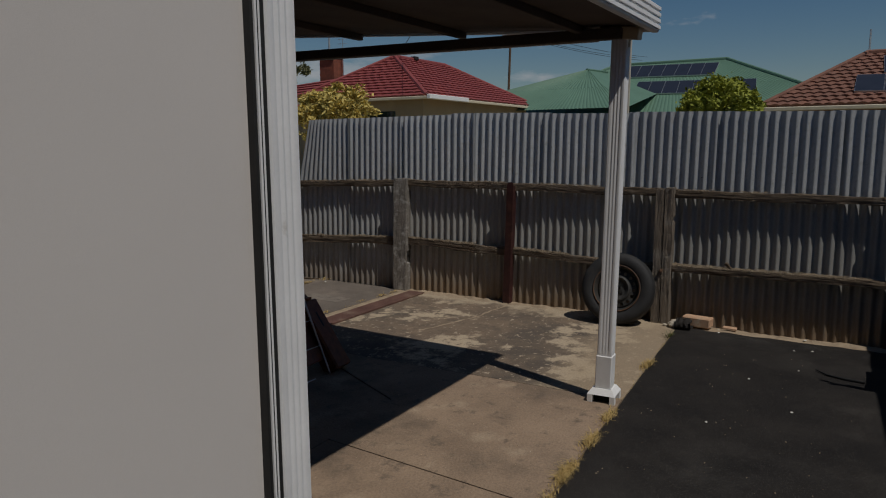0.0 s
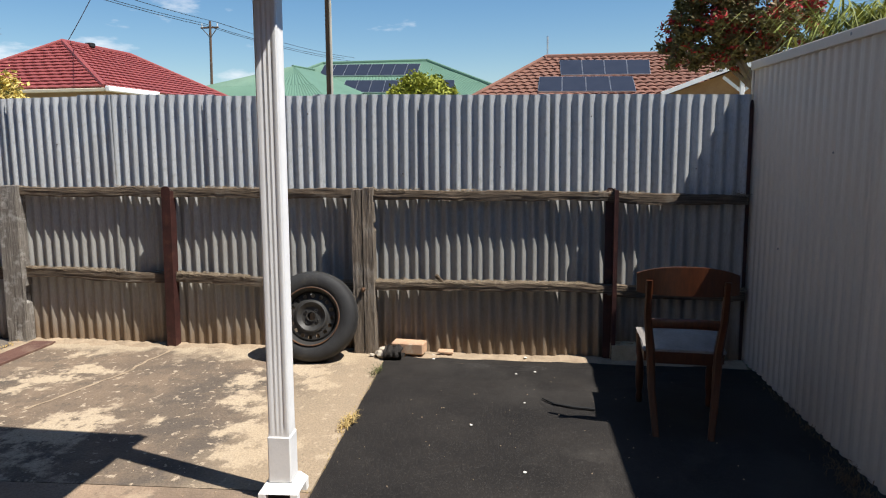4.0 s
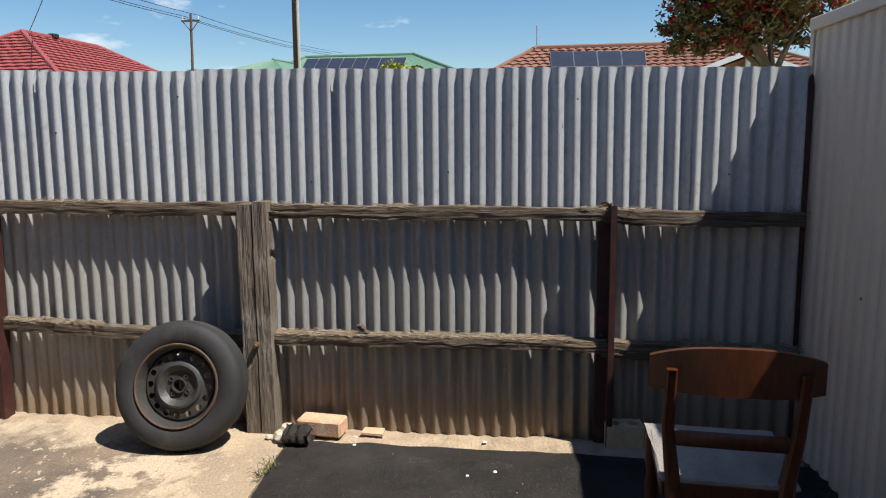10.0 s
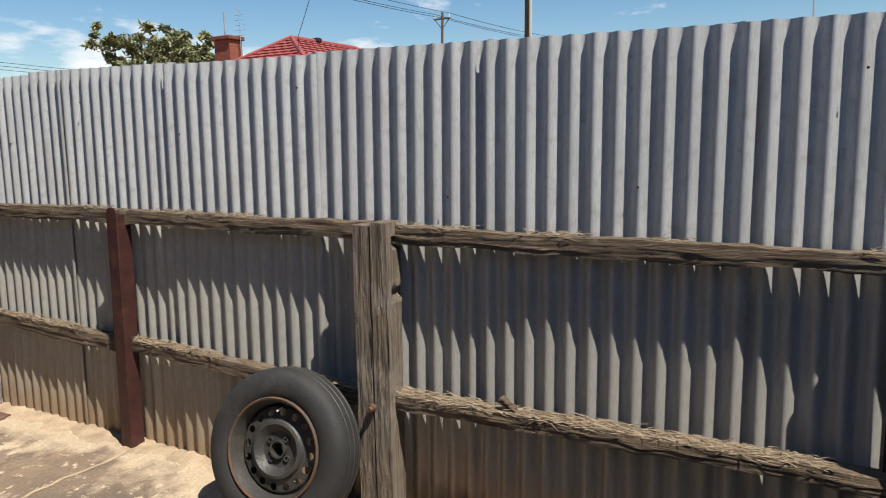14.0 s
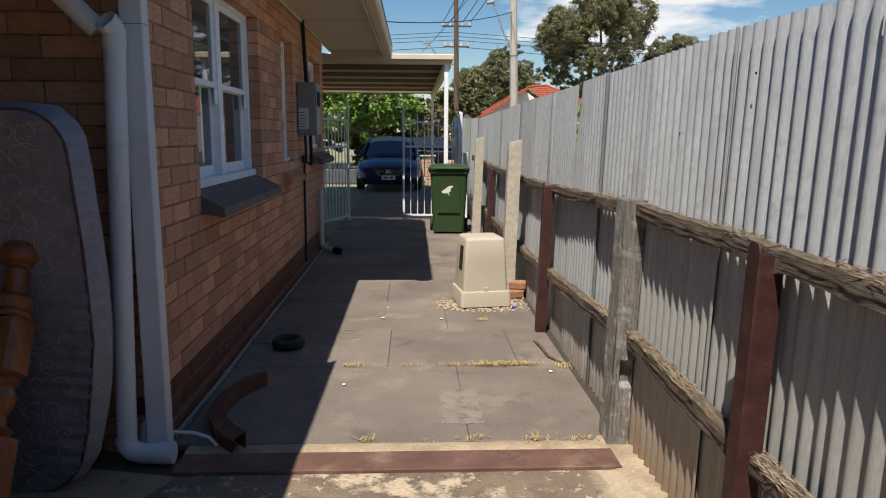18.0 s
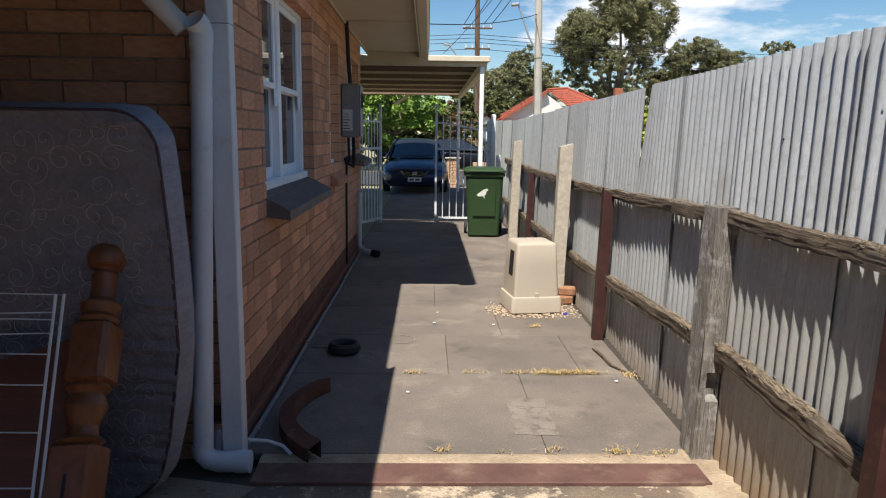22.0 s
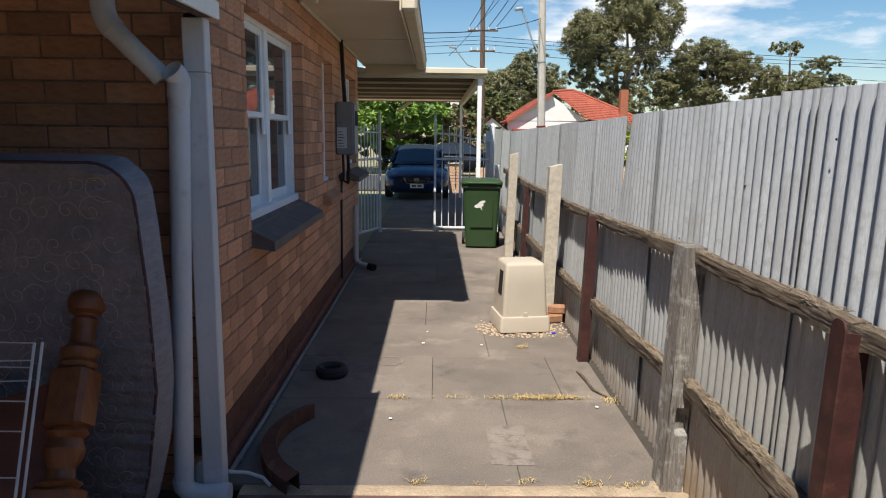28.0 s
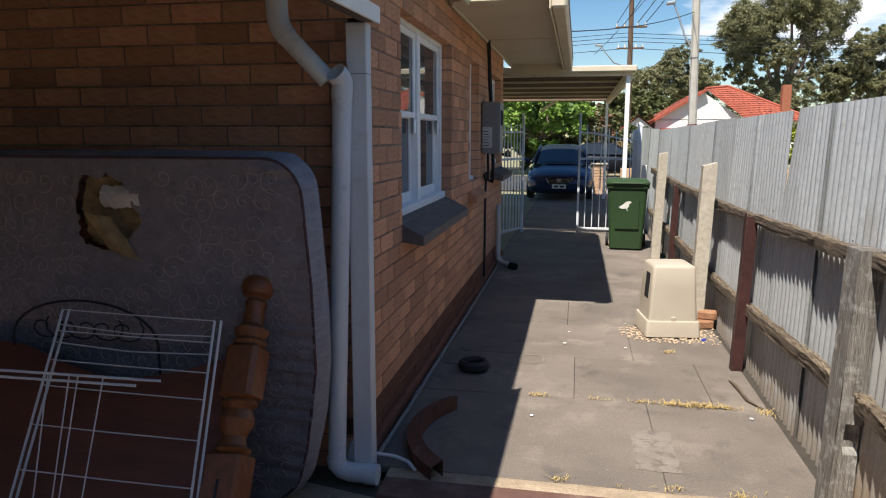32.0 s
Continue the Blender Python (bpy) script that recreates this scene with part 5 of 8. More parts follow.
def panel(u, v):
    x = -1.55 * u
    top = 0.84 - 0.10 * math.sin(min(1, u * 1.6) * math.pi) * (1 if u < 0.62 else 0) + 0.14 * max(0, u - 0.35)
    z = 0.16 + (top - 0.16) * v
    return x, z


pg = Geo()
for sgn, yy in ((1, -0.014), (-1, 0.014)):
    pg.grid(lambda u, v: (panel(u, v)[0], yy, panel(u, v)[1]), 30, 6, HM)
pg.grid(lambda u, v: (panel(u, 1)[0], -0.014 + 0.028 * v, panel(u, 1)[1]), 30, 1, HM)
part("panel", pg, bed_panel, bed, "red-brown arched panel")
part("lower_rail", Geo().box(-1.6, 0.0, -0.018, 0.018, 0.10, 0.20, 0.005, HM), bed_wood, bed)
# the slot is not cut: a black strip on the face gives its shade
part("leg_slot", Geo().box(-0.004, 0.004, -0.0495, -0.048, 0.28, 0.38, 0.001, HP), black_metal, bed)

airer = thing("clothes_airer", "folding white wire clothes airer leaning on the bed head", "clothes rack", (-3.1, 1.6, 0))
A0, A1, A2, A3 = Vector((-3.44, 1.985, 0.965)), Vector((-2.757, 1.99, 0.95)), Vector((-3.53, 1.585, 0.008)), Vector((-2.733, 1.585, 0.008))
for a_, b_ in ((A0, A2), (A1, A3)):
    part("side_leg", Geo().tube([a_, b_], 0.0055, 8), wire_white, airer)
    part("side_leg", Geo().tube([a_ + Vector((0.022, 0.012, 0.0)), b_ + Vector((0.016, 0.03, 0.03))], 0.0055, 8), wire_white, airer)
for k, f_ in enumerate((0.0, 0.06, 0.085, 0.13, 0.20, 0.30, 0.45, 0.62, 0.8)):
    a_, b_ = A0.lerp(A2, f_), A1.lerp(A3, f_)
    mid = (a_ + b_) / 2 + Vector((0, -0.004, -0.014 if k in (1, 3) else 0))
    part("rung", Geo().tube([a_, mid, b_], 0.0027, 6), wire_white, airer)
for a_, b_ in (((-3.80, 1.66, 0.81), (-2.86, 1.76, 0.775)), ((-3.80, 1.65, 0.788), (-2.955, 1.745, 0.755))):
    part("wing_bar", Geo().tube([a_, b_], 0.0055, 8), wire_white, airer)
for k, x in enumerate((-3.70, -3.56, -3.30, -3.215, -3.18, -3.08)):
    part("wing_wire", Geo().tube([(x, 1.685 + 0.1 * (x + 3.6), 0.79), (x - 0.03 - 0.012 * k, 1.56, 0.02)], 0.0027, 6), wire_white, airer)
part("wing_bar", Geo().tube([(-3.78, 1.556, 0.012), (-2.88, 1.589, 0.012)], 0.0045, 8), wire_white, airer)

iron_s = thing("scroll_panel", "black wrought-iron scroll panel behind the bed head", "ironwork", (-3.4, 2.1, 0))
sg = Geo()
base = Vector((-3.46, 2.12, 0.79))
arch = [base + Vector((0.36 * math.cos(math.radians(a)), 0, 0.18 * math.sin(math.radians(a)))) for a in range(0, 181, 12)]
sg.tube(arch, 0.006, 6)
sg.tube([base + Vector((-0.36, 0, 0)), base + Vector((-0.36, 0, -0.8))], 0.006, 6)
sg.tube([base + Vector((0.36, 0, 0)), base + Vector((0.36, 0, -0.8))], 0.006, 6)
part("frame", sg, black_metal, iron_s)
for cx, s_ in ((-0.2, 1), (0.0, -1), (0.2, 1), (-0.1, -1), (0.1, 1)):
    pts = [base + Vector((cx + s_ * (0.015 + 0.006 * k) * math.cos(k * 0.5), 0.005, 0.055 + (0.012 + 0.004 * k) * math.sin(k * 0.5))) for k in range(15)]
    part("scroll", Geo().tube(pts, 0.004, 5), black_metal, iron_s)

# ---- house ----
WX, WY = -2.40, 2.75            # outer faces: side wall, back wall
BL, BH, BD = 0.27, 0.0985, 0.10
MO = 0.010                      # mortar joint
Z0 = 0.09
OPEN = [(3.63, 5.33, 1.155, 2.45), (6.30, 6.95, 1.19, 2.43), (8.05, 9.05, 1.30, 2.42)]
g = Geo()
cuts = sorted(OPEN)
ycur = WY + 0.11
for (y0, y1, z0, z1) in cuts:
    g.box(WX - 0.24, WX - 0.007, ycur, y0 - 0.006, -0.05, 2.76, 0.001)
    g.box(WX - 0.24, WX - 0.007, y0 - 0.006, y1 + 0.006, -0.05, z0 - 0.006, 0.001)
    g.box(WX - 0.24, WX - 0.007, y0 - 0.006, y1 + 0.006, z1 + 0.006, 2.76, 0.001)
    ycur = y1 + 0.006
g.box(WX - 0.24, WX - 0.007, ycur, 9.3, -0.05, 2.76, 0.001)
wall_side = struct("wall_side", g, mortar, "cream brick house wall along the driveway", "wall")
wall_back = struct("wall_back", Geo().box(-9.5, WX - 0.007, WY + 0.007, WY + 0.11, -0.05, 2.76, 0.001), mortar, "cream brick back wall under the veranda", "wall")
struct("wall_far", Geo().box(-9.5, WX - 0.25, 9.1, 9.3, -0.05, 2.76, 0.002), mortar, "plain brick wall closing the house", "wall")
# two unseen walls, added and made tall to cut sky fill on the fence
struct("wall_west", Geo().box(-9.75, -9.5, -8.0, 10.35, -0.05, 4.8, 0.002), mortar, "unseen plain brick wall added to close the veranda and cut sky light", "wall")
struct("wall_south", Geo().box(-9.75, 0.6, -8.2, -8.0, -0.05, 4.4, 0.002), mortar, "unseen plain brick wall added behind the shed to cut sky light", "wall")

unit = mesh_of("brick", Geo().box(-0.5, 0.5, -0.5, 0.5, -0.5, 0.5, 0.03), brick_face)
unit_dark = mesh_of("brick", Geo().box(-0.5, 0.5, -0.5, 0.5, -0.5, 0.5, 0.03), brick_dark)
ph = (BH - MO)


def lay(length, base_z, n_rows, blocked):
    """Stretcher bond as (from, to, z from, z to, row), cut at openings."""
    out = []
    for r_ in range(n_rows):
        z0, z1 = base_z + r_ * BH, base_z + r_ * BH + ph
        a = -BL / 2 if r_ % 2 else 0.0
        while a < length:
            lo, hi = max(0.0, a), min(length, a + BL - MO)
            segs = [(lo, hi)]
            for (o0, o1, oz0, oz1) in blocked:
                zc = (z0 + z1) / 2
                if oz0 < zc < oz1:
                    nx_ = []
                    for s0, s1 in segs:
                        if s1 <= o0 or s0 >= o1:
                            nx_.append((s0, s1))
                        else:
                            if s0 < o0:
                                nx_.append((s0, o0))
                            if s1 > o1:
                                nx_.append((o1, s1))
                    segs = nx_
            out += [(s0, s1, z0, z1, r_) for s0, s1 in segs if s1 - s0 > 0.02]
            a += BL
    return out


def put_brick(parent, dark, c, size):
    o = new("brick", unit_dark if dark else unit)
    o.parent = parent
    o.location, o.scale = c, size
    o.rotation_euler = (rng.gauss(0, 0.002), rng.gauss(0, 0.003), rng.gauss(0, 0.003))


blocked = [(y0 - WY, y1 - WY, z0, z1) for y0, y1, z0, z1 in OPEN]
far = Geo()
far_dark = Geo()
count = 0
BASE = -0.04
for (a, b_, z0, z1, r_) in sorted(lay(6.55, BASE, 28, blocked), key=lambda q: q[0]):
    c = (WX - BD / 2 + rng.gauss(0, 0.001), WY + (a + b_) / 2, (z0 + z1) / 2)
    dark = r_ < 3
    if count < 330 and a < 4.2:
        put_brick(wall_side, dark, c, (BD, b_ - a, z1 - z0))
        count += 1
    else:
        (far_dark if dark else far).box(c[0] - BD / 2, c[0] + BD / 2, c[1] - (b_ - a) / 2, c[1] + (b_ - a) / 2, z0, z1, 0.003)
tagged(part("far_bricks", far, M("cream_clay_brick_far", (0.70, 0.38, 0.225), (0.56, 0.28, 0.165), rough=0.92, scale=5, bump=0.5, fine=60, grain=1.3, spot=((0.30, 0.14, 0.07), 4.5, 0.58, 0.75)), wall_side), "", "", "", "stuff")
tagged(part("far_base_bricks", far_dark, brick_dark, wall_side), "", "", "", "stuff")
farb = Geo()
for (a, b_, z0, z1, r_) in lay(5.6, BASE, 28, []):
    c = (WX - (a + b_) / 2, WY + BD / 2 + rng.gauss(0, 0.001), (z0 + z1) / 2)
    if a < 2.3 and z0 > 0.4:
        put_brick(wall_back, r_ < 3, c, (b_ - a, BD, z1 - z0))
    else:
        farb.box(c[0] - (b_ - a) / 2, c[0] + (b_ - a) / 2, c[1] - BD / 2, c[1] + BD / 2, z0, z1, 0.003)
tagged(part("far_bricks", farb, brick_face, wall_back), "", "", "", "stuff")
# dark rendered plinth step
struct("plinth", Geo().box(WX - 0.01, WX + 0.035, WY + 0.05, 9.31, -0.03, 0.075, 0.012), brick_dark, "dark red plinth course at the wall foot", "plinth")


def sash_window(n, y0, y1, z0, z1, xf, lights):
    """A timber window set back in its opening, with an upper and a lower sash."""
    w = tagged(new("window_%d" % n), "white-painted timber sash window set in brick", "window", "", "structure")
    w.location = (xf, (y0 + y1) / 2, z0)
    x0, x1 = xf - 0.09, xf
    fr = 0.055
    part("head", Geo().box(x0, x1, y0, y1, z1 - fr, z1, 0.004), white_paint, w)
    part("window_sill", Geo().box(x0, x1 + 0.03, y0, y1, z0, z0 + fr, 0.006), white_paint, w)
    step = (y1 - y0) / lights
    for k in range(lights + 1):
        yy = y0 + step * k
        a, b2 = (y0, y0 + fr) if k == 0 else ((y1 - fr, y1) if k == lights else (yy - 0.045, yy + 0.045))
        part("mullion" if 0 < k < lights else "jamb", Geo().box(x0, x1 - 0.002, a, b2, z0 + fr, z1 - fr, 0.004), white_paint, w)
    for k in range(lights):
        a, b2 = y0 + step * k + (fr if k == 0 else 0.045), y0 + step * (k + 1) - (fr if k == lights - 1 else 0.045)
        zm = (z0 + z1) / 2 + 0.02
        for (za, zb, xo, nm) in ((zm - 0.02, z1 - fr, -0.02, "upper_sash"), (z0 + fr, zm + 0.02, -0.05, "lower_sash")):
            s = part(nm, Geo().box(xf + xo - 0.03, xf + xo, a, a + 0.04, za, zb, 0.004).box(xf + xo - 0.03, xf + xo, b2 - 0.04, b2, za, zb, 0.004)
                     .box(xf + xo - 0.031, xf + xo - 0.001, a + 0.04, b2 - 0.04, zb - 0.045, zb, 0.004).box(xf + xo - 0.031, xf + xo - 0.001, a + 0.04, b2 - 0.04, za, za + (0.07 if nm[0] == "l" else 0.04), 0.004), white_paint, w)
            part("pane", Geo().box(xf + xo - 0.019, xf + xo - 0.013, a + 0.035, b2 - 0.035, za + 0.03, zb - 0.03, 0.0005), pane_mat, s)
        part("horn", Geo().box(xf - 0.03, xf - 0.012, a, a + 0.05, zm - 0.13, zm - 0.02, 0.012), white_paint, w)
        part("horn", Geo().box(xf - 0.03, xf - 0.012, b2 - 0.05, b2, zm - 0.13, zm - 0.02, 0.012), white_paint, w)
        if n == 1:
            part("curtain", Geo().grid(lambda u, v: (xf - 0.16 + 0.012 * math.sin(u * 34), a + (b2 - a) * (0.35 + 0.65 * u), za - 0.4 + (z1 - z0) * v), 40, 2), curtain_mat, w)
    # black sheet behind the panes stands for the unlit room
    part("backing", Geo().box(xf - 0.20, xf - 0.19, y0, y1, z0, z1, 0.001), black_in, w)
    return w


sash_window(1, 3.63, 5.33, 1.165, 2.45, WX - 0.085, 2)
sash_window(2, 6.30, 6.95, 1.21, 2.43, WX - 0.085, 1)
sash_window(3, 8.05, 9.05, 1.32, 2.42, WX - 0.085, 1)
for (y0, y1, zt, out, tone) in ((3.62, 5.38, 1.19, 0.135, slate), (6.24, 7.0, 1.20, 0.085, brick_face), (7.95, 9.15, 1.32, 0.16, slate)):
    s = Geo()
    s.add([(WX - 0.09, y0, zt - 0.14), (WX + out, y0, zt - 0.175), (WX + out, y1, zt - 0.175), (WX - 0.09, y1, zt - 0.14),
           (WX - 0.09, y0, zt), (WX + out, y0, zt - 0.118), (WX + out, y1, zt - 0.118), (WX - 0.09, y1, zt)],
          [(3, 2, 1, 0), (4, 5, 6, 7), (0, 1, 5, 4), (1, 2, 6, 5), (2, 3, 7, 6), (3, 0, 4, 7)])
    struct("sill", s, tone, "dark sloping tiled window sill", "sill")
# lintel shade boards over the openings
struct("lintel", Geo().box(WX - 0.10, WX - 0.002, 3.63, 5.33, 2.435, 2.455, 0.002), brick_dark, "brick lintel soffit over the window", "lintel")

# eaves
struct("ceiling_soffit", Geo().box(WX - 0.02, -1.60, 5.20, 10.2, 2.735, 2.76, 0.002).box(WX - 0.02, -2.285, 1.2, 5.199, 2.75, 2.78, 0.002), soffit_mat, "cream fibre-sheet eave soffit", "soffit")
house_roof = thing("house_roof", "tiled house roof with cream gutter above the driveway", "roof", (-5, 7, 2.8))
part("gutter", Geo().box(-1.60, -1.475, 5.18, 10.2, 2.66, 2.80, 0.02), cream_paint, house_roof, "cream metal gutter")
part("gutter_lip", Geo().box(-1.612, -1.598, 5.18, 10.2, 2.655, 2.76, 0.004), cream_paint, house_roof)
part("soffit_bead", Geo().box(-2.395, -2.37, 5.2, 10.2, 2.705, 2.733, 0.004), cream_paint, house_roof)
part("joint_strip", Geo().box(-2.36, -1.62, 7.4, 7.43, 2.729, 2.734, 0.001), cream_paint, house_roof)
part("narrow_gutter", Geo().box(-2.285, -2.235, 1.2, 5.18, 2.70, 2.80, 0.01), cream_paint, house_roof)
rt = Geo()
for ya, yb, xe in ((5.18, 10.4, -1.50), (1.2, 5.18, -2.24)):
    rt.add([(xe, ya, 2.8), (xe, yb, 2.8), (-5.9, yb, 4.6), (-5.9, ya, 4.6), (-9.8, ya, 2.8), (-9.8, yb, 2.8)], [(0, 1, 2, 3), (3, 2, 5, 4)])
part("tiles", rt, brown_tile, house_roof)
part("end_board", Geo().box(-2.38, -1.48, 10.18, 10.22, 2.60, 2.80, 0.004), cream_paint, house_roof)
part("rusty_edge", Geo().box(-1.478, -1.466, 5.18, 10.2, 2.79, 2.815, 0.003), M("flaking_gutter_edge", (0.30, 0.24, 0.19), (0.18, 0.13, 0.10), rough=0.9, scale=20), house_roof)

# veranda column and downpipe at the house corner
col = thing("corner_column", "white painted square column at the house corner", "column", (-2.36, 2.68, 0))
part("shaft", Geo().box(-2.402, -2.305, 2.622, 2.70, 0.03, 2.185, 0.005), aged_white, col)
part("joint_band", Geo().box(-2.4035, -2.3035, 2.6205, 2.6985, 1.957, 1.961, 0.001), meter_grey, col)
part("foot_plate", Geo().box(-2.40, -2.325, 2.63, 2.69, 0.0, 0.032, 0.002), rim_rust, col)
part("debris", Geo().lathe([(0.03, 2.186), (0.028, 2.20), (0.01, 2.205), (0, 2.206)], 10, Matrix.Translation((-2.37, 2.65, 0))), black_in, col, "dark leaf debris on the column top")
pipe = thing("downpipe", "white plastic downpipe with an offset bend and shoe", "downpipe", (-2.46, 2.6, 0))
part("shaft", Geo().tube([(-2.470, 2.57, 0.11), (-2.437, 2.57, 1.0), (-2.404, 2.57, 1.87)], 0.044, 20), aged_white, pipe)
part("collar", Geo().tube([(-2.406, 2.57, 1.845), (-2.403, 2.57, 1.885), (-2.402, 2.57, 1.905)], 0.0475, 20, caps=False), aged_white, pipe)
part("elbow_mouth", Geo().tube([(-2.402, 2.57, 1.90), (-2.402, 2.57, 1.915), (-2.407, 2.560, 1.936), (-2.421, 2.535, 1.960)], [0.0475, 0.0475, 0.048, 0.048], 20, caps=False), aged_white, pipe, "open elbow socket catching the bend")
part("offset_bend", Geo().tube([(-2.482, 2.600, 1.928), (-2.498, 2.594, 1.948), (-2.60, 2.565, 2.06), (-2.672, 2.565, 2.135)], [0.043, 0.044, 0.044, 0.044], 20), aged_white, pipe)
part("upper_elbow", Geo().tube([(-2.655, 2.565, 2.118), (-2.685, 2.565, 2.155), (-2.698, 2.565, 2.20), (-2.70, 2.565, 2.24), (-2.70, 2.565, 2.38)], 0.049, 20), aged_white, pipe)
part("shoe", Geo().tube([(-2.475, 2.57, 0.13), (-2.47, 2.57, 0.09), (-2.445, 2.57, 0.062), (-2.40, 2.57, 0.05), (-2.265, 2.57, 0.05)], 0.047, 20), aged_white, pipe)
part("shoe_collar", Geo().tube([(-2.325, 2.57, 0.05), (-2.262, 2.57, 0.05)], 0.051, 20), aged_white, pipe)
wht = thing("white_hose_end", "curled white plastic strip beside the column foot", "hose", (-2.2, 2.75, 0))
part("strip", Geo().tube([(-2.37, 2.72, 0.10), (-2.30, 2.72, 0.085), (-2.22, 2.73, 0.075), (-2.15, 2.73, 0.05), (-2.11, 2.72, 0.012)], 0.009, 8), pvc, wht)
bag = thing("plastic_bag", "scrunched pale plastic bag behind the column", "bag", (-2.43, 2.70, 0))
part("bag", Geo().lathe([(0, 0), (0.03, 0.01), (0.04, 0.06), (0.028, 0.11), (0.012, 0.14), (0, 0.145)], 9, T(-2.44, 2.705, 0.0, 0, 0, 20)), pvc, bag, sharp=15)

# cable and conduit at the wall foot
cd = thing("ground_conduit", "grey conduit clipped along the wall foot", "conduit", (-2.3, 5, 0))
part("conduit", Geo().tube([(-2.335, 2.78, 0.03), (-2.33, 3.5, 0.025), (-2.335, 4.5, 0.025), (-2.33, 6, 0.025), (-2.34, 9, 0.025)], 0.013, 8), meter_grey, cd)
for k in range(7):
    part("saddle", Geo().tube([(-2.333, 2.95 + 0.75 * k, 0.026), (-2.333, 3.0 + 0.75 * k, 0.026)], 0.018, 8), meter_grey, cd)
# second downpipe stub
dp = thing("waste_pipe", "pale waste pipe bending into a ground drain", "pipe", (-2.33, 8.5, 0))
part("riser", Geo().tube([(-2.345, 8.45, 0.78), (-2.345, 8.45, 0.13), (-2.325, 8.42, 0.08), (-2.26, 8.35, 0.06), (-2.15, 8.25, 0.05)], 0.033, 14), pvc, dp)
part("cap", Geo().lathe([(0.037, 0), (0.037, 0.03), (0.02, 0.05), (0, 0.055)], 14, Matrix.Translation((-2.345, 8.45, 0.76))), pvc, dp)
part("drain_mouth", Geo().tube([(-2.16, 8.26, 0.05), (-2.09, 8.20, 0.045)], 0.045, 14), black_in, dp)

# wall heater and its cables
ht = thing("wall_heater", "grey gas water heater fixed to the brick wall", "heater", (-2.3, 7.3, 1.75))
part("casing", Geo().box(-2.395, -2.205, 7.10, 7.46, 1.49, 2.05, 0.012), meter_grey, ht)
part("front_cover", Geo().box(-2.205, -2.192, 7.11, 7.45, 1.50, 2.04, 0.008), meter_grey, ht)
part("label_plate", Geo().box(-2.38, -2.275, 7.0965, 7.0995, 1.56, 1.78, 0.001), sticker, ht)
for k in range(6):
    part("print_line", Geo().box(-2.372, -2.30 - 0.01 * (k % 3), 7.0945, 7.0962, 1.578 + 0.03 * k, 1.586 + 0.03 * k, 0.0005), print_dark, ht)
part("badge", Geo().box(-2.355, -2.335, 7.0955, 7.0985, 1.82, 1.84, 0.001), M("blue_badge", (0.12, 0.14, 0.35), bump=0), ht)
part("grille", Geo().box(-2.193, -2.188, 7.16, 7.40, 1.80, 1.96, 0.002), black_in, ht)
for k, (xx, yy) in enumerate(((-2.33, 7.18), (-2.28, 7.25), (-2.30, 7.34))):
    part("hose", Geo().tube([(xx, yy, 1.49), (xx + 0.005, yy, 1.33), (xx, yy + 0.03, 1.22 - 0.03 * k), (-2.36, yy + 0.04, 1.20), (-2.375, yy + 0.05, 1.27)], 0.014, 8), cable_black, ht)
fl = thing("black_conduit", "black conduit running up the brick wall", "conduit", (-2.35, 7.35, 0))
part("upper_run", Geo().tube([(-2.37, 7.45, 2.73), (-2.36, 7.44, 2.55), (-2.345, 7.40, 2.3), (-2.32, 7.32, 2.05)], 0.022, 10), cable_black, fl)
part("lower_run", Geo().tube([(-2.375, 7.40, 1.28), (-2.38, 7.38, 1.0), (-2.378, 7.36, 0.5), (-2.38, 7.35, 0.08)], 0.013, 8), cable_black, fl)

# items on the driveway's shaded side
ar = thing("steel_arc", "curved rusty steel edging segment on the slab", "edging", (-2.2, 3.2, 0))
AC, AR = Vector((-1.525, 3.175)), 0.62


def arc(u, v):
    a = math.radians(143 + 84 * u)
    r_ = AR + 0.026 + 0.075 * v
    return (AC.x + r_ * math.cos(a), AC.y + r_ * math.sin(a), 0.09 - 0.02 * v)


arc_rust = M("brown_rusted_channel", (0.15, 0.062, 0.038), (0.09, 0.038, 0.025), rough=0.85, scale=9, bump=0.2, fine=120, spot=((0.30, 0.16, 0.09), 7, 0.58, 0.75))
part("web", Geo().grid(arc, 30, 2), arc_rust, ar)
part("inner_flange", Geo().grid(lambda u, v: (arc(u, 0)[0], arc(u, 0)[1], 0.092 - 0.089 * v), 30, 2), arc_rust, ar)
part("outer_flange", Geo().grid(lambda u, v: (arc(u, 1)[0], arc(u, 1)[1], 0.07 - 0.067 * v), 30, 2), arc_rust, ar)
tr = thing("rubber_ring", "small worn black tyre lying flat on the slab", "tyre", (-2.05, 4.33, 0))
part("ring", Geo().lathe([(0.075, 0.02), (0.09, 0.0), (0.125, 0.0), (0.145, 0.03), (0.14, 0.065), (0.115, 0.085), (0.09, 0.082), (0.075, 0.06)], 36, Matrix.Translation((-2.05, 4.33, 0.004)) @ Matrix.Diagonal((0.8, 0.8, 0.85, 1)), closed=True), rubber, tr)
cb = thing("cardboard_sheet", "flattened grey-brown board under the rubber ring", "board", (-2.2, 4.5, 0))
part("board", Geo().box(-2.30, -2.0, 4.42, 4.72, 0.0035, 0.0075, 0.001), M("grey_board", (0.17, 0.145, 0.12), rough=0.95), cb)

# ---- beige pet house ----
pet = thing("pet_house", "beige moulded plastic pet house standing on pebbles", "pet house", (-0.56, 5.62, 0))
PM = T(-0.555, 5.635, 0.018, 0, 0, 8)


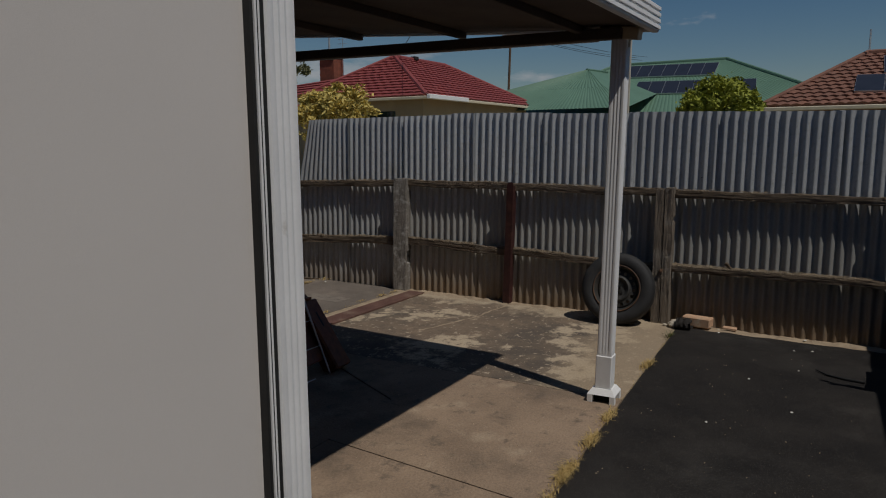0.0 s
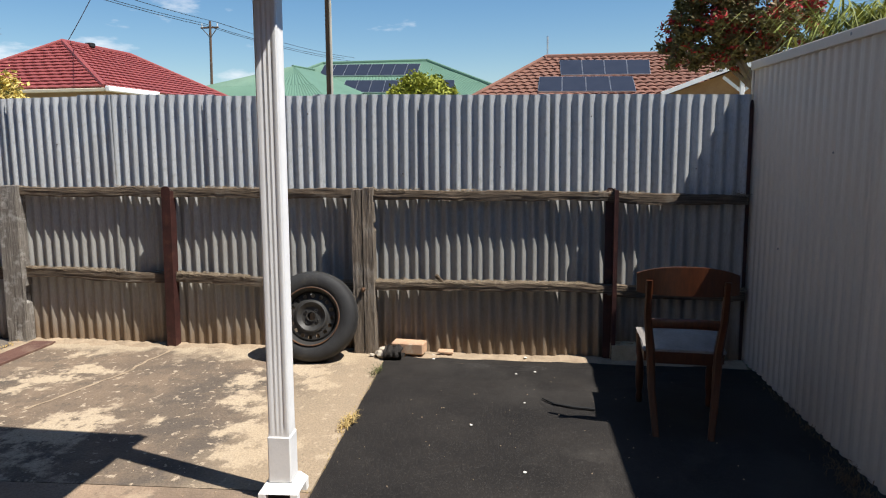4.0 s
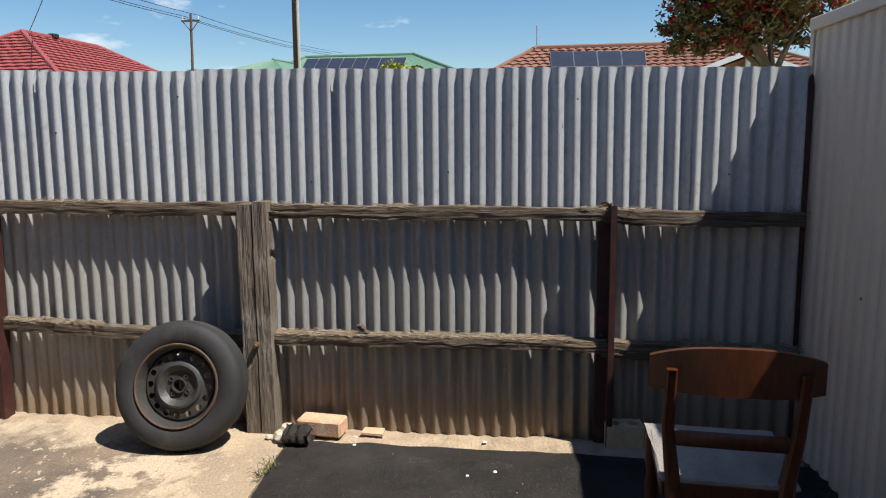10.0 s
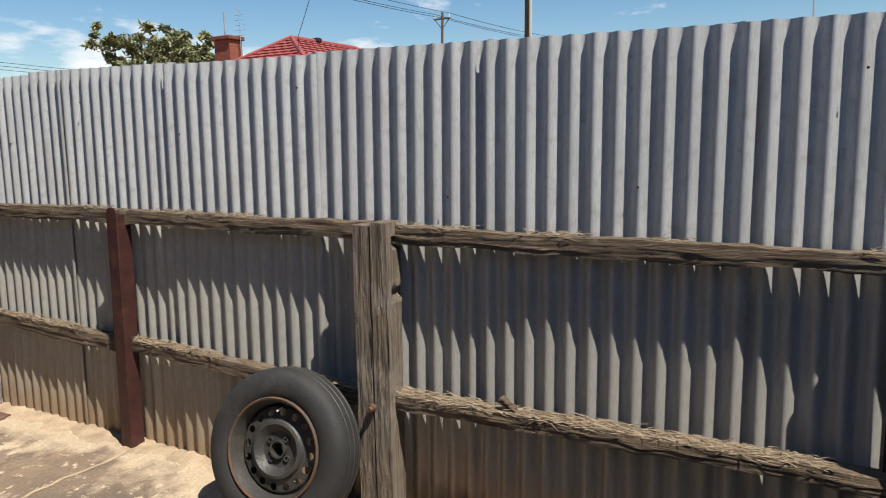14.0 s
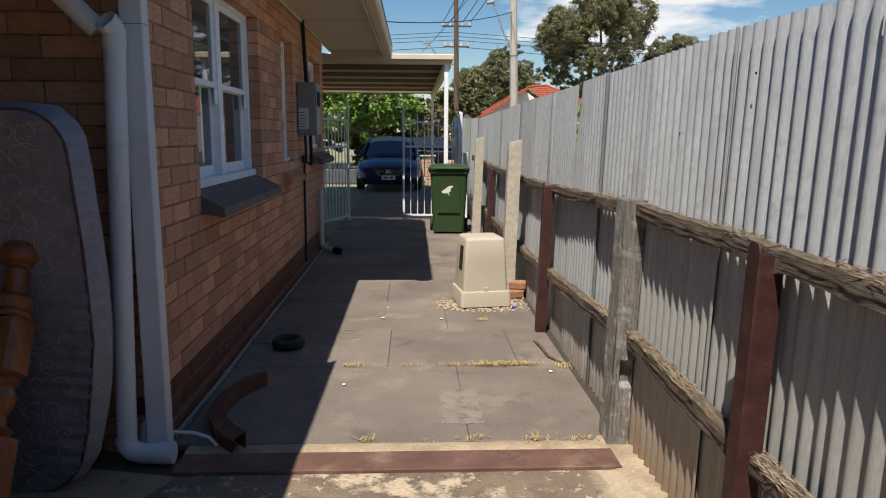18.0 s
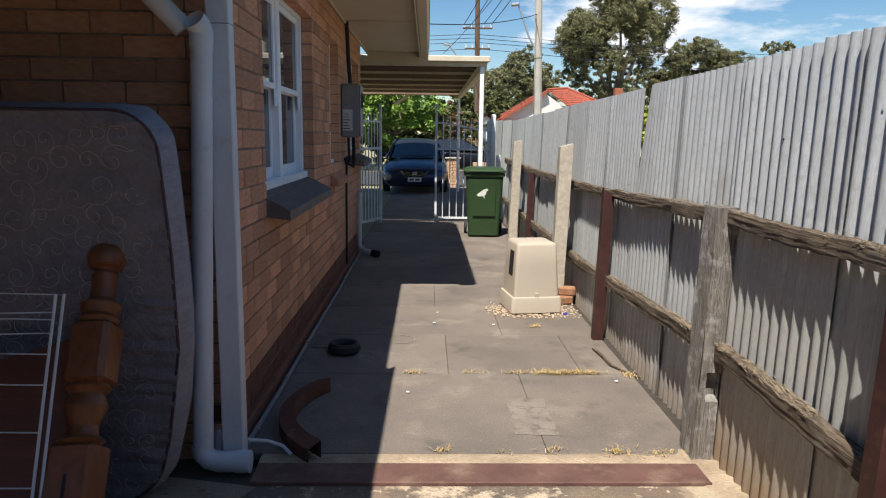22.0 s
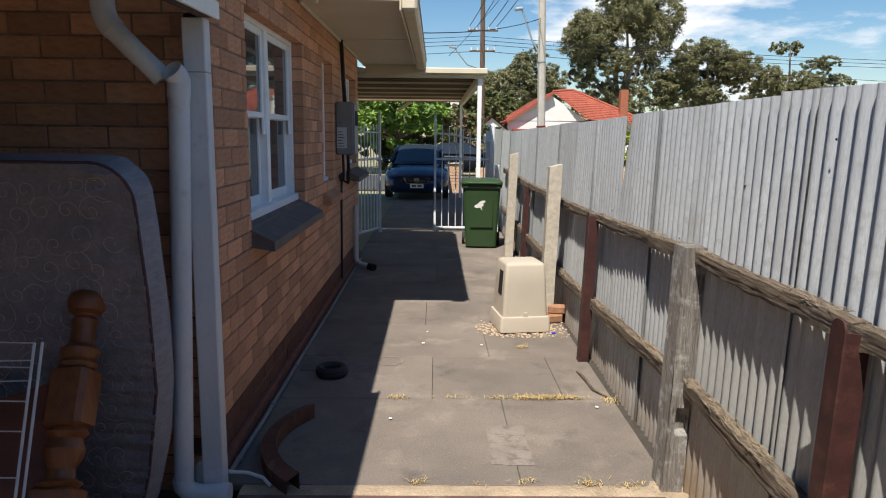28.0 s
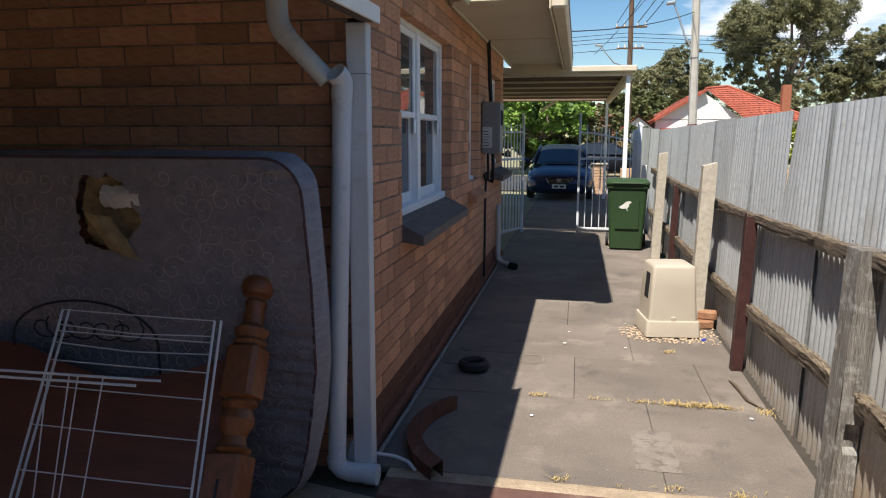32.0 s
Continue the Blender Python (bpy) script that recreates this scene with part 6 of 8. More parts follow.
def tub(z, hx, hy, r_=0.05, n=6):
    pts = []
    for cx, cy, s in ((hx - r_, hy - r_, 0), (-hx + r_, hy - r_, 90), (-hx + r_, -hy + r_, 180), (hx - r_, -hy + r_, 270)):
        for k in range(n + 1):
            a = math.radians(s + 90 * k / n)
            pts.append((cx + r_ * math.cos(a), cy + r_ * math.sin(a), z))
    return pts


def loft(rings):
    g = Geo()
    n = len(rings[0])
    vs = [p for r_ in rings for p in r_]
    fs = [(i * n + k, i * n + (k + 1) % n, (i + 1) * n + (k + 1) % n, (i + 1) * n + k) for i in range(len(rings) - 1) for k in range(n)]
    fs += [tuple(range(n))[::-1], tuple(range((len(rings) - 1) * n, len(rings) * n))]
    return g.add(vs, fs, PM)


part("base_tray", loft([tub(0, 0.228, 0.228, 0.03), tub(0.115, 0.222, 0.222, 0.03), tub(0.13, 0.217, 0.217, 0.03), tub(0.135, 0.205, 0.205, 0.03)]), pet_beige, pet, sharp=40)
part("hood", loft([tub(0.116, 0.203, 0.203, 0.03), tub(0.40, 0.187, 0.187, 0.03), tub(0.575, 0.176, 0.176, 0.03), tub(0.592, 0.168, 0.168, 0.03), tub(0.602, 0.15, 0.15, 0.03), tub(0.607, 0.09, 0.09, 0.03)]), pet_beige, pet, sharp=40)
# no hole in the hood: a black panel paints the doorway's shade
part("door_opening", Geo().box(-0.004, 0.004, -0.07, 0.06, 0, 0.22, 0.002, PM @ T(-0.1905, -0.03, 0.30, 0, 3.5, 0)), black_in, pet, "black panel standing in for the shaded doorway")
part("clip", Geo().box(0.196, 0.208, -0.02, 0.02, 0.10, 0.17, 0.003, PM), pet_beige, pet)
part("clip", Geo().box(-0.02, 0.02, -0.212, -0.20, 0.10, 0.17, 0.003, PM), pet_beige, pet)
pb = Geo()
for _ in range(900):
    x, y = rng.gauss(-0.53, 0.19), rng.gauss(5.56, 0.13)
    if not (-0.95 < x < -0.13 and 5.28 < y < 5.95):
        continue
    s = rng.uniform(0.006, 0.013)
    pb.lathe([(0, 0), (s, s * 0.3), (s * 0.8, s * 0.9), (0, s * 1.1)], 5, T(x, y, 0.001, 0, 0, rng.uniform(0, 70)))
tagged(new("pebble_patch", mesh_of("pebble_patch", pb, pebble, 20)), "patch of cream pebbles under the pet house", "pebbles", "", "stuff")
for (x, y, z, rz) in ((-0.22, 5.82, 0.0, 20), (-0.18, 5.86, 0.075, -12), (-0.3, 5.98, 0.0, 60)):
    k = thing("loose_brick", "broken orange brick piled at the concrete post", "brick", (x, y, z), "bricks at the post")
    part("brick", Geo().box(-0.08, 0.08, -0.055, 0.055, 0, 0.075, 0.012, T(x, y, z + 0.004, 0, 0, rz)), M("broken_red_brick", (0.38, 0.20, 0.11), (0.27, 0.135, 0.075), rough=0.95, scale=16, bump=0.5), k)
bc = thing("bottle_cap", "small bright blue plastic cap on the pebbles", "cap", (-0.28, 5.38, 0))
part("cap", Geo().lathe([(0.018, 0), (0.018, 0.012), (0.0, 0.014)], 14, Matrix.Translation((-0.28, 5.40, 0.008))), M("blue_plastic", (0.03, 0.05, 0.5), bump=0), bc)

# ---- wheelie bin ----
wb = thing("wheelie_bin", "dark green wheelie bin with white animal emblem", "bin", (-0.6, 10.3, 0))
PM = T(-0.605, 10.33, 0.03, 0, 0, -3)
part("tub", loft([tub(0, 0.235, 0.24, 0.05), tub(0.6, 0.27, 0.27, 0.05), tub(0.90, 0.285, 0.29, 0.05)]), bin_green, wb, sharp=40)
part("rim", loft([tub(0.90, 0.305, 0.31, 0.04), tub(0.955, 0.31, 0.315, 0.04)]), bin_green, wb, sharp=40)
part("lid", loft([tub(0.958, 0.315, 0.33, 0.04), tub(0.985, 0.315, 0.33, 0.04), tub(1.02, 0.27, 0.28, 0.05), tub(1.03, 0.2, 0.2, 0.05)]), bin_green, wb, sharp=40)
part("lid_grip", Geo().box(-0.22, 0.22, -0.345, -0.32, 0.965, 0.985, 0.006, PM), bin_green, wb)
for s in (-1, 1):
    w_ = part("wheel", Geo().lathe([(0.04, -0.022), (0.09, -0.022), (0.10, -0.012), (0.10, 0.012), (0.09, 0.022), (0.04, 0.022)], 24, PM @ T(s * 0.275, 0.20, 0.072, 0, 90, 0)), rubber, wb)
    part("hub", Geo().lathe([(0.0, -0.024), (0.04, -0.024), (0.04, 0.024), (0, 0.024)], 12, PM @ T(s * 0.275, 0.20, 0.072, 0, 90, 0)), black_metal, w_)
part("handle", Geo().tube([(-0.22, 0.36, 0.93), (0.22, 0.36, 0.93)], 0.016, 10, m=PM), bin_green, wb)
part("front_panel", Geo().grid(lambda u, v: (-0.17 + 0.34 * u, -0.262 - 0.0005 - 0.044 * (0.33 + 0.5 * v), 0.30 + 0.45 * v), 2, 2, PM), bin_green, wb)
em = [(-0.10, -0.02), (-0.03, 0.03), (0.0, 0.06), (0.06, 0.075), (0.085, 0.055), (0.045, 0.03), (0.05, -0.005), (0.02, -0.03), (0.03, -0.08), (0.0, -0.035), (-0.05, -0.045)]
part("emblem", Geo().prism(em, 0, 0.002, PM @ T(-0.02, -0.2965, 0.64, 92.7, 0, 0)), litter_white, wb, "white animal-shaped emblem")

# ---- gates ----
def gate(label, x0, x1, y, z_in, z_out, m, group="driveway gates"):
    """A gate leaf of upright bars under a curved top rail: x0 to x1 in its own frame."""
    gt = thing("driveway_gate", label, "gate", tuple(m @ Vector((x0, y, 0))), group)
    for x in (x0, x1):
        part("stile", Geo().box(x - 0.02, x + 0.02, y - 0.02, y + 0.02, 0.05 if x == x1 else 0.0, z_in if x == x0 else z_out, 0.004, m), gate_white, gt)
    for z in (0.085, 1.30):
        part("rail", Geo().box(x0, x1, y - 0.015, y + 0.015, z - 0.018, z + 0.018, 0.003, m), gate_white, gt)

    def zt(f_):
        return z_out + (z_in - 0.32 - z_out) * (0.5 + 0.5 * math.cos(math.pi * f_))
    part("curved_rail", Geo().tube([(x0 + (x1 - x0) * k / 12, y, zt(k / 12)) for k in range(13)], 0.015, 8, m=m), gate_white, gt)
    n = 8
    for k in range(1, n):
        x = x0 + (x1 - x0) * k / n
        part("bar", Geo().tube([(x, y, 0.09), (x, y, zt(k / n) + 0.10), (x, y, zt(k / n) + 0.14)], [0.009, 0.009, 0.003], 6, m=m), gate_white, gt)
    return gt


gate("white tubular steel driveway gate, half closed", 0, 0.98, 0, 2.07, 1.62, T(-1.33, 11.9, 0, 0, 0, 0))
gate("white tubular steel driveway gate, swung open along the house", 0, 0.98, 0, 2.07, 1.75, T(-2.30, 11.80, 0, 0, 0, 250))
gp = thing("gate_post", "white steel gate post at the fence end", "post", (-0.33, 11.95, 0))
part("post", Geo().box(-0.37, -0.29, 11.91, 11.99, 0, 1.87, 0.006), gate_white, gp)
part("cap", Geo().lathe([(0.046, 1.868), (0.046, 1.885), (0.034, 1.905), (0.0, 1.915)], 16, Matrix.Translation((-0.33, 11.95, 0))), gate_white, gp)
part("stop_plate", Geo().box(-0.44, -0.372, 11.94, 11.96, 0.1, 1.80, 0.004), gate_white, gp)
gp = thing("gate_post", "white painted timber post beside the gate", "post", (-0.25, 11.85, 0))
part("post", Geo().box(-0.28, -0.20, 11.82, 11.88, 0, 1.2, 0.006), white_paint, gp)

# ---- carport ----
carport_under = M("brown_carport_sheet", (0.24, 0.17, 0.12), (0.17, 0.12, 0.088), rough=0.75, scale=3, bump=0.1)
cp = thing("carport", "cream steel carport over the driveway", "carport", (-1.5, 13, 0))
part("front_beam", Geo().box(-4.3, -0.56, 10.75, 10.83, 2.60, 2.72, 0.006), cream_paint, cp)
part("front_gutter", Geo().box(-4.3, -0.52, 10.66, 10.75, 2.66, 2.75, 0.012), cream_paint, cp)
part("side_beam", Geo().box(-0.66, -0.56, 10.83, 18.9, 2.55, 2.70, 0.006), cream_paint, cp)
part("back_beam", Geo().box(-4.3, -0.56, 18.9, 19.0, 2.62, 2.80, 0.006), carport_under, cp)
for k in range(16):
    y0, y1 = 10.85 + 0.5 * k, 10.85 + 0.5 * (k + 1)
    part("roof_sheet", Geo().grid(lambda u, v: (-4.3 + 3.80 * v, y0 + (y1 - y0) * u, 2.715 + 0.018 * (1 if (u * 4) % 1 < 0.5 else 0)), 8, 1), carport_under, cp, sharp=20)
for y in (10.79, 18.95):
    part("post", Geo().box(-0.668, -0.602, y - 0.033, y + 0.033, 0, 2.60, 0.005), white_paint, cp)
for k in range(15):
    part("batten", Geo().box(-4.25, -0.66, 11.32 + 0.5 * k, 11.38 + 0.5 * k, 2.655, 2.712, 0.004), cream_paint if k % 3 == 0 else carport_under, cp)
part("strut", Geo().tube([(-2.4, 18.9, 2.35), (-2.0, 18.9, 2.62)], 0.04, 8), cream_paint, cp)

# ---- neighbouring houses ----
def roof_face(a, b, c, d, rows, lift=0.03, pitch=0.0, wave=0.0):
    """A pitched face in stepped courses: a-b along the eave, d-c along the top; pitch and wave: its rolled tiles."""
    a, b, c, d = Vector(a), Vector(b), Vector(c), Vector(d)
    g = Geo()
    nrm = (b - a).cross(d - a).normalized()
    if nrm.z < 0:
        nrm = -nrm
    for r_ in range(rows):
        p, q = a.lerp(d, r_ / rows), b.lerp(c, r_ / rows)
        p2, q2 = a.lerp(d, (r_ + 1) / rows), b.lerp(c, (r_ + 1) / rows)
        n = max(1, int((q - p).length / pitch)) * 4 if pitch else 1
        vs = []
        for k in range(n + 1):
            f_ = k / n
            h = wave * (0.0, 0.7, 1.0, 0.7)[k % 4] if pitch else 0.0
            vs += [p.lerp(q, f_), p.lerp(q, f_) + nrm * (lift + h), p2.lerp(q2, f_) + nrm * h]
        g.add(vs, [t for k in range(n) for t in ((3 * k, 3 * k + 3, 3 * k + 4, 3 * k + 1), (3 * k + 1, 3 * k + 4, 3 * k + 5, 3 * k + 2))])
        if r_ + 1 < rows:           # the course above laps over this one
            e = len(g.v)
            g.f.append((e - 3 * (n + 1) + 2, e - 3 * (n + 1) + 5, e + 1))
    return g


def hip_house(name, label, wall_mat, roof_mat, x0, x1, y0, y1, ze, zr, rx0, rx1, ry0, ry1, rows, over=0.4, lift=0.03, pitch=0.0, wave=0.0):
    h = thing(name, label, "house", ((x0 + x1) / 2, (y0 + y1) / 2, 0), "neighbouring houses")
    part("wall", Geo().box(x0 + over, x1 - over, y0 + over, y1 - over, -0.05, ze - 0.02, 0.01), wall_mat, h)
    A, B, C, D = (x0, y0, ze), (x1, y0, ze), (x1, y1, ze), (x0, y1, ze)
    R0, R1 = (rx0, ry0, zr), (rx1, ry1, zr)
    if abs(rx1 - rx0) > abs(ry1 - ry0):
        faces = ((D, A, R0, R0), (A, B, R1, R0), (B, C, R1, R1), (C, D, R0, R1))
        hips = ((A, R0), (D, R0), (B, R1), (C, R1), (R0, R1))
    else:
        faces = ((D, A, R0, R1), (A, B, R0, R0), (B, C, R1, R0), (C, D, R1, R1))
        hips = ((A, R0), (B, R0), (C, R1), (D, R1), (R0, R1))
    for k, q in enumerate(faces):
        part("roof", roof_face(*q, rows, lift, pitch, wave), roof_mat, h, sharp=25)
    for p, q in hips:
        part("ridge_cap", Geo().tube([Vector(p) + Vector((0, 0, 0.03)), Vector(q) + Vector((0, 0, 0.04))], 0.09, 7), roof_mat, h)
    part("gutter", Geo().box(x0 - 0.08, x0, y0 - 0.08, y1 + 0.08, ze - 0.14, ze - 0.02, 0.02).box(x0, x1, y0 - 0.08, y0, ze - 0.14, ze - 0.02, 0.02), cream_paint, h)
    return h


h1 = hip_house("brick_house", "house with a dark red stepped tile roof", render_tan, red_tile, 17, 27.6, 13.44, 20.7, 3.45, 5.44, 20.05, 24.4, 17.07, 17.07, 15, lift=0.05, pitch=0.42, wave=0.02)
part("window", Geo().box(17.37, 17.41, 15.2, 16.6, 1.6, 2.9, 0.01), glass_dark, h1)
part("barge_board", Geo().box(16.9, 20.0, 13.20, 13.36, -0.09, 0.09, 0.02, T(0, 0, 3.40)), white_paint, h1)
part("chimney", Geo().box(21.7, 22.5, 22.0, 22.95, 3.0, 6.0, 0.02), M("red_chimney_brick", (0.27, 0.085, 0.05), (0.17, 0.055, 0.035), rough=0.9, scale=6, bump=0.3), h1, "red brick chimney")
part("chimney_cap", Geo().box(21.6, 22.6, 21.9, 23.05, 6.0, 6.18, 0.03), brick_dark, h1)
part("rear_wing", roof_face((18.5, 20.6, 3.3), (18.5, 27, 3.3), (22, 25, 4.7), (21, 19.5, 4.9), 9, 0.05), red_tile, h1)
part("rear_wing_wall", Geo().box(18.9, 24, 20.3, 27, 0, 3.3, 0.01), render_tan, h1)
part("roof_vent", Geo().box(21.5, 21.8, 16.9, 17.2, 5.45, 5.62, 0.03), black_metal, h1)
an = thing("tv_antenna", "thin television antenna above the red roof", "antenna", (22.3, 22.2, 5.5))
part("mast", Geo().tube([(22.2, 21.8, 4.6), (22.2, 21.8, 7.4)], 0.02, 6), alu, an)
for k in range(5):
    part("element", Geo().tube([(22.2, 21.45 + 0.02 * k, 6.2 + 0.22 * k), (22.2, 22.15 - 0.02 * k, 6.2 + 0.22 * k)], 0.01, 5), alu, an)
fl_ = thing("flue_pipe", "thin metal flue pipe by the chimney", "flue", (22.1, 22.4, 6.1))
part("pipe", Geo().tube([(22.1, 22.6, 6.15), (22.1, 22.6, 7.3)], 0.05, 8), alu, fl_)

h2 = hip_house("green_roof_house", "house with a green corrugated roof and solar panels", render_white, green_tin, 29, 41.5, -1.5, 17.0, 3.0, 6.1, 35.4, 35.4, 5.6, 11.8, 2, lift=0.0, pitch=0.2, wave=0.02)
part("front_hip", roof_face((26.0, 20, 3.2), (26.0, 8.2, 3.2), (31, 11.9, 5.5), (31, 12.1, 5.5), 2, 0.0, 0.2, 0.02), green_tin, h2)
part("front_hip_side", Geo().add([(26, 8.2, 3.2), (34, 8.2, 4.6), (34, 11.95, 5.6), (31, 11.95, 5.5)], [(0, 1, 2, 3)]), green_tin, h2)
part("front_hip_ridge", Geo().tube([(31, 12.0, 5.53), (34.5, 12.0, 5.68)], 0.07, 6), green_tin, h2)


def panels(parent, corners, n):
    """n framed panels in a row: top left, top right, bottom right, bottom left."""
    tl, tr_, br, bl_ = [Vector(c) for c in corners]
    for k in range(n):
        a, b2 = (k + 0.008) / n, (k + 0.992) / n
        q = [tl.lerp(tr_, a), tl.lerp(tr_, b2), bl_.lerp(br, b2), bl_.lerp(br, a)]
        nrm = (q[1] - q[0]).cross(q[3] - q[0]).normalized()
        if nrm.z < 0:
            nrm = -nrm
        up = nrm * 0.09
        lo = nrm * 0.03
        sp = part("solar_panel", Geo().add([p + lo for p in q] + [p + up for p in q], [(3, 2, 1, 0), (4, 5, 6, 7), (0, 1, 5, 4), (1, 2, 6, 5), (2, 3, 7, 6), (3, 0, 4, 7)]), alu, parent, "aluminium-framed solar panel")
        c = (q[0] + q[1] + q[2] + q[3]) / 4
        r_ = [c + (p - c) * 0.975 + nrm * 0.093 for p in q]
        part("cell_face", Geo().add(r_, [(0, 1, 2, 3)]), solar, sp)


panels(h2, ((35.05, 11.55, 5.93), (34.8, 5.85, 5.81), (33.2, 5.8, 5.04), (33.45, 11.4, 5.16)), 8)
panels(h2, ((32.6, 9.6, 4.8), (32.3, 3.6, 4.65), (30.9, 3.4, 3.92), (31.2, 9.5, 4.07)), 8)
h3 = hip_house("brown_roof_house", "brick house with brown tile roof and solar panels", tan_brick, brown_tile, 16.5, 23.5, -11.0, 1.39, 2.6, 4.28, 19.8, 19.8, -7.5, -1.2, 14, lift=0.04, pitch=0.27, wave=0.04)
panels(h3, ((19.42, -1.65, 4.09), (19.25, -4.55, 4.0), (18.18, -4.46, 3.455), (18.26, -1.68, 3.496)), 4)
panels(h3, ((18.18, -1.0, 3.455), (18.03, -3.9, 3.38), (17.0, -3.9, 2.855), (17.13, -0.97, 2.92)), 4)
part("gable_wall", Geo().add([(13.5, -4.3, 0), (13.5, -7.6, 0), (13.5, -7.6, 2.62), (13.5, -5.95, 3.2), (13.5, -4.3, 2.62), (16.6, -4.3, 0), (16.6, -7.6, 0), (16.6, -7.6, 2.62), (16.6, -5.95, 3.2), (16.6, -4.3, 2.62)],
     [(0, 1, 2, 3, 4), (9, 8, 7, 6, 5), (0, 4, 9, 5), (1, 6, 7, 2)]), tan_brick, h3)
part("gable_roof", roof_face((13.2, -4.05, 2.6), (17.5, -4.05, 2.6), (17.5, -5.95, 3.3), (13.2, -5.95, 3.3), 5, 0.04), brown_tile, h3, sharp=10)
part("gable_roof", roof_face((13.2, -7.85, 2.6), (17.5, -7.85, 2.6), (17.5, -5.95, 3.3), (13.2, -5.95, 3.3), 5, 0.04), brown_tile, h3, sharp=10)
for ya, yb in ((-4.05, -5.95), (-7.85, -5.95)):
    part("barge_board", Geo().tube([(13.2, ya, 2.6), (13.2, yb, 3.3)], 0.075, 4), white_paint, h3)
part("truss_post", Geo().box(13.22, 13.32, -6.0, -5.9, 2.4, 3.25, 0.01), white_paint, h3)
part("truss_brace", Geo().tube([(13.27, -5.5, 2.98), (13.27, -5.95, 2.62)], 0.05, 4), white_paint, h3)
part("truss_brace", Geo().tube([(13.27, -6.4, 2.98), (13.27, -5.95, 2.62)], 0.05, 4), white_paint, h3)
part("truss_tie", Geo().box(13.22, 13.32, -7.7, -4.2, 2.36, 2.46, 0.01), white_paint, h3)
part("flue", Geo().tube([(19.6, -1.25, 4.4), (19.6, -1.25, 5.0)], 0.03, 6), alu, h3)


# ---- trees ----
def tree(name, label, base, trunk, blobs, leaves, size, leaf_mat, flower=None, squash=1.0, limbs=True, droop=0.0, category="tree", seed=1):
    """blobs: centre and radii of the crown's clumps. Leaves lie in shells round many small clumps within them."""
    r_ = random.Random(seed)
    t_ = thing(name, label, category, base)
    b0 = Vector(base)
    tr_ = Geo()
    if trunk:
        top = b0 + Vector(trunk[0])
        tr_.tube([b0 - Vector((0, 0, 0.2)), b0.lerp(top, 0.5) + Vector((trunk[1] * 0.4, trunk[1] * 0.3, 0)), top], [trunk[1], trunk[1] * 0.8, trunk[1] * 0.62], 9)
        if limbs:
            for c, rad_ in blobs:
                c = Vector(c)
                mid = top.lerp(c, 0.5) + Vector((r_.uniform(-0.2, 0.2), r_.uniform(-0.2, 0.2), -0.1)) * rad_[0]
                tr_.tube([top - Vector((0, 0, 0.1)), mid, c + Vector((0, 0, rad_[2] * 0.3))], [trunk[1] * 0.5, trunk[1] * 0.33, trunk[1] * 0.1], 6)
        part("trunk", tr_, gum_bark if leaf_mat is leaf_gum else bark, t_)
    if leaf_mat is leaf_gum:        # broken up into open clusters
        blobs = [(tuple(c[k] + rr[k] * r_.uniform(-0.72, 0.72) for k in range(3)), tuple(v * q for v in rr)) for c, rr in blobs for q in (0.66, 0.58, 0.5, 0.45)] + [(c, tuple(v * 0.74 for v in rr)) for c, rr in blobs]
    vol = [rr[0] * rr[1] * rr[2] for _, rr in blobs]
    vs, fs, vf, ff = [], [], [], []
    lw = 0.3 if leaf_mat is leaf_gum else 0.42
    for (c, rr), v_ in zip(blobs, vol):
        n = int(leaves * v_ / sum(vol))
        nc = max(6, n // 90)
        clumps = []
        for _ in range(nc):
            d = Vector((r_.gauss(0, 1), r_.gauss(0, 1), r_.gauss(0.15, 1))).normalized()
            f_ = r_.uniform(0.45, 1.0) ** 0.6
            clumps.append((Vector((c[0] + d.x * rr[0] * f_, c[1] + d.y * rr[1] * f_, c[2] + d.z * rr[2] * f_)), min(rr) * r_.uniform(0.10, 0.26)))
        bloom = [flower and r_.random() < flower[1] * 2.2 for _ in clumps]
        for i in range(n):
            cc, cr = clumps[i % nc]
            d = Vector((r_.gauss(0, 1), r_.gauss(0, 1), r_.gauss(0, 0.8) * squash))
            p = cc + d * cr * 0.55
            a = Vector((r_.gauss(0, 1), r_.gauss(0, 1), r_.gauss(-droop, 0.7))).normalized()
            b2 = a.orthogonal().normalized()
            b2.rotate(Matrix.Rotation(r_.uniform(0, 6.28), 3, a))
            s = size * r_.uniform(0.6, 1.4)
            tv, tf = (vf, ff) if bloom[i % nc] and d.z > -0.3 and r_.random() < 0.75 else (vs, fs)
            k = len(tv)
            tv += [tuple(p - a * s), tuple(p + b2 * s * lw), tuple(p + a * s), tuple(p - b2 * s * lw)]
            tf.append((k, k + 1, k + 2, k + 3))
    part("crown", Geo().add(vs, fs), leaf_mat, t_, sharp=180)
    if vf:
        part("blossom", Geo().add(vf, ff), flower[0], t_, sharp=180)
    return t_


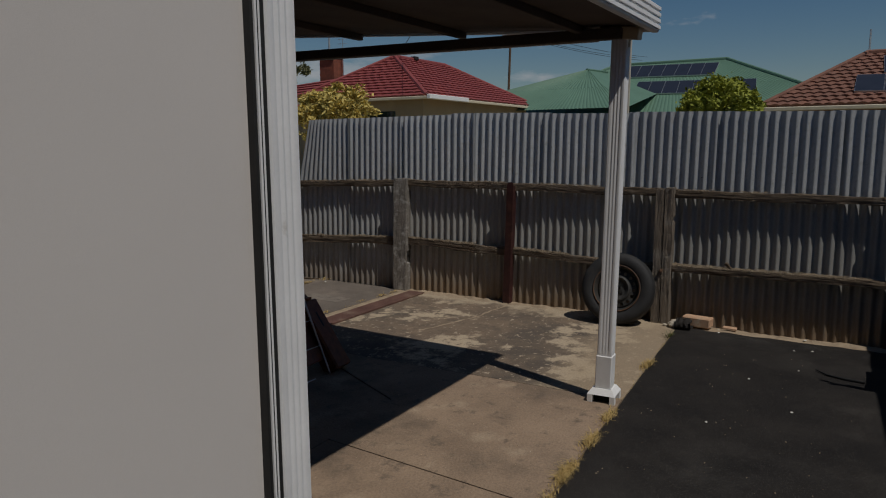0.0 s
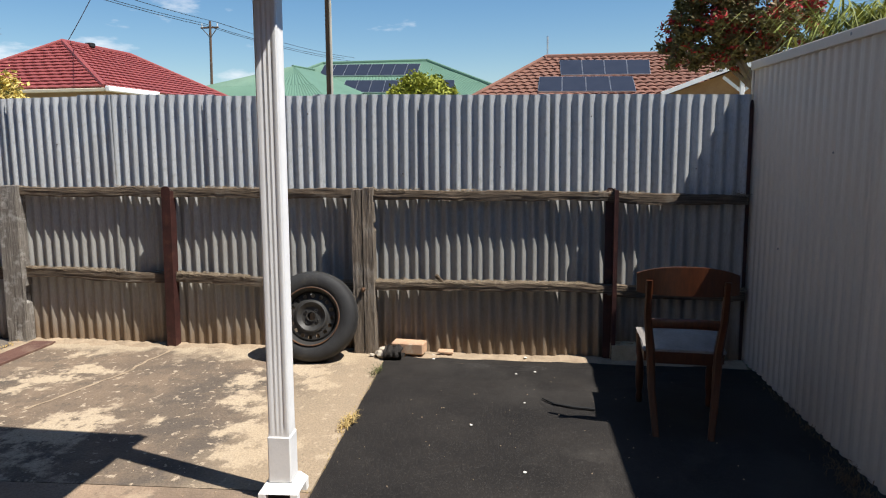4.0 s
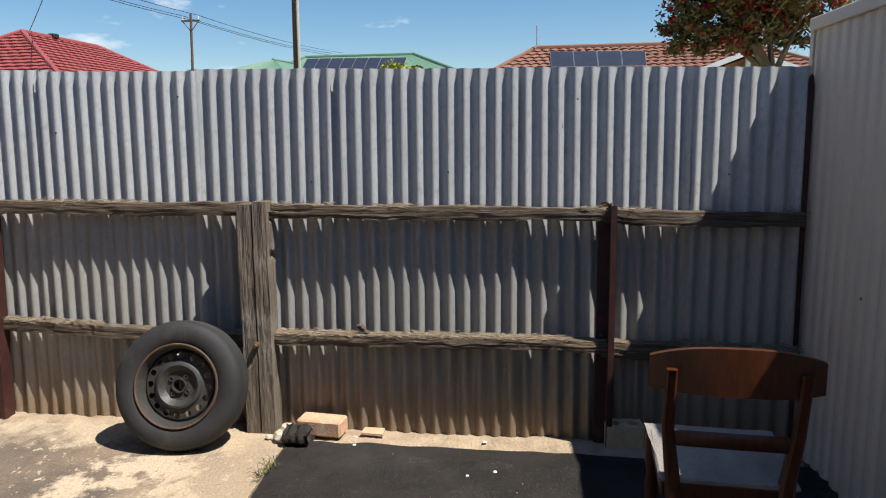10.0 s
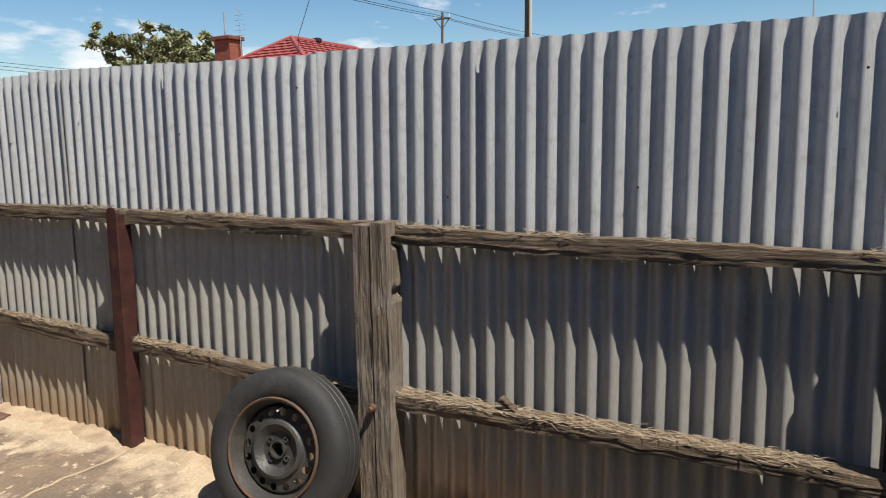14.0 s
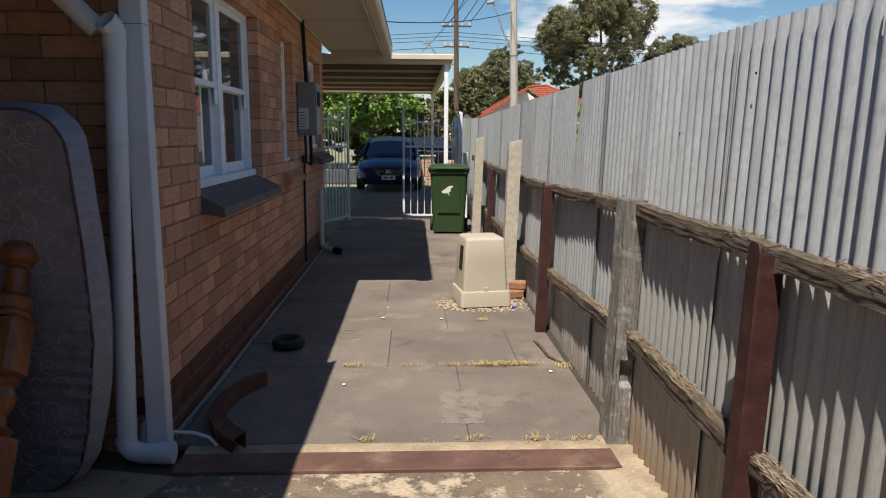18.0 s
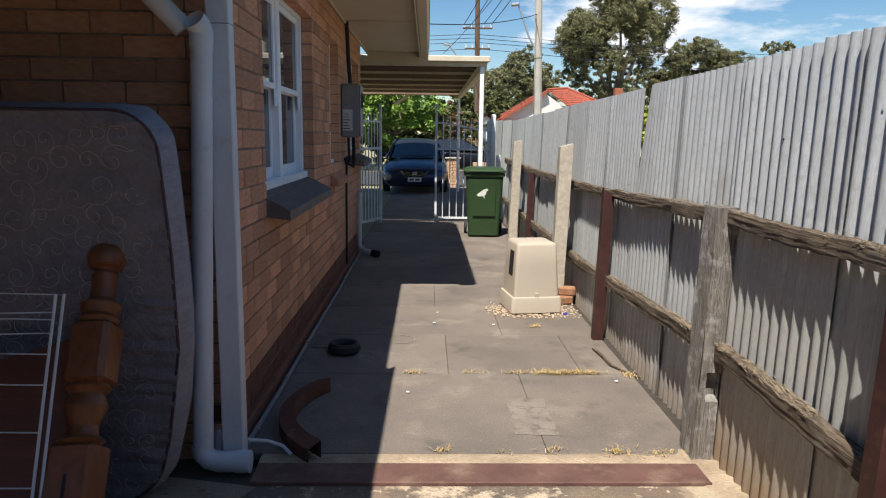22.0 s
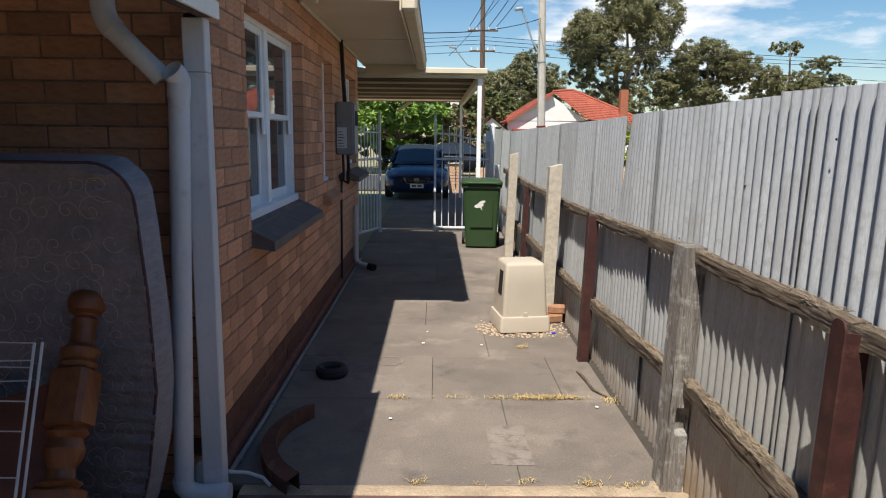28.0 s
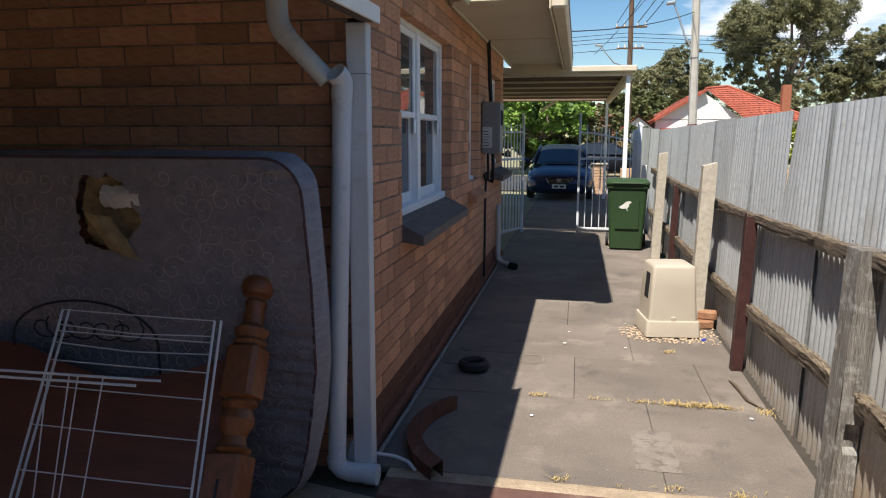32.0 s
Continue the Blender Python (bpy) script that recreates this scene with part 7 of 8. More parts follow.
tree("flowering_tree", "dark leafy tree with crimson flower clusters", (6.1, -4.4, 0), ((0.0, 0.1, 2.3), 0.10),
     [((6.0, -3.6, 3.15), (0.7, 0.62, 0.62)), ((6.1, -4.2, 3.4), (0.8, 0.7, 0.8)), ((6.0, -3.25, 2.95), (0.5, 0.42, 0.42)), ((6.2, -4.75, 3.0), (0.6, 0.5, 0.6)), ((6.0, -3.9, 2.75), (0.5, 0.5, 0.3)), ((5.9, -3.5, 3.75), (0.6, 0.6, 0.5))],
     34000, 0.040, leaf_russet, (petal, 0.17), seed=3)
tree("round_shrub", "clipped lime-yellow round conifer shrub", (14, 2.1, 0), ((0, 0, 1.2), 0.1), [((14, 2.1, 2.3), (0.95, 0.95, 1.05)), ((13.9, 2.3, 2.5), (0.6, 0.65, 0.8)), ((14, 1.7, 2.3), (0.6, 0.75, 0.75)), ((13.9, 2.6, 2.2), (0.6, 0.6, 0.7))], 26000, 0.07, leaf_lime, limbs=False, category="shrub", seed=4)
tree("yellow_conifer", "feathery golden conifer bush behind the fence", (12.2, 13.9, 0), ((0, 0, 1.3), 0.12),
     [((12, 13.9, 2.5), (1.3, 1.5, 1.0)), ((12, 13.6, 3.0), (0.8, 0.9, 0.62)), ((12, 14.7, 2.7), (0.7, 0.8, 0.6)), ((12, 13.0, 2.6), (0.7, 0.7, 0.6))], 11000, 0.09, leaf_yellow, limbs=False, category="shrub", seed=5)
tree("leafy_tree", "broad green tree beyond the red-roofed house", (40, 47, 0), ((0, 0, 5), 0.4), [((40, 47, 8.0), (4, 5, 3.0)), ((40, 51, 8.6), (4, 4, 3.0)), ((40, 44, 7.4), (3, 3, 2.2))], 10000, 0.34, leaf_gum, seed=6)

# arching strap-leaved plant over the shed
pl_ = thing("strap_leaf_plant", "arching yellow-green strap-leaved plant above the shed", "plant", (0.42, -3.8, 0))
part("stem", Geo().tube([(0.42, -3.8, -0.1), (0.42, -3.8, 1.2), (0.42, -3.8, 2.0)], [0.09, 0.07, 0.05], 8), bark, pl_)
g = Geo()
r2 = random.Random(8)
for _ in range(3600):
    o = Vector((r2.gauss(0.42, 0.14), r2.gauss(-3.82, 0.27), r2.uniform(1.8, 2.3)))
    a = r2.uniform(0, 6.283)
    d = Vector((math.cos(a), math.sin(a), 0))
    L_ = r2.uniform(0.3, 0.62)
    w_ = r2.uniform(0.006, 0.011)
    side = Vector((-d.y, d.x, 0)) * w_
    pts = [o + d * L_ * f_ + Vector((0, 0, L_ * (1.15 * f_ - 1.35 * f_ * f_))) for f_ in (0, 0.3, 0.6, 0.85, 1.0)]
    k = len(g.v)
    for i, p in enumerate(pts):
        ww = side * (1 - i / 4.3)
        g.v += [tuple(p - ww), tuple(p + ww)]
    g.f += [(k + 2 * i, k + 2 * i + 1, k + 2 * i + 3, k + 2 * i + 2) for i in range(4)]
part("leaves", g, blade, pl_, sharp=180)

GB = 70
tree("gum_tree", "tall eucalyptus with open olive crown and pale limbs", (16.5, GB, 0), ((0.5, 0, 5.0), 0.5),
     [((14.2, GB, 11.5), (2.9, 3, 3.2)), ((17.2, GB, 13.6), (3.0, 3, 2.6)), ((20.0, GB, 11.5), (2.6, 3, 3.6)), ((16.8, GB, 9.3), (3.0, 3, 1.8)), ((13.2, GB, 8.3), (1.6, 2, 1.6)), ((20.3, GB, 7.6), (1.8, 2, 1.8)), ((15.6, GB, 15.6), (2.0, 2, 1.3)), ((19.3, GB, 15.2), (1.8, 2, 1.5)), ((14.5, GB, 6.2), (2.4, 2, 1.8)), ((18.4, GB, 5.6), (2.8, 2, 2.0))],
     190000, 0.115, leaf_gum, droop=0.6, seed=11)
tree("gum_tree", "spreading eucalyptus with olive foliage clumps", (24.8, GB, 0), ((0.3, 0, 4.5), 0.45),
     [((23.0, GB, 8.3), (2.0, 3, 2.4)), ((25.5, GB, 10.2), (2.6, 3, 1.9)), ((28.2, GB, 8.2), (2.2, 3, 2.0)), ((25.0, GB, 6.2), (2.6, 3, 1.8)), ((21.4, GB, 6.0), (1.6, 2, 2.2))], 105000, 0.115, leaf_gum, droop=0.6, seed=12)
tree("gum_tree", "open-crowned eucalyptus in the distance", (34, GB, 0), ((0, 0, 5), 0.35),
     [((31.5, GB, 6.8), (2.2, 3, 1.8)), ((33.6, GB, 10.6), (1.5, 2, 1.0)), ((36.3, GB, 9.0), (2.0, 2, 1.0)), ((35.0, GB, 7.3), (3.0, 3, 1.5)), ((38.6, GB, 7.2), (2.0, 2, 1.3)), ((44, GB, 6.2), (3, 2, 1.3)), ((48, GB, 7.2), (2.4, 2, 1.3))], 90000, 0.115, leaf_gum, droop=0.6, seed=13)
tree("gum_tree", "rounded eucalyptus behind the street", (7.3, GB, 0), ((0, 0, 4), 0.4),
     [((4.8, GB, 6.6), (2.2, 3, 2.2)), ((7.2, GB, 8.6), (2.0, 3, 1.7)), ((9.5, GB, 6.8), (2.0, 3, 2.2)), ((7.0, GB, 5.8), (3.0, 3, 1.8)), ((2.2, GB, 4.4), (1.8, 2, 1.6))], 100000, 0.11, leaf_gum, droop=0.5, seed=14)
tree("street_tree", "bright green broad-leaved street tree", (-3.2, 32, 0), ((0, 0, 1.6), 0.2),
     [((-3.0, 32, 3.1), (2.3, 2, 1.3)), ((-1.7, 31.6, 2.5), (1.1, 1.4, 1.0)), ((-5.0, 32, 2.8), (1.9, 2, 1.4)), ((-2.8, 32, 4.0), (1.6, 1.5, 0.8)), ((-3.4, 31.5, 2.0), (1.8, 1.4, 0.8)), ((-7.0, 33, 3.2), (1.8, 2, 1.4))], 30000, 0.10, leaf_green, seed=15)
tree("blossom_shrub", "pink-flowering shrub beside the street tree", (-0.4, 32.5, 0), ((0, 0, 1.2), 0.08),
     [((-0.45, 32.5, 2.3), (0.6, 0.6, 0.8)), ((-0.2, 32.5, 1.7), (0.5, 0.5, 0.6))], 2600, 0.08, leaf_dark, (petal_pink, 0.4), category="shrub", seed=16)
tree("hedge_tree", "dense dark green hedge across the street", (-4, 35, 0), None, [((-2.0, 35, 1.4), (3, 1, 1.6)), ((-5.5, 35, 1.5), (3, 1, 1.7)), ((-10, 35, 1.6), (4, 1, 1.8)), ((-3.5, 37, 2.4), (4, 1, 1.6)), ((1.2, 46, 2.2), (2.0, 1.5, 2.2)), ((3.4, 60, 3.2), (3.0, 1.5, 2.4)), ((-1.0, 36.5, 1.3), (3.5, 1, 1.6))], 60000, 0.15, leaf_dark, category="hedge", seed=17)
tree("fence_climber", "yellow-green shrub showing through the fence gap", (0.55, 6.1, 0), ((0, 0, 0.8), 0.03), [((0.5, 6.0, 1.35), (0.35, 0.8, 0.5)), ((0.55, 6.6, 0.9), (0.35, 0.8, 0.6))], 2600, 0.04, leaf_lime, category="shrub", seed=18)

tree("gum_tree", "low dense eucalyptus row behind the street", (30, 78, 0), ((0, 0, 2.5), 0.3),
     [((13 + 4.2 * k, 78, 4.3 + 1.0 * math.sin(k * 2.3)), (3.2, 2.5, 3.0)) for k in range(11)], 90000, 0.15, leaf_gum, droop=0.5, seed=21)

# ---- houses across the street ----
h4 = thing("white_gable_house", "white rendered house with a bright terracotta roof", "house", (7, 46, 0), "street houses")
part("wall", Geo().box(3.3, 12.5, 45.2, 52, -0.05, 2.75, 0.01), render_white, h4)
part("gable", Geo().add([(3.3, 45.2, 2.7), (8.5, 45.2, 2.7), (6.1, 45.2, 4.35), (3.3, 45.4, 2.7), (8.5, 45.4, 2.7), (6.1, 45.4, 4.35)], [(0, 1, 2), (5, 4, 3), (0, 2, 5, 3), (1, 4, 5, 2)]), render_white, h4)
part("roof", roof_face((2.9, 52, 2.55), (2.9, 44.9, 2.55), (6.2, 44.9, 4.55), (6.2, 52, 4.55), 16, 0.03, 0.3, 0.03), orange_tile, h4)
part("verge", Geo().tube([(2.95, 44.88, 2.52), (6.2, 44.88, 4.5)], 0.11, 4), orange_tile, h4)
part("roof", roof_face((8.35, 44.7, 2.85), (12.6, 44.7, 2.55), (7.7, 46.4, 4.75), (6.2, 45.3, 4.58), 16, 0.035, 0.3, 0.035), orange_tile, h4)
part("roof", roof_face((12.6, 44.7, 2.55), (12.6, 52, 2.55), (7.7, 50, 4.75), (7.7, 46.4, 4.75), 12, 0.035, 0.3, 0.035), orange_tile, h4)
part("ridge_cap", Geo().tube([(6.2, 45.3, 4.6), (7.7, 46.4, 4.78)], 0.10, 6), orange_tile, h4)
part("ridge_cap", Geo().tube([(7.7, 46.4, 4.78), (12.6, 44.7, 2.58)], 0.10, 6), orange_tile, h4)
part("chimney", Geo().box(10.55, 11.05, 45.0, 45.5, 2.6, 4.75, 0.02), M("orange_chimney", (0.36, 0.13, 0.07), (0.26, 0.09, 0.05), rough=0.9), h4)
part("verandah", Geo().box(3.6, 8.3, 44.6, 45.2, 2.1, 2.2, 0.01), orange_tile, h4)
h5 = thing("small_white_house", "small white weatherboard cottage with red eaves", "house", (2.2, 44, 0), "street houses")
part("wall", Geo().box(1.1, 3.25, 43.5, 48, -0.05, 2.0, 0.01), render_white, h5)
part("gable", Geo().add([(1.1, 43.5, 2.0), (3.25, 43.5, 2.0), (2.17, 43.5, 2.85), (1.1, 43.7, 2.0), (3.25, 43.7, 2.0), (2.17, 43.7, 2.85)], [(0, 1, 2), (5, 4, 3), (0, 2, 5, 3), (1, 4, 5, 2)]), render_white, h5)
for (xa, za, xb, zb) in ((0.85, 1.86, 2.2, 2.98), (3.5, 1.86, 2.14, 2.98)):
    part("roof", Geo().add([(xa, 43.3, za), (xb, 43.3, zb), (xb, 48, zb), (xa, 48, za)], [(0, 1, 2, 3)]), orange_tile, h5)
part("garage_door", Geo().box(1.9, 2.9, 43.44, 43.5, 0, 1.45, 0.01), M("grey_roller_door", (0.30, 0.30, 0.29), rough=0.6), h5)
sh = thing("garden_screen", "brown breeze-block screen wall by the street", "screen", (-0.2, 34, 0))
for i in range(6):
    for j in range(5):
        x, z = -0.15 + 0.20 * i, 0.5 + 0.2 * j
        part("block", Geo().box(x, x + 0.17, 34, 34.08, z, z + 0.04, 0.004).box(x, x + 0.04, 34, 34.08, z + 0.04, z + 0.17, 0.004), tan_brick, sh)
part("footing", Geo().box(-0.2, 1.1, 33.98, 34.1, 0, 0.5, 0.01), tan_brick, sh)
ml = thing("brick_letterbox", "orange brick letterbox pillar by the driveway", "letterbox", (-0.72, 20.8, 0))
for r_ in range(10):
    for c_ in range(2):
        part("brick", Geo().box(-0.92 + 0.20 * c_ + 0.02 * (r_ % 2), -0.73 + 0.20 * c_ + 0.02 * (r_ % 2), 20.7, 20.95, 0.086 * r_, 0.086 * r_ + 0.076, 0.004), orange_brick, ml)
part("cap", Geo().box(-0.95, -0.48, 20.66, 20.99, 0.862, 0.90, 0.006), concrete_post, ml)
fr = thing("front_fence", "low orange brick front fence along the street", "fence", (1.2, 21, 0))
part("wall", Geo().box(-0.1, 12, 20.8, 21.0, -0.03, 0.75, 0.01), orange_brick, fr)

# ---- cars ----
def car(name, label, m, paint):
    """A saloon, nose towards -y, on its wheels."""
    c = thing(name, label, "car", tuple(m.translation))
    secs = [  # y, half width, sill z, shoulder z, centre z
        (0.0, 0.58, 0.36, 0.50, 0.54), (0.03, 0.68, 0.26, 0.56, 0.61), (0.09, 0.75, 0.21, 0.60, 0.665), (0.20, 0.81, 0.19, 0.645, 0.72), (0.38, 0.855, 0.19, 0.70, 0.785), (0.65, 0.875, 0.19, 0.76, 0.85),
        (0.95, 0.88, 0.19, 0.81, 0.90), (1.3, 0.885, 0.19, 0.85, 0.945), (2.3, 0.885, 0.19, 0.89, 0.95), (3.6, 0.885, 0.19, 0.92, 0.97), (4.2, 0.86, 0.21, 0.92, 0.98), (4.55, 0.80, 0.26, 0.88, 0.95), (4.70, 0.68, 0.34, 0.78, 0.82)]
    g = Geo()
    half = ((0.84, 0, 0), (0.95, 0.18, 0), (1.0, 0.5, 0), (1.0, 0.78, 0), (0.975, 0.92, 0), (0.93, 1.0, 0), (0.80, 1.0, 0.42), (0.62, 1.0, 0.70), (0.35, 1.0, 0.93))
    rings = []
    for (y, w, zs, zb, zc) in secs:
        r_ = [(f_ * w, y + 0.05 * (1 - f_) * 0, zs + (zb - zs) * k + (zc - zb) * c_) for f_, k, c_ in half]
        rings.append([(-x, yy, z) for x, yy, z in r_] + [(0, y, zc)] + r_[::-1])
    n = len(rings[0])
    g.add([p for r_ in rings for p in r_], [(i * n + k, (i + 1) * n + k, (i + 1) * n + (k + 1) % n, i * n + (k + 1) % n) for i in range(len(rings) - 1) for k in range(n)] + [tuple(range(n)), tuple(range((len(rings) - 1) * n, len(rings) * n))[::-1]], m)
    part("body", g, paint, c, sharp=50)

    def roof_pt(u, v):
        q = 2 * u - 1
        return (0.58 * q, 1.93 + 1.22 * v + 0.05 * q * q * (1 - 2 * v), 1.375 + 0.065 * (1 - q ** 4) + 0.02 * math.sin(math.pi * v))
    part("roof", Geo().grid(roof_pt, 16, 6, m), paint, c, sharp=60)

    def screen_pt(u, v):
        q = 2 * u - 1
        return ((0.755 - 0.175 * v) * q, 1.08 + 0.86 * v + (0.20 - 0.15 * v) * q * q, 0.935 + (0.44 + 0.065 * (1 - q ** 4)) * v - 0.02 * q * q * (1 - v))
    part("windscreen", Geo().grid(screen_pt, 16, 6, m), glass_dark, c, sharp=60)

    def rear_pt(u, v):
        q = 1 - 2 * u
        return ((0.74 - 0.16 * v) * q, 4.02 - 0.87 * v - 0.10 * q * q * (1 - v), 0.97 + (0.405 + 0.065 * (1 - q ** 4)) * v)
    part("rear_window", Geo().grid(rear_pt, 12, 5, m), glass_dark, c, sharp=60)
    part("cowl", Geo().grid(lambda u, v: ((2 * u - 1) * 0.76, 1.04 + 0.06 * v + 0.20 * (2 * u - 1) ** 2, 0.932 + 0.012 * v - 0.03 * (2 * u - 1) ** 2), 14, 2, m), black_metal, c)
    for s in (-1, 1):
        part("wiper", Geo().tube([(s * 0.25 - 0.3, 1.12, 0.965), (s * 0.25 + 0.15, 1.17, 0.995)], 0.008, 5, m=m), black_metal, c)
        part("bonnet_crease", Geo().tube([(s * 0.34, 0.12, 0.672), (s * 0.44, 0.5, 0.80), (s * 0.52, 1.02, 0.905)], 0.012, 6, m=m), paint, c)
        part("fog_recess", Geo().box(s * 0.60 - 0.10, s * 0.60 + 0.10, 0.02, 0.10, 0.285, 0.345, 0.012, m), black_in, c)
    for s in (-1, 1):
        part("side_window", Geo().add([(s * 0.80, 1.25, 0.95), (s * 0.80, 3.9, 0.98), (s * 0.60, 3.12, 1.42), (s * 0.60, 1.98, 1.40)], [(0, 1, 2, 3) if s > 0 else (3, 2, 1, 0)], m), glass_dark, c)
        part("pillar", Geo().tube([(s * 0.79, 1.16, 0.94), (s * 0.60, 1.99, 1.41)], 0.03, 6, m=m), paint, c)
        part("headlamp", Geo().add([(s * 0.40, 0.0, 0.535), (s * 0.72, 0.055, 0.525), (s * 0.815, 0.22, 0.635), (s * 0.46, 0.045, 0.60), (s * 0.55, 0.3, 0.58)], [(0, 1, 2, 3), (3, 2, 4), (0, 3, 4), (1, 0, 4), (2, 1, 4)], m), lamp_glass, c)
        part("mirror", Geo().box(s * 0.93 - 0.09, s * 0.93 + 0.09, 1.35, 1.45, 0.95, 1.07, 0.03, m), paint, c)
        for yy in (0.85, 3.6):
            w_ = part("wheel", Geo().lathe([(0.20, -0.1), (0.29, -0.1), (0.315, -0.07), (0.315, 0.07), (0.29, 0.1), (0.20, 0.1)], 24, m @ T(s * 0.79, yy, 0.315, 0, 90, 0)), rubber, c)
            part("rim", Geo().lathe([(0, -0.085), (0.2, -0.09), (0.2, 0.09), (0, 0.085)], 16, m @ T(s * 0.79, yy, 0.315, 0, 90, 0)), alu, w_)
    part("grille", Geo().prism([(-0.34, 0.0), (0.34, 0.0), (0.24, -0.145), (-0.24, -0.145)], 0, 0.03, m @ T(0, -0.002, 0.60, 90)), black_in, c)
    part("grille_surround", Geo().tube([(-0.35, -0.03, 0.605), (-0.25, -0.034, 0.45), (0.25, -0.034, 0.45), (0.35, -0.03, 0.605)], 0.012, 6, m=m), chrome, c)
    for k in range(3):
        w_ = 0.33 - 0.028 * k
        part("grille_bar", Geo().tube([(-w_, -0.034, 0.594 - 0.036 * k), (-0.07, -0.036, 0.560 - 0.036 * k), (0.07, -0.036, 0.560 - 0.036 * k), (w_, -0.034, 0.594 - 0.036 * k)], 0.008, 5, m=m), chrome, c)
    part("badge", Geo().prism([(-0.06, -0.045), (0.06, -0.045), (0.07, 0.045), (-0.07, 0.045)], 0, 0.008, m @ T(0, -0.036, 0.55, 90)), chrome, c)
    part("number_plate", Geo().box(-0.18, 0.18, -0.03, -0.015, 0.33, 0.44, 0.004, m), render_white, c)
    for k in range(2):
        part("plate_bar", Geo().box(-0.13 + 0.15 * k, -0.02 + 0.15 * k, -0.033, -0.03, 0.36, 0.41, 0.001, m), print_dark, c)
    part("lower_intake", Geo().box(-0.55, 0.55, 0.03, 0.09, 0.225, 0.30, 0.01, m), black_in, c)
    for s in (-1, 1):
        part("seat", Geo().box(s * 0.33 - 0.2, s * 0.33 + 0.2, 2.3, 2.42, 0.8, 1.18, 0.06, m).box(s * 0.33 - 0.1, s * 0.33 + 0.1, 2.3, 2.38, 1.19, 1.32, 0.04, m), black_metal, c)
    return c


car("parked_car", "dark blue saloon car parked nose-in on the driveway", T(-1.82, 18.0, 0.0), car_blue)
car("parked_car", "dark saloon car parked across the street", T(2.1, 30.4, -0.02, 0, 0, 90), M("black_car_paint", (0.02, 0.02, 0.024), rough=0.25, metal=0.4, bump=0))

# ---- poles and wires ----
p1 = thing("timber_pole", "slim brown timber pole behind the fence", "pole", (12, 4.03, 0))
part("pole", Geo().tube([(12, 4.08, 0), (12, 3.97, 9)], [0.075, 0.06], 10), pole_wood_m, p1)
part("conduit", Geo().tube([(11.9, 3.98, 0), (11.9, 3.88, 9)], 0.03, 6), pole_conc, p1)
p2 = thing("power_pole", "distant power pole with a braced crossarm", "pole", (45, 23.6, 0))
part("pole", Geo().tube([(45, 23.75, 0), (45, 23.4, 10.5)], [0.12, 0.09], 8), pole_wood_m, p2)
part("crossarm", Geo().box(44.95, 45.05, 22.75, 24.15, 9.98, 10.1, 0.02), pole_wood_m, p2)
for s in (22.85, 24.05):
    part("brace", Geo().tube([(45, s, 10.0), (45, 23.45, 9.3)], 0.03, 5), pole_wood_m, p2)
    part("insulator", Geo().tube([(45, s, 10.1), (45, s, 10.35)], 0.04, 6), render_white, p2)
p3_ = thing("street_pole", "pale concrete and steel power pole on the street", "pole", (2.62, 26, 0))
part("pole", Geo().tube([(2.68, 26, 0), (2.45, 26, 10)], [0.17, 0.12], 10), pole_conc, p3_)
part("band", Geo().tube([(2.632, 26, 2.0), (2.625, 26, 2.12)], 0.18, 10), M("dark_red_band", (0.16, 0.03, 0.03)), p3_)
part("band", Geo().tube([(2.575, 26, 4.4), (2.57, 26, 4.45)], 0.155, 10), meter_grey, p3_)
lamp_arm = part("lamp_arm", Geo().tube([(2.56, 26, 4.6), (2.2, 26, 5.2), (1.95, 26, 5.9), (1.78, 26, 6.3)], 0.035, 7), alu, p3_)
part("lamp_head", Geo().box(-0.16, 0.16, -0.10, 0.10, -0.06, 0.06, 0.04, T(1.68, 26, 6.32, 0, -8, 0)), alu, lamp_arm)
p4_ = thing("power_pole", "dark timber power pole with crossarms and wires", "pole", (1.42, 42, 0))
part("pole", Geo().tube([(1.47, 42, 0), (1.36, 42, 10.2)], [0.17, 0.13], 8), pole_wood_m, p4_)
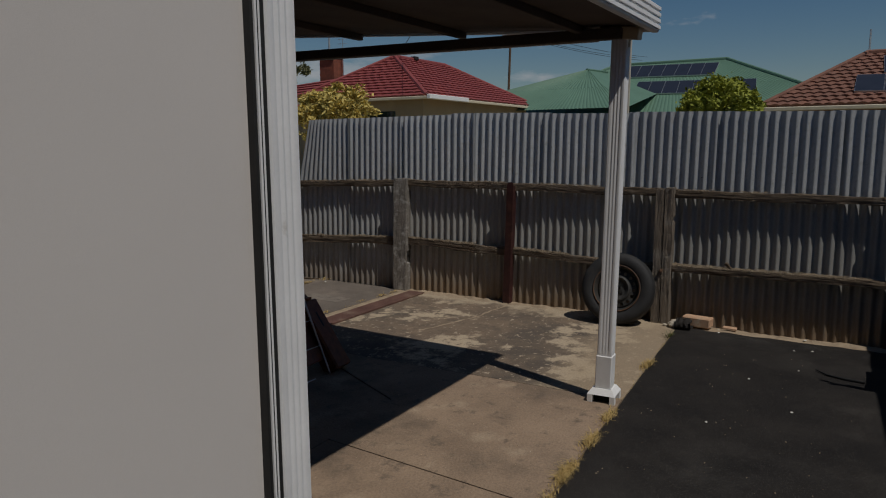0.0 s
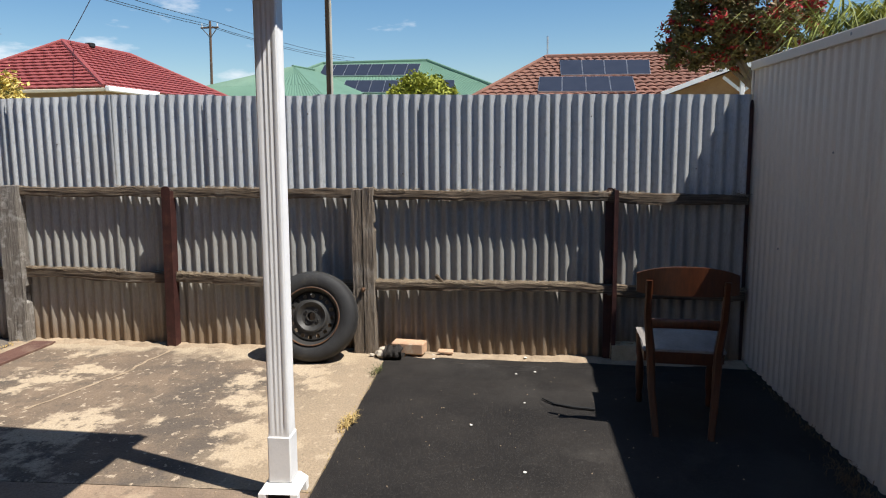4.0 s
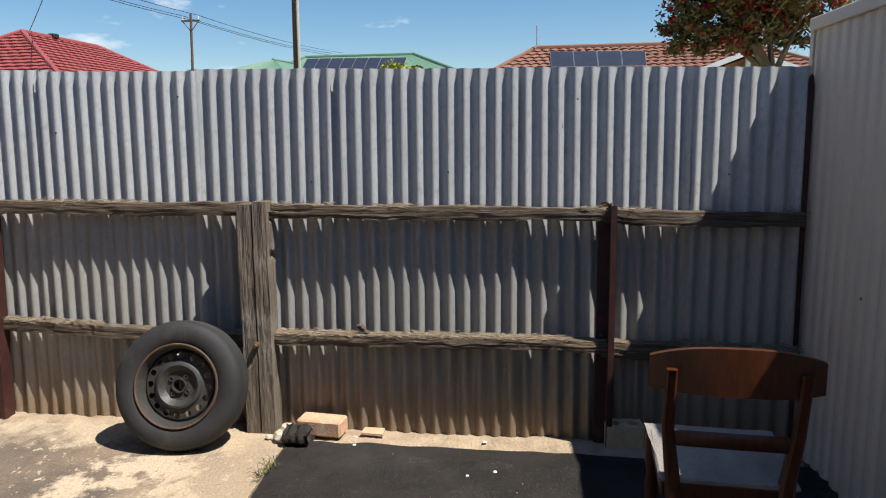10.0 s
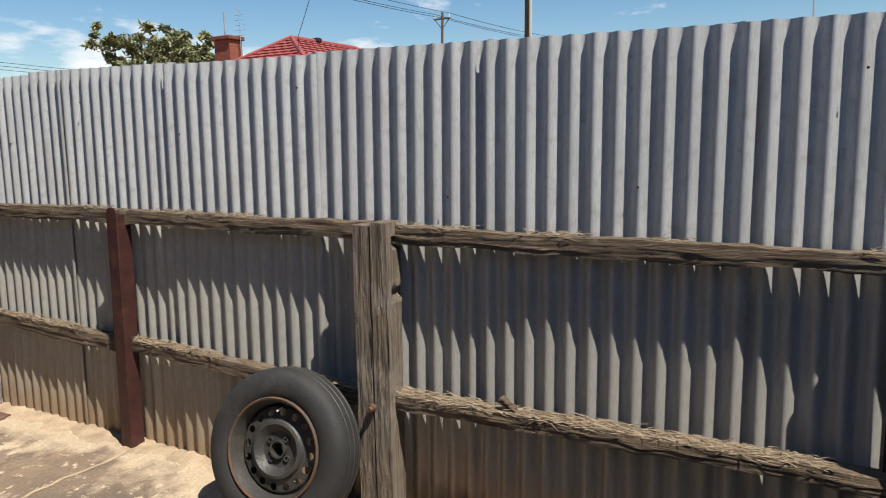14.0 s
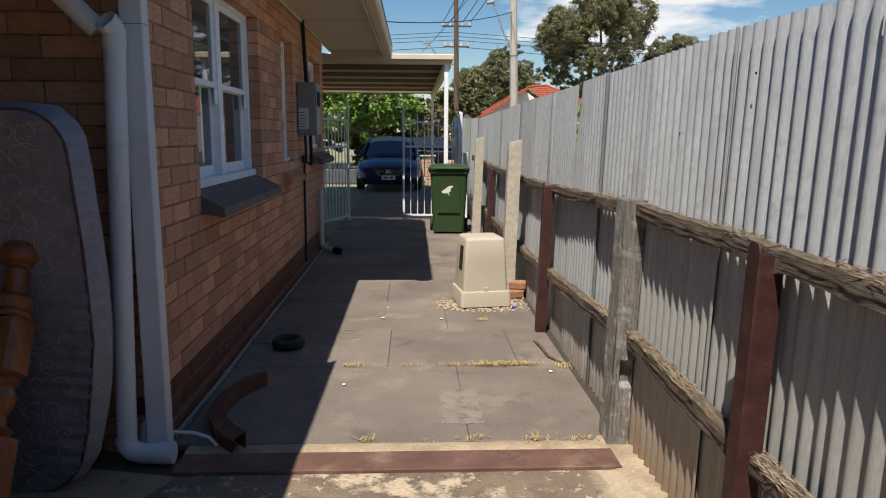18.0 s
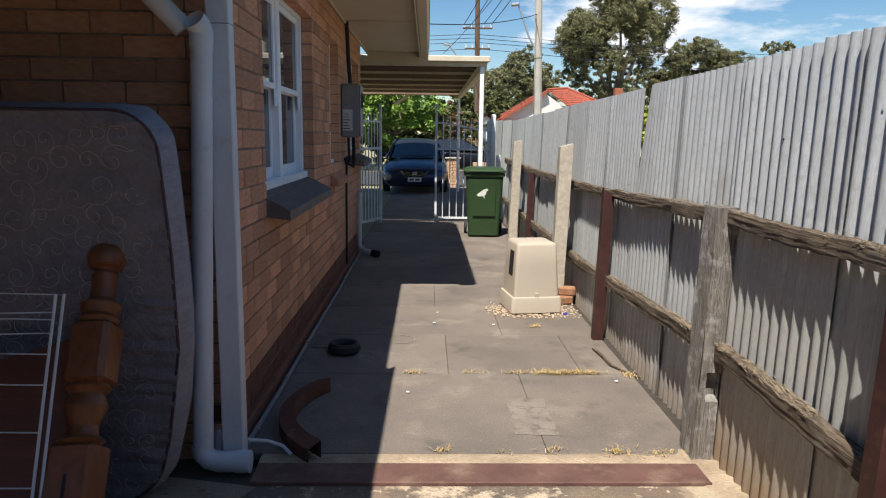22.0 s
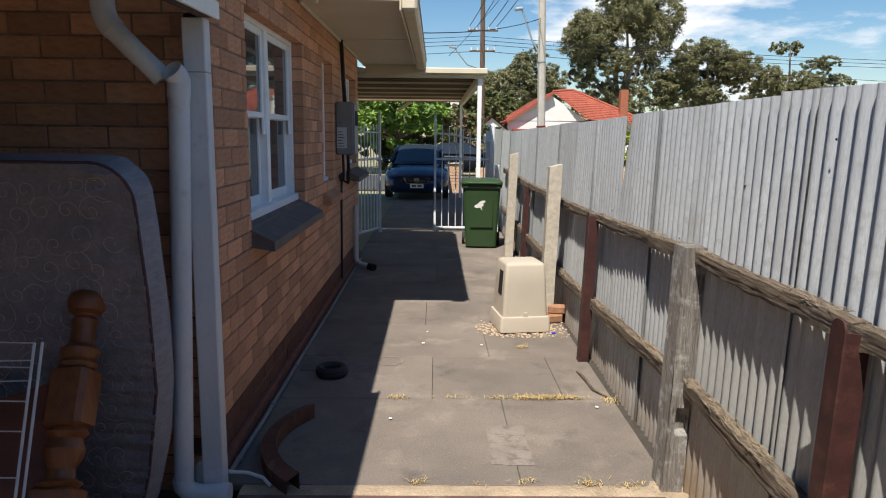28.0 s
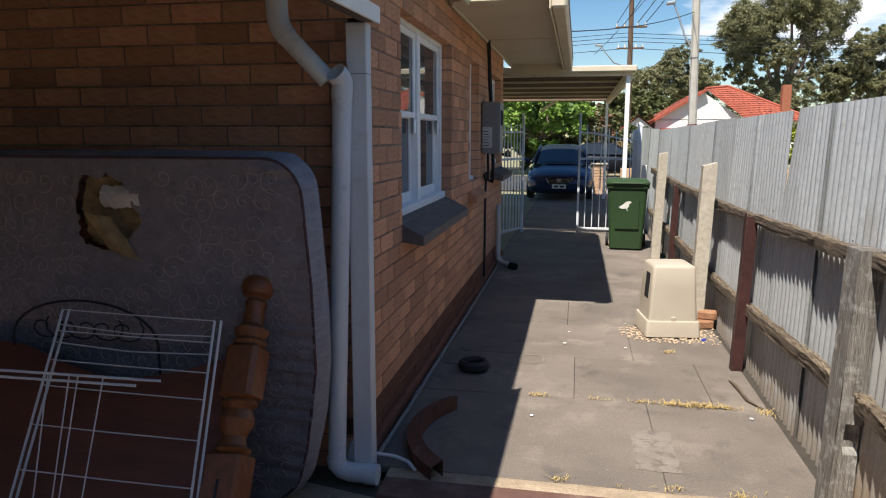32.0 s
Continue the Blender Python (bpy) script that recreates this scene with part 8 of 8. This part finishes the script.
for z, hw in ((7.87, 0.88), (6.7, 0.75)):
    part("crossarm", Geo().box(1.4 - hw, 1.4 + hw, 41.95, 42.05, z - 0.05, z + 0.05, 0.02), pole_wood_m, p4_)
    for s in (-0.9, -0.4, 0.4, 0.9):
        part("insulator", Geo().tube([(1.4 + hw * s, 42, z), (1.4 + hw * s, 42, z + 0.22)], 0.05, 6), render_white, p4_)
la = part("lamp_arm", Geo().tube([(1.42, 42, 5.6), (0.5, 42, 5.9), (0.0, 42, 6.5), (-0.25, 42, 6.85)], 0.035, 6), alu, p4_)
part("lamp_head", Geo().box(-0.2, 0.2, -0.1, 0.1, -0.07, 0.07, 0.04, T(-0.4, 42, 6.9, 0, 8, 0)), alu, la)


def wire(name, label, pts):
    w = thing(name, label, "wire", pts[0], "overhead wires")
    for i in range(len(pts) - 1):
        a, b2 = Vector(pts[i]), Vector(pts[i + 1])
        sag = (b2 - a).length * 0.012
        part("cable", Geo().tube([a.lerp(b2, f_ / 8) - Vector((0, 0, sag * 4 * (f_ / 8) * (1 - f_ / 8))) for f_ in range(9)], 0.014 if (a - Vector((0, 0, 0))).length < 40 else 0.02, 4, caps=False), cable_black, w)


for dx in (-0.8, -0.35, 0.35, 0.8):
    wire("overhead_wire", "black overhead wire between street poles", [(1.4 + dx, 42, 8.1), (2.5 + dx, 26, 9.2), (3.5 + dx, 4, 11.5)])
for dz in (0, 0.25, 0.5):
    wire("overhead_wire", "black overhead wire across the street", [(-30, 48, 7.4 + dz), (1.4, 46, 7.6 + dz), (60, 52, 7.2 + dz)])
wire("overhead_wire", "black overhead wire across the street", [(-30, 42, 6.0), (1.4, 42, 6.7), (60, 48, 5.4)])
wire("overhead_wire", "black service wire to the house", [(2.5, 26, 6.0), (-2.0, 13, 3.6)])
wire("overhead_wire", "black service wire to the house", [(2.5, 26, 8.6), (-0.6, 42, 6.4)])
for dz, dy in ((0.2, 0.6), (0.2, -0.6), (-0.1, 0)):
    wire("overhead_wire", "thin wire strung from the distant pole", [(45, 23.45 + dy, 10.2 + dz), (12, 22 + dy, 9.5 + dz)])
    wire("overhead_wire", "thin wire strung from the distant pole", [(45, 23.45 + dy, 10.2 + dz), (70, 20 + dy, 10.4 + dz)])
wire("overhead_wire", "service wire to the red-roofed house", [(22.0, 18.5, 5.5), (11, 7.3, 8.5)])
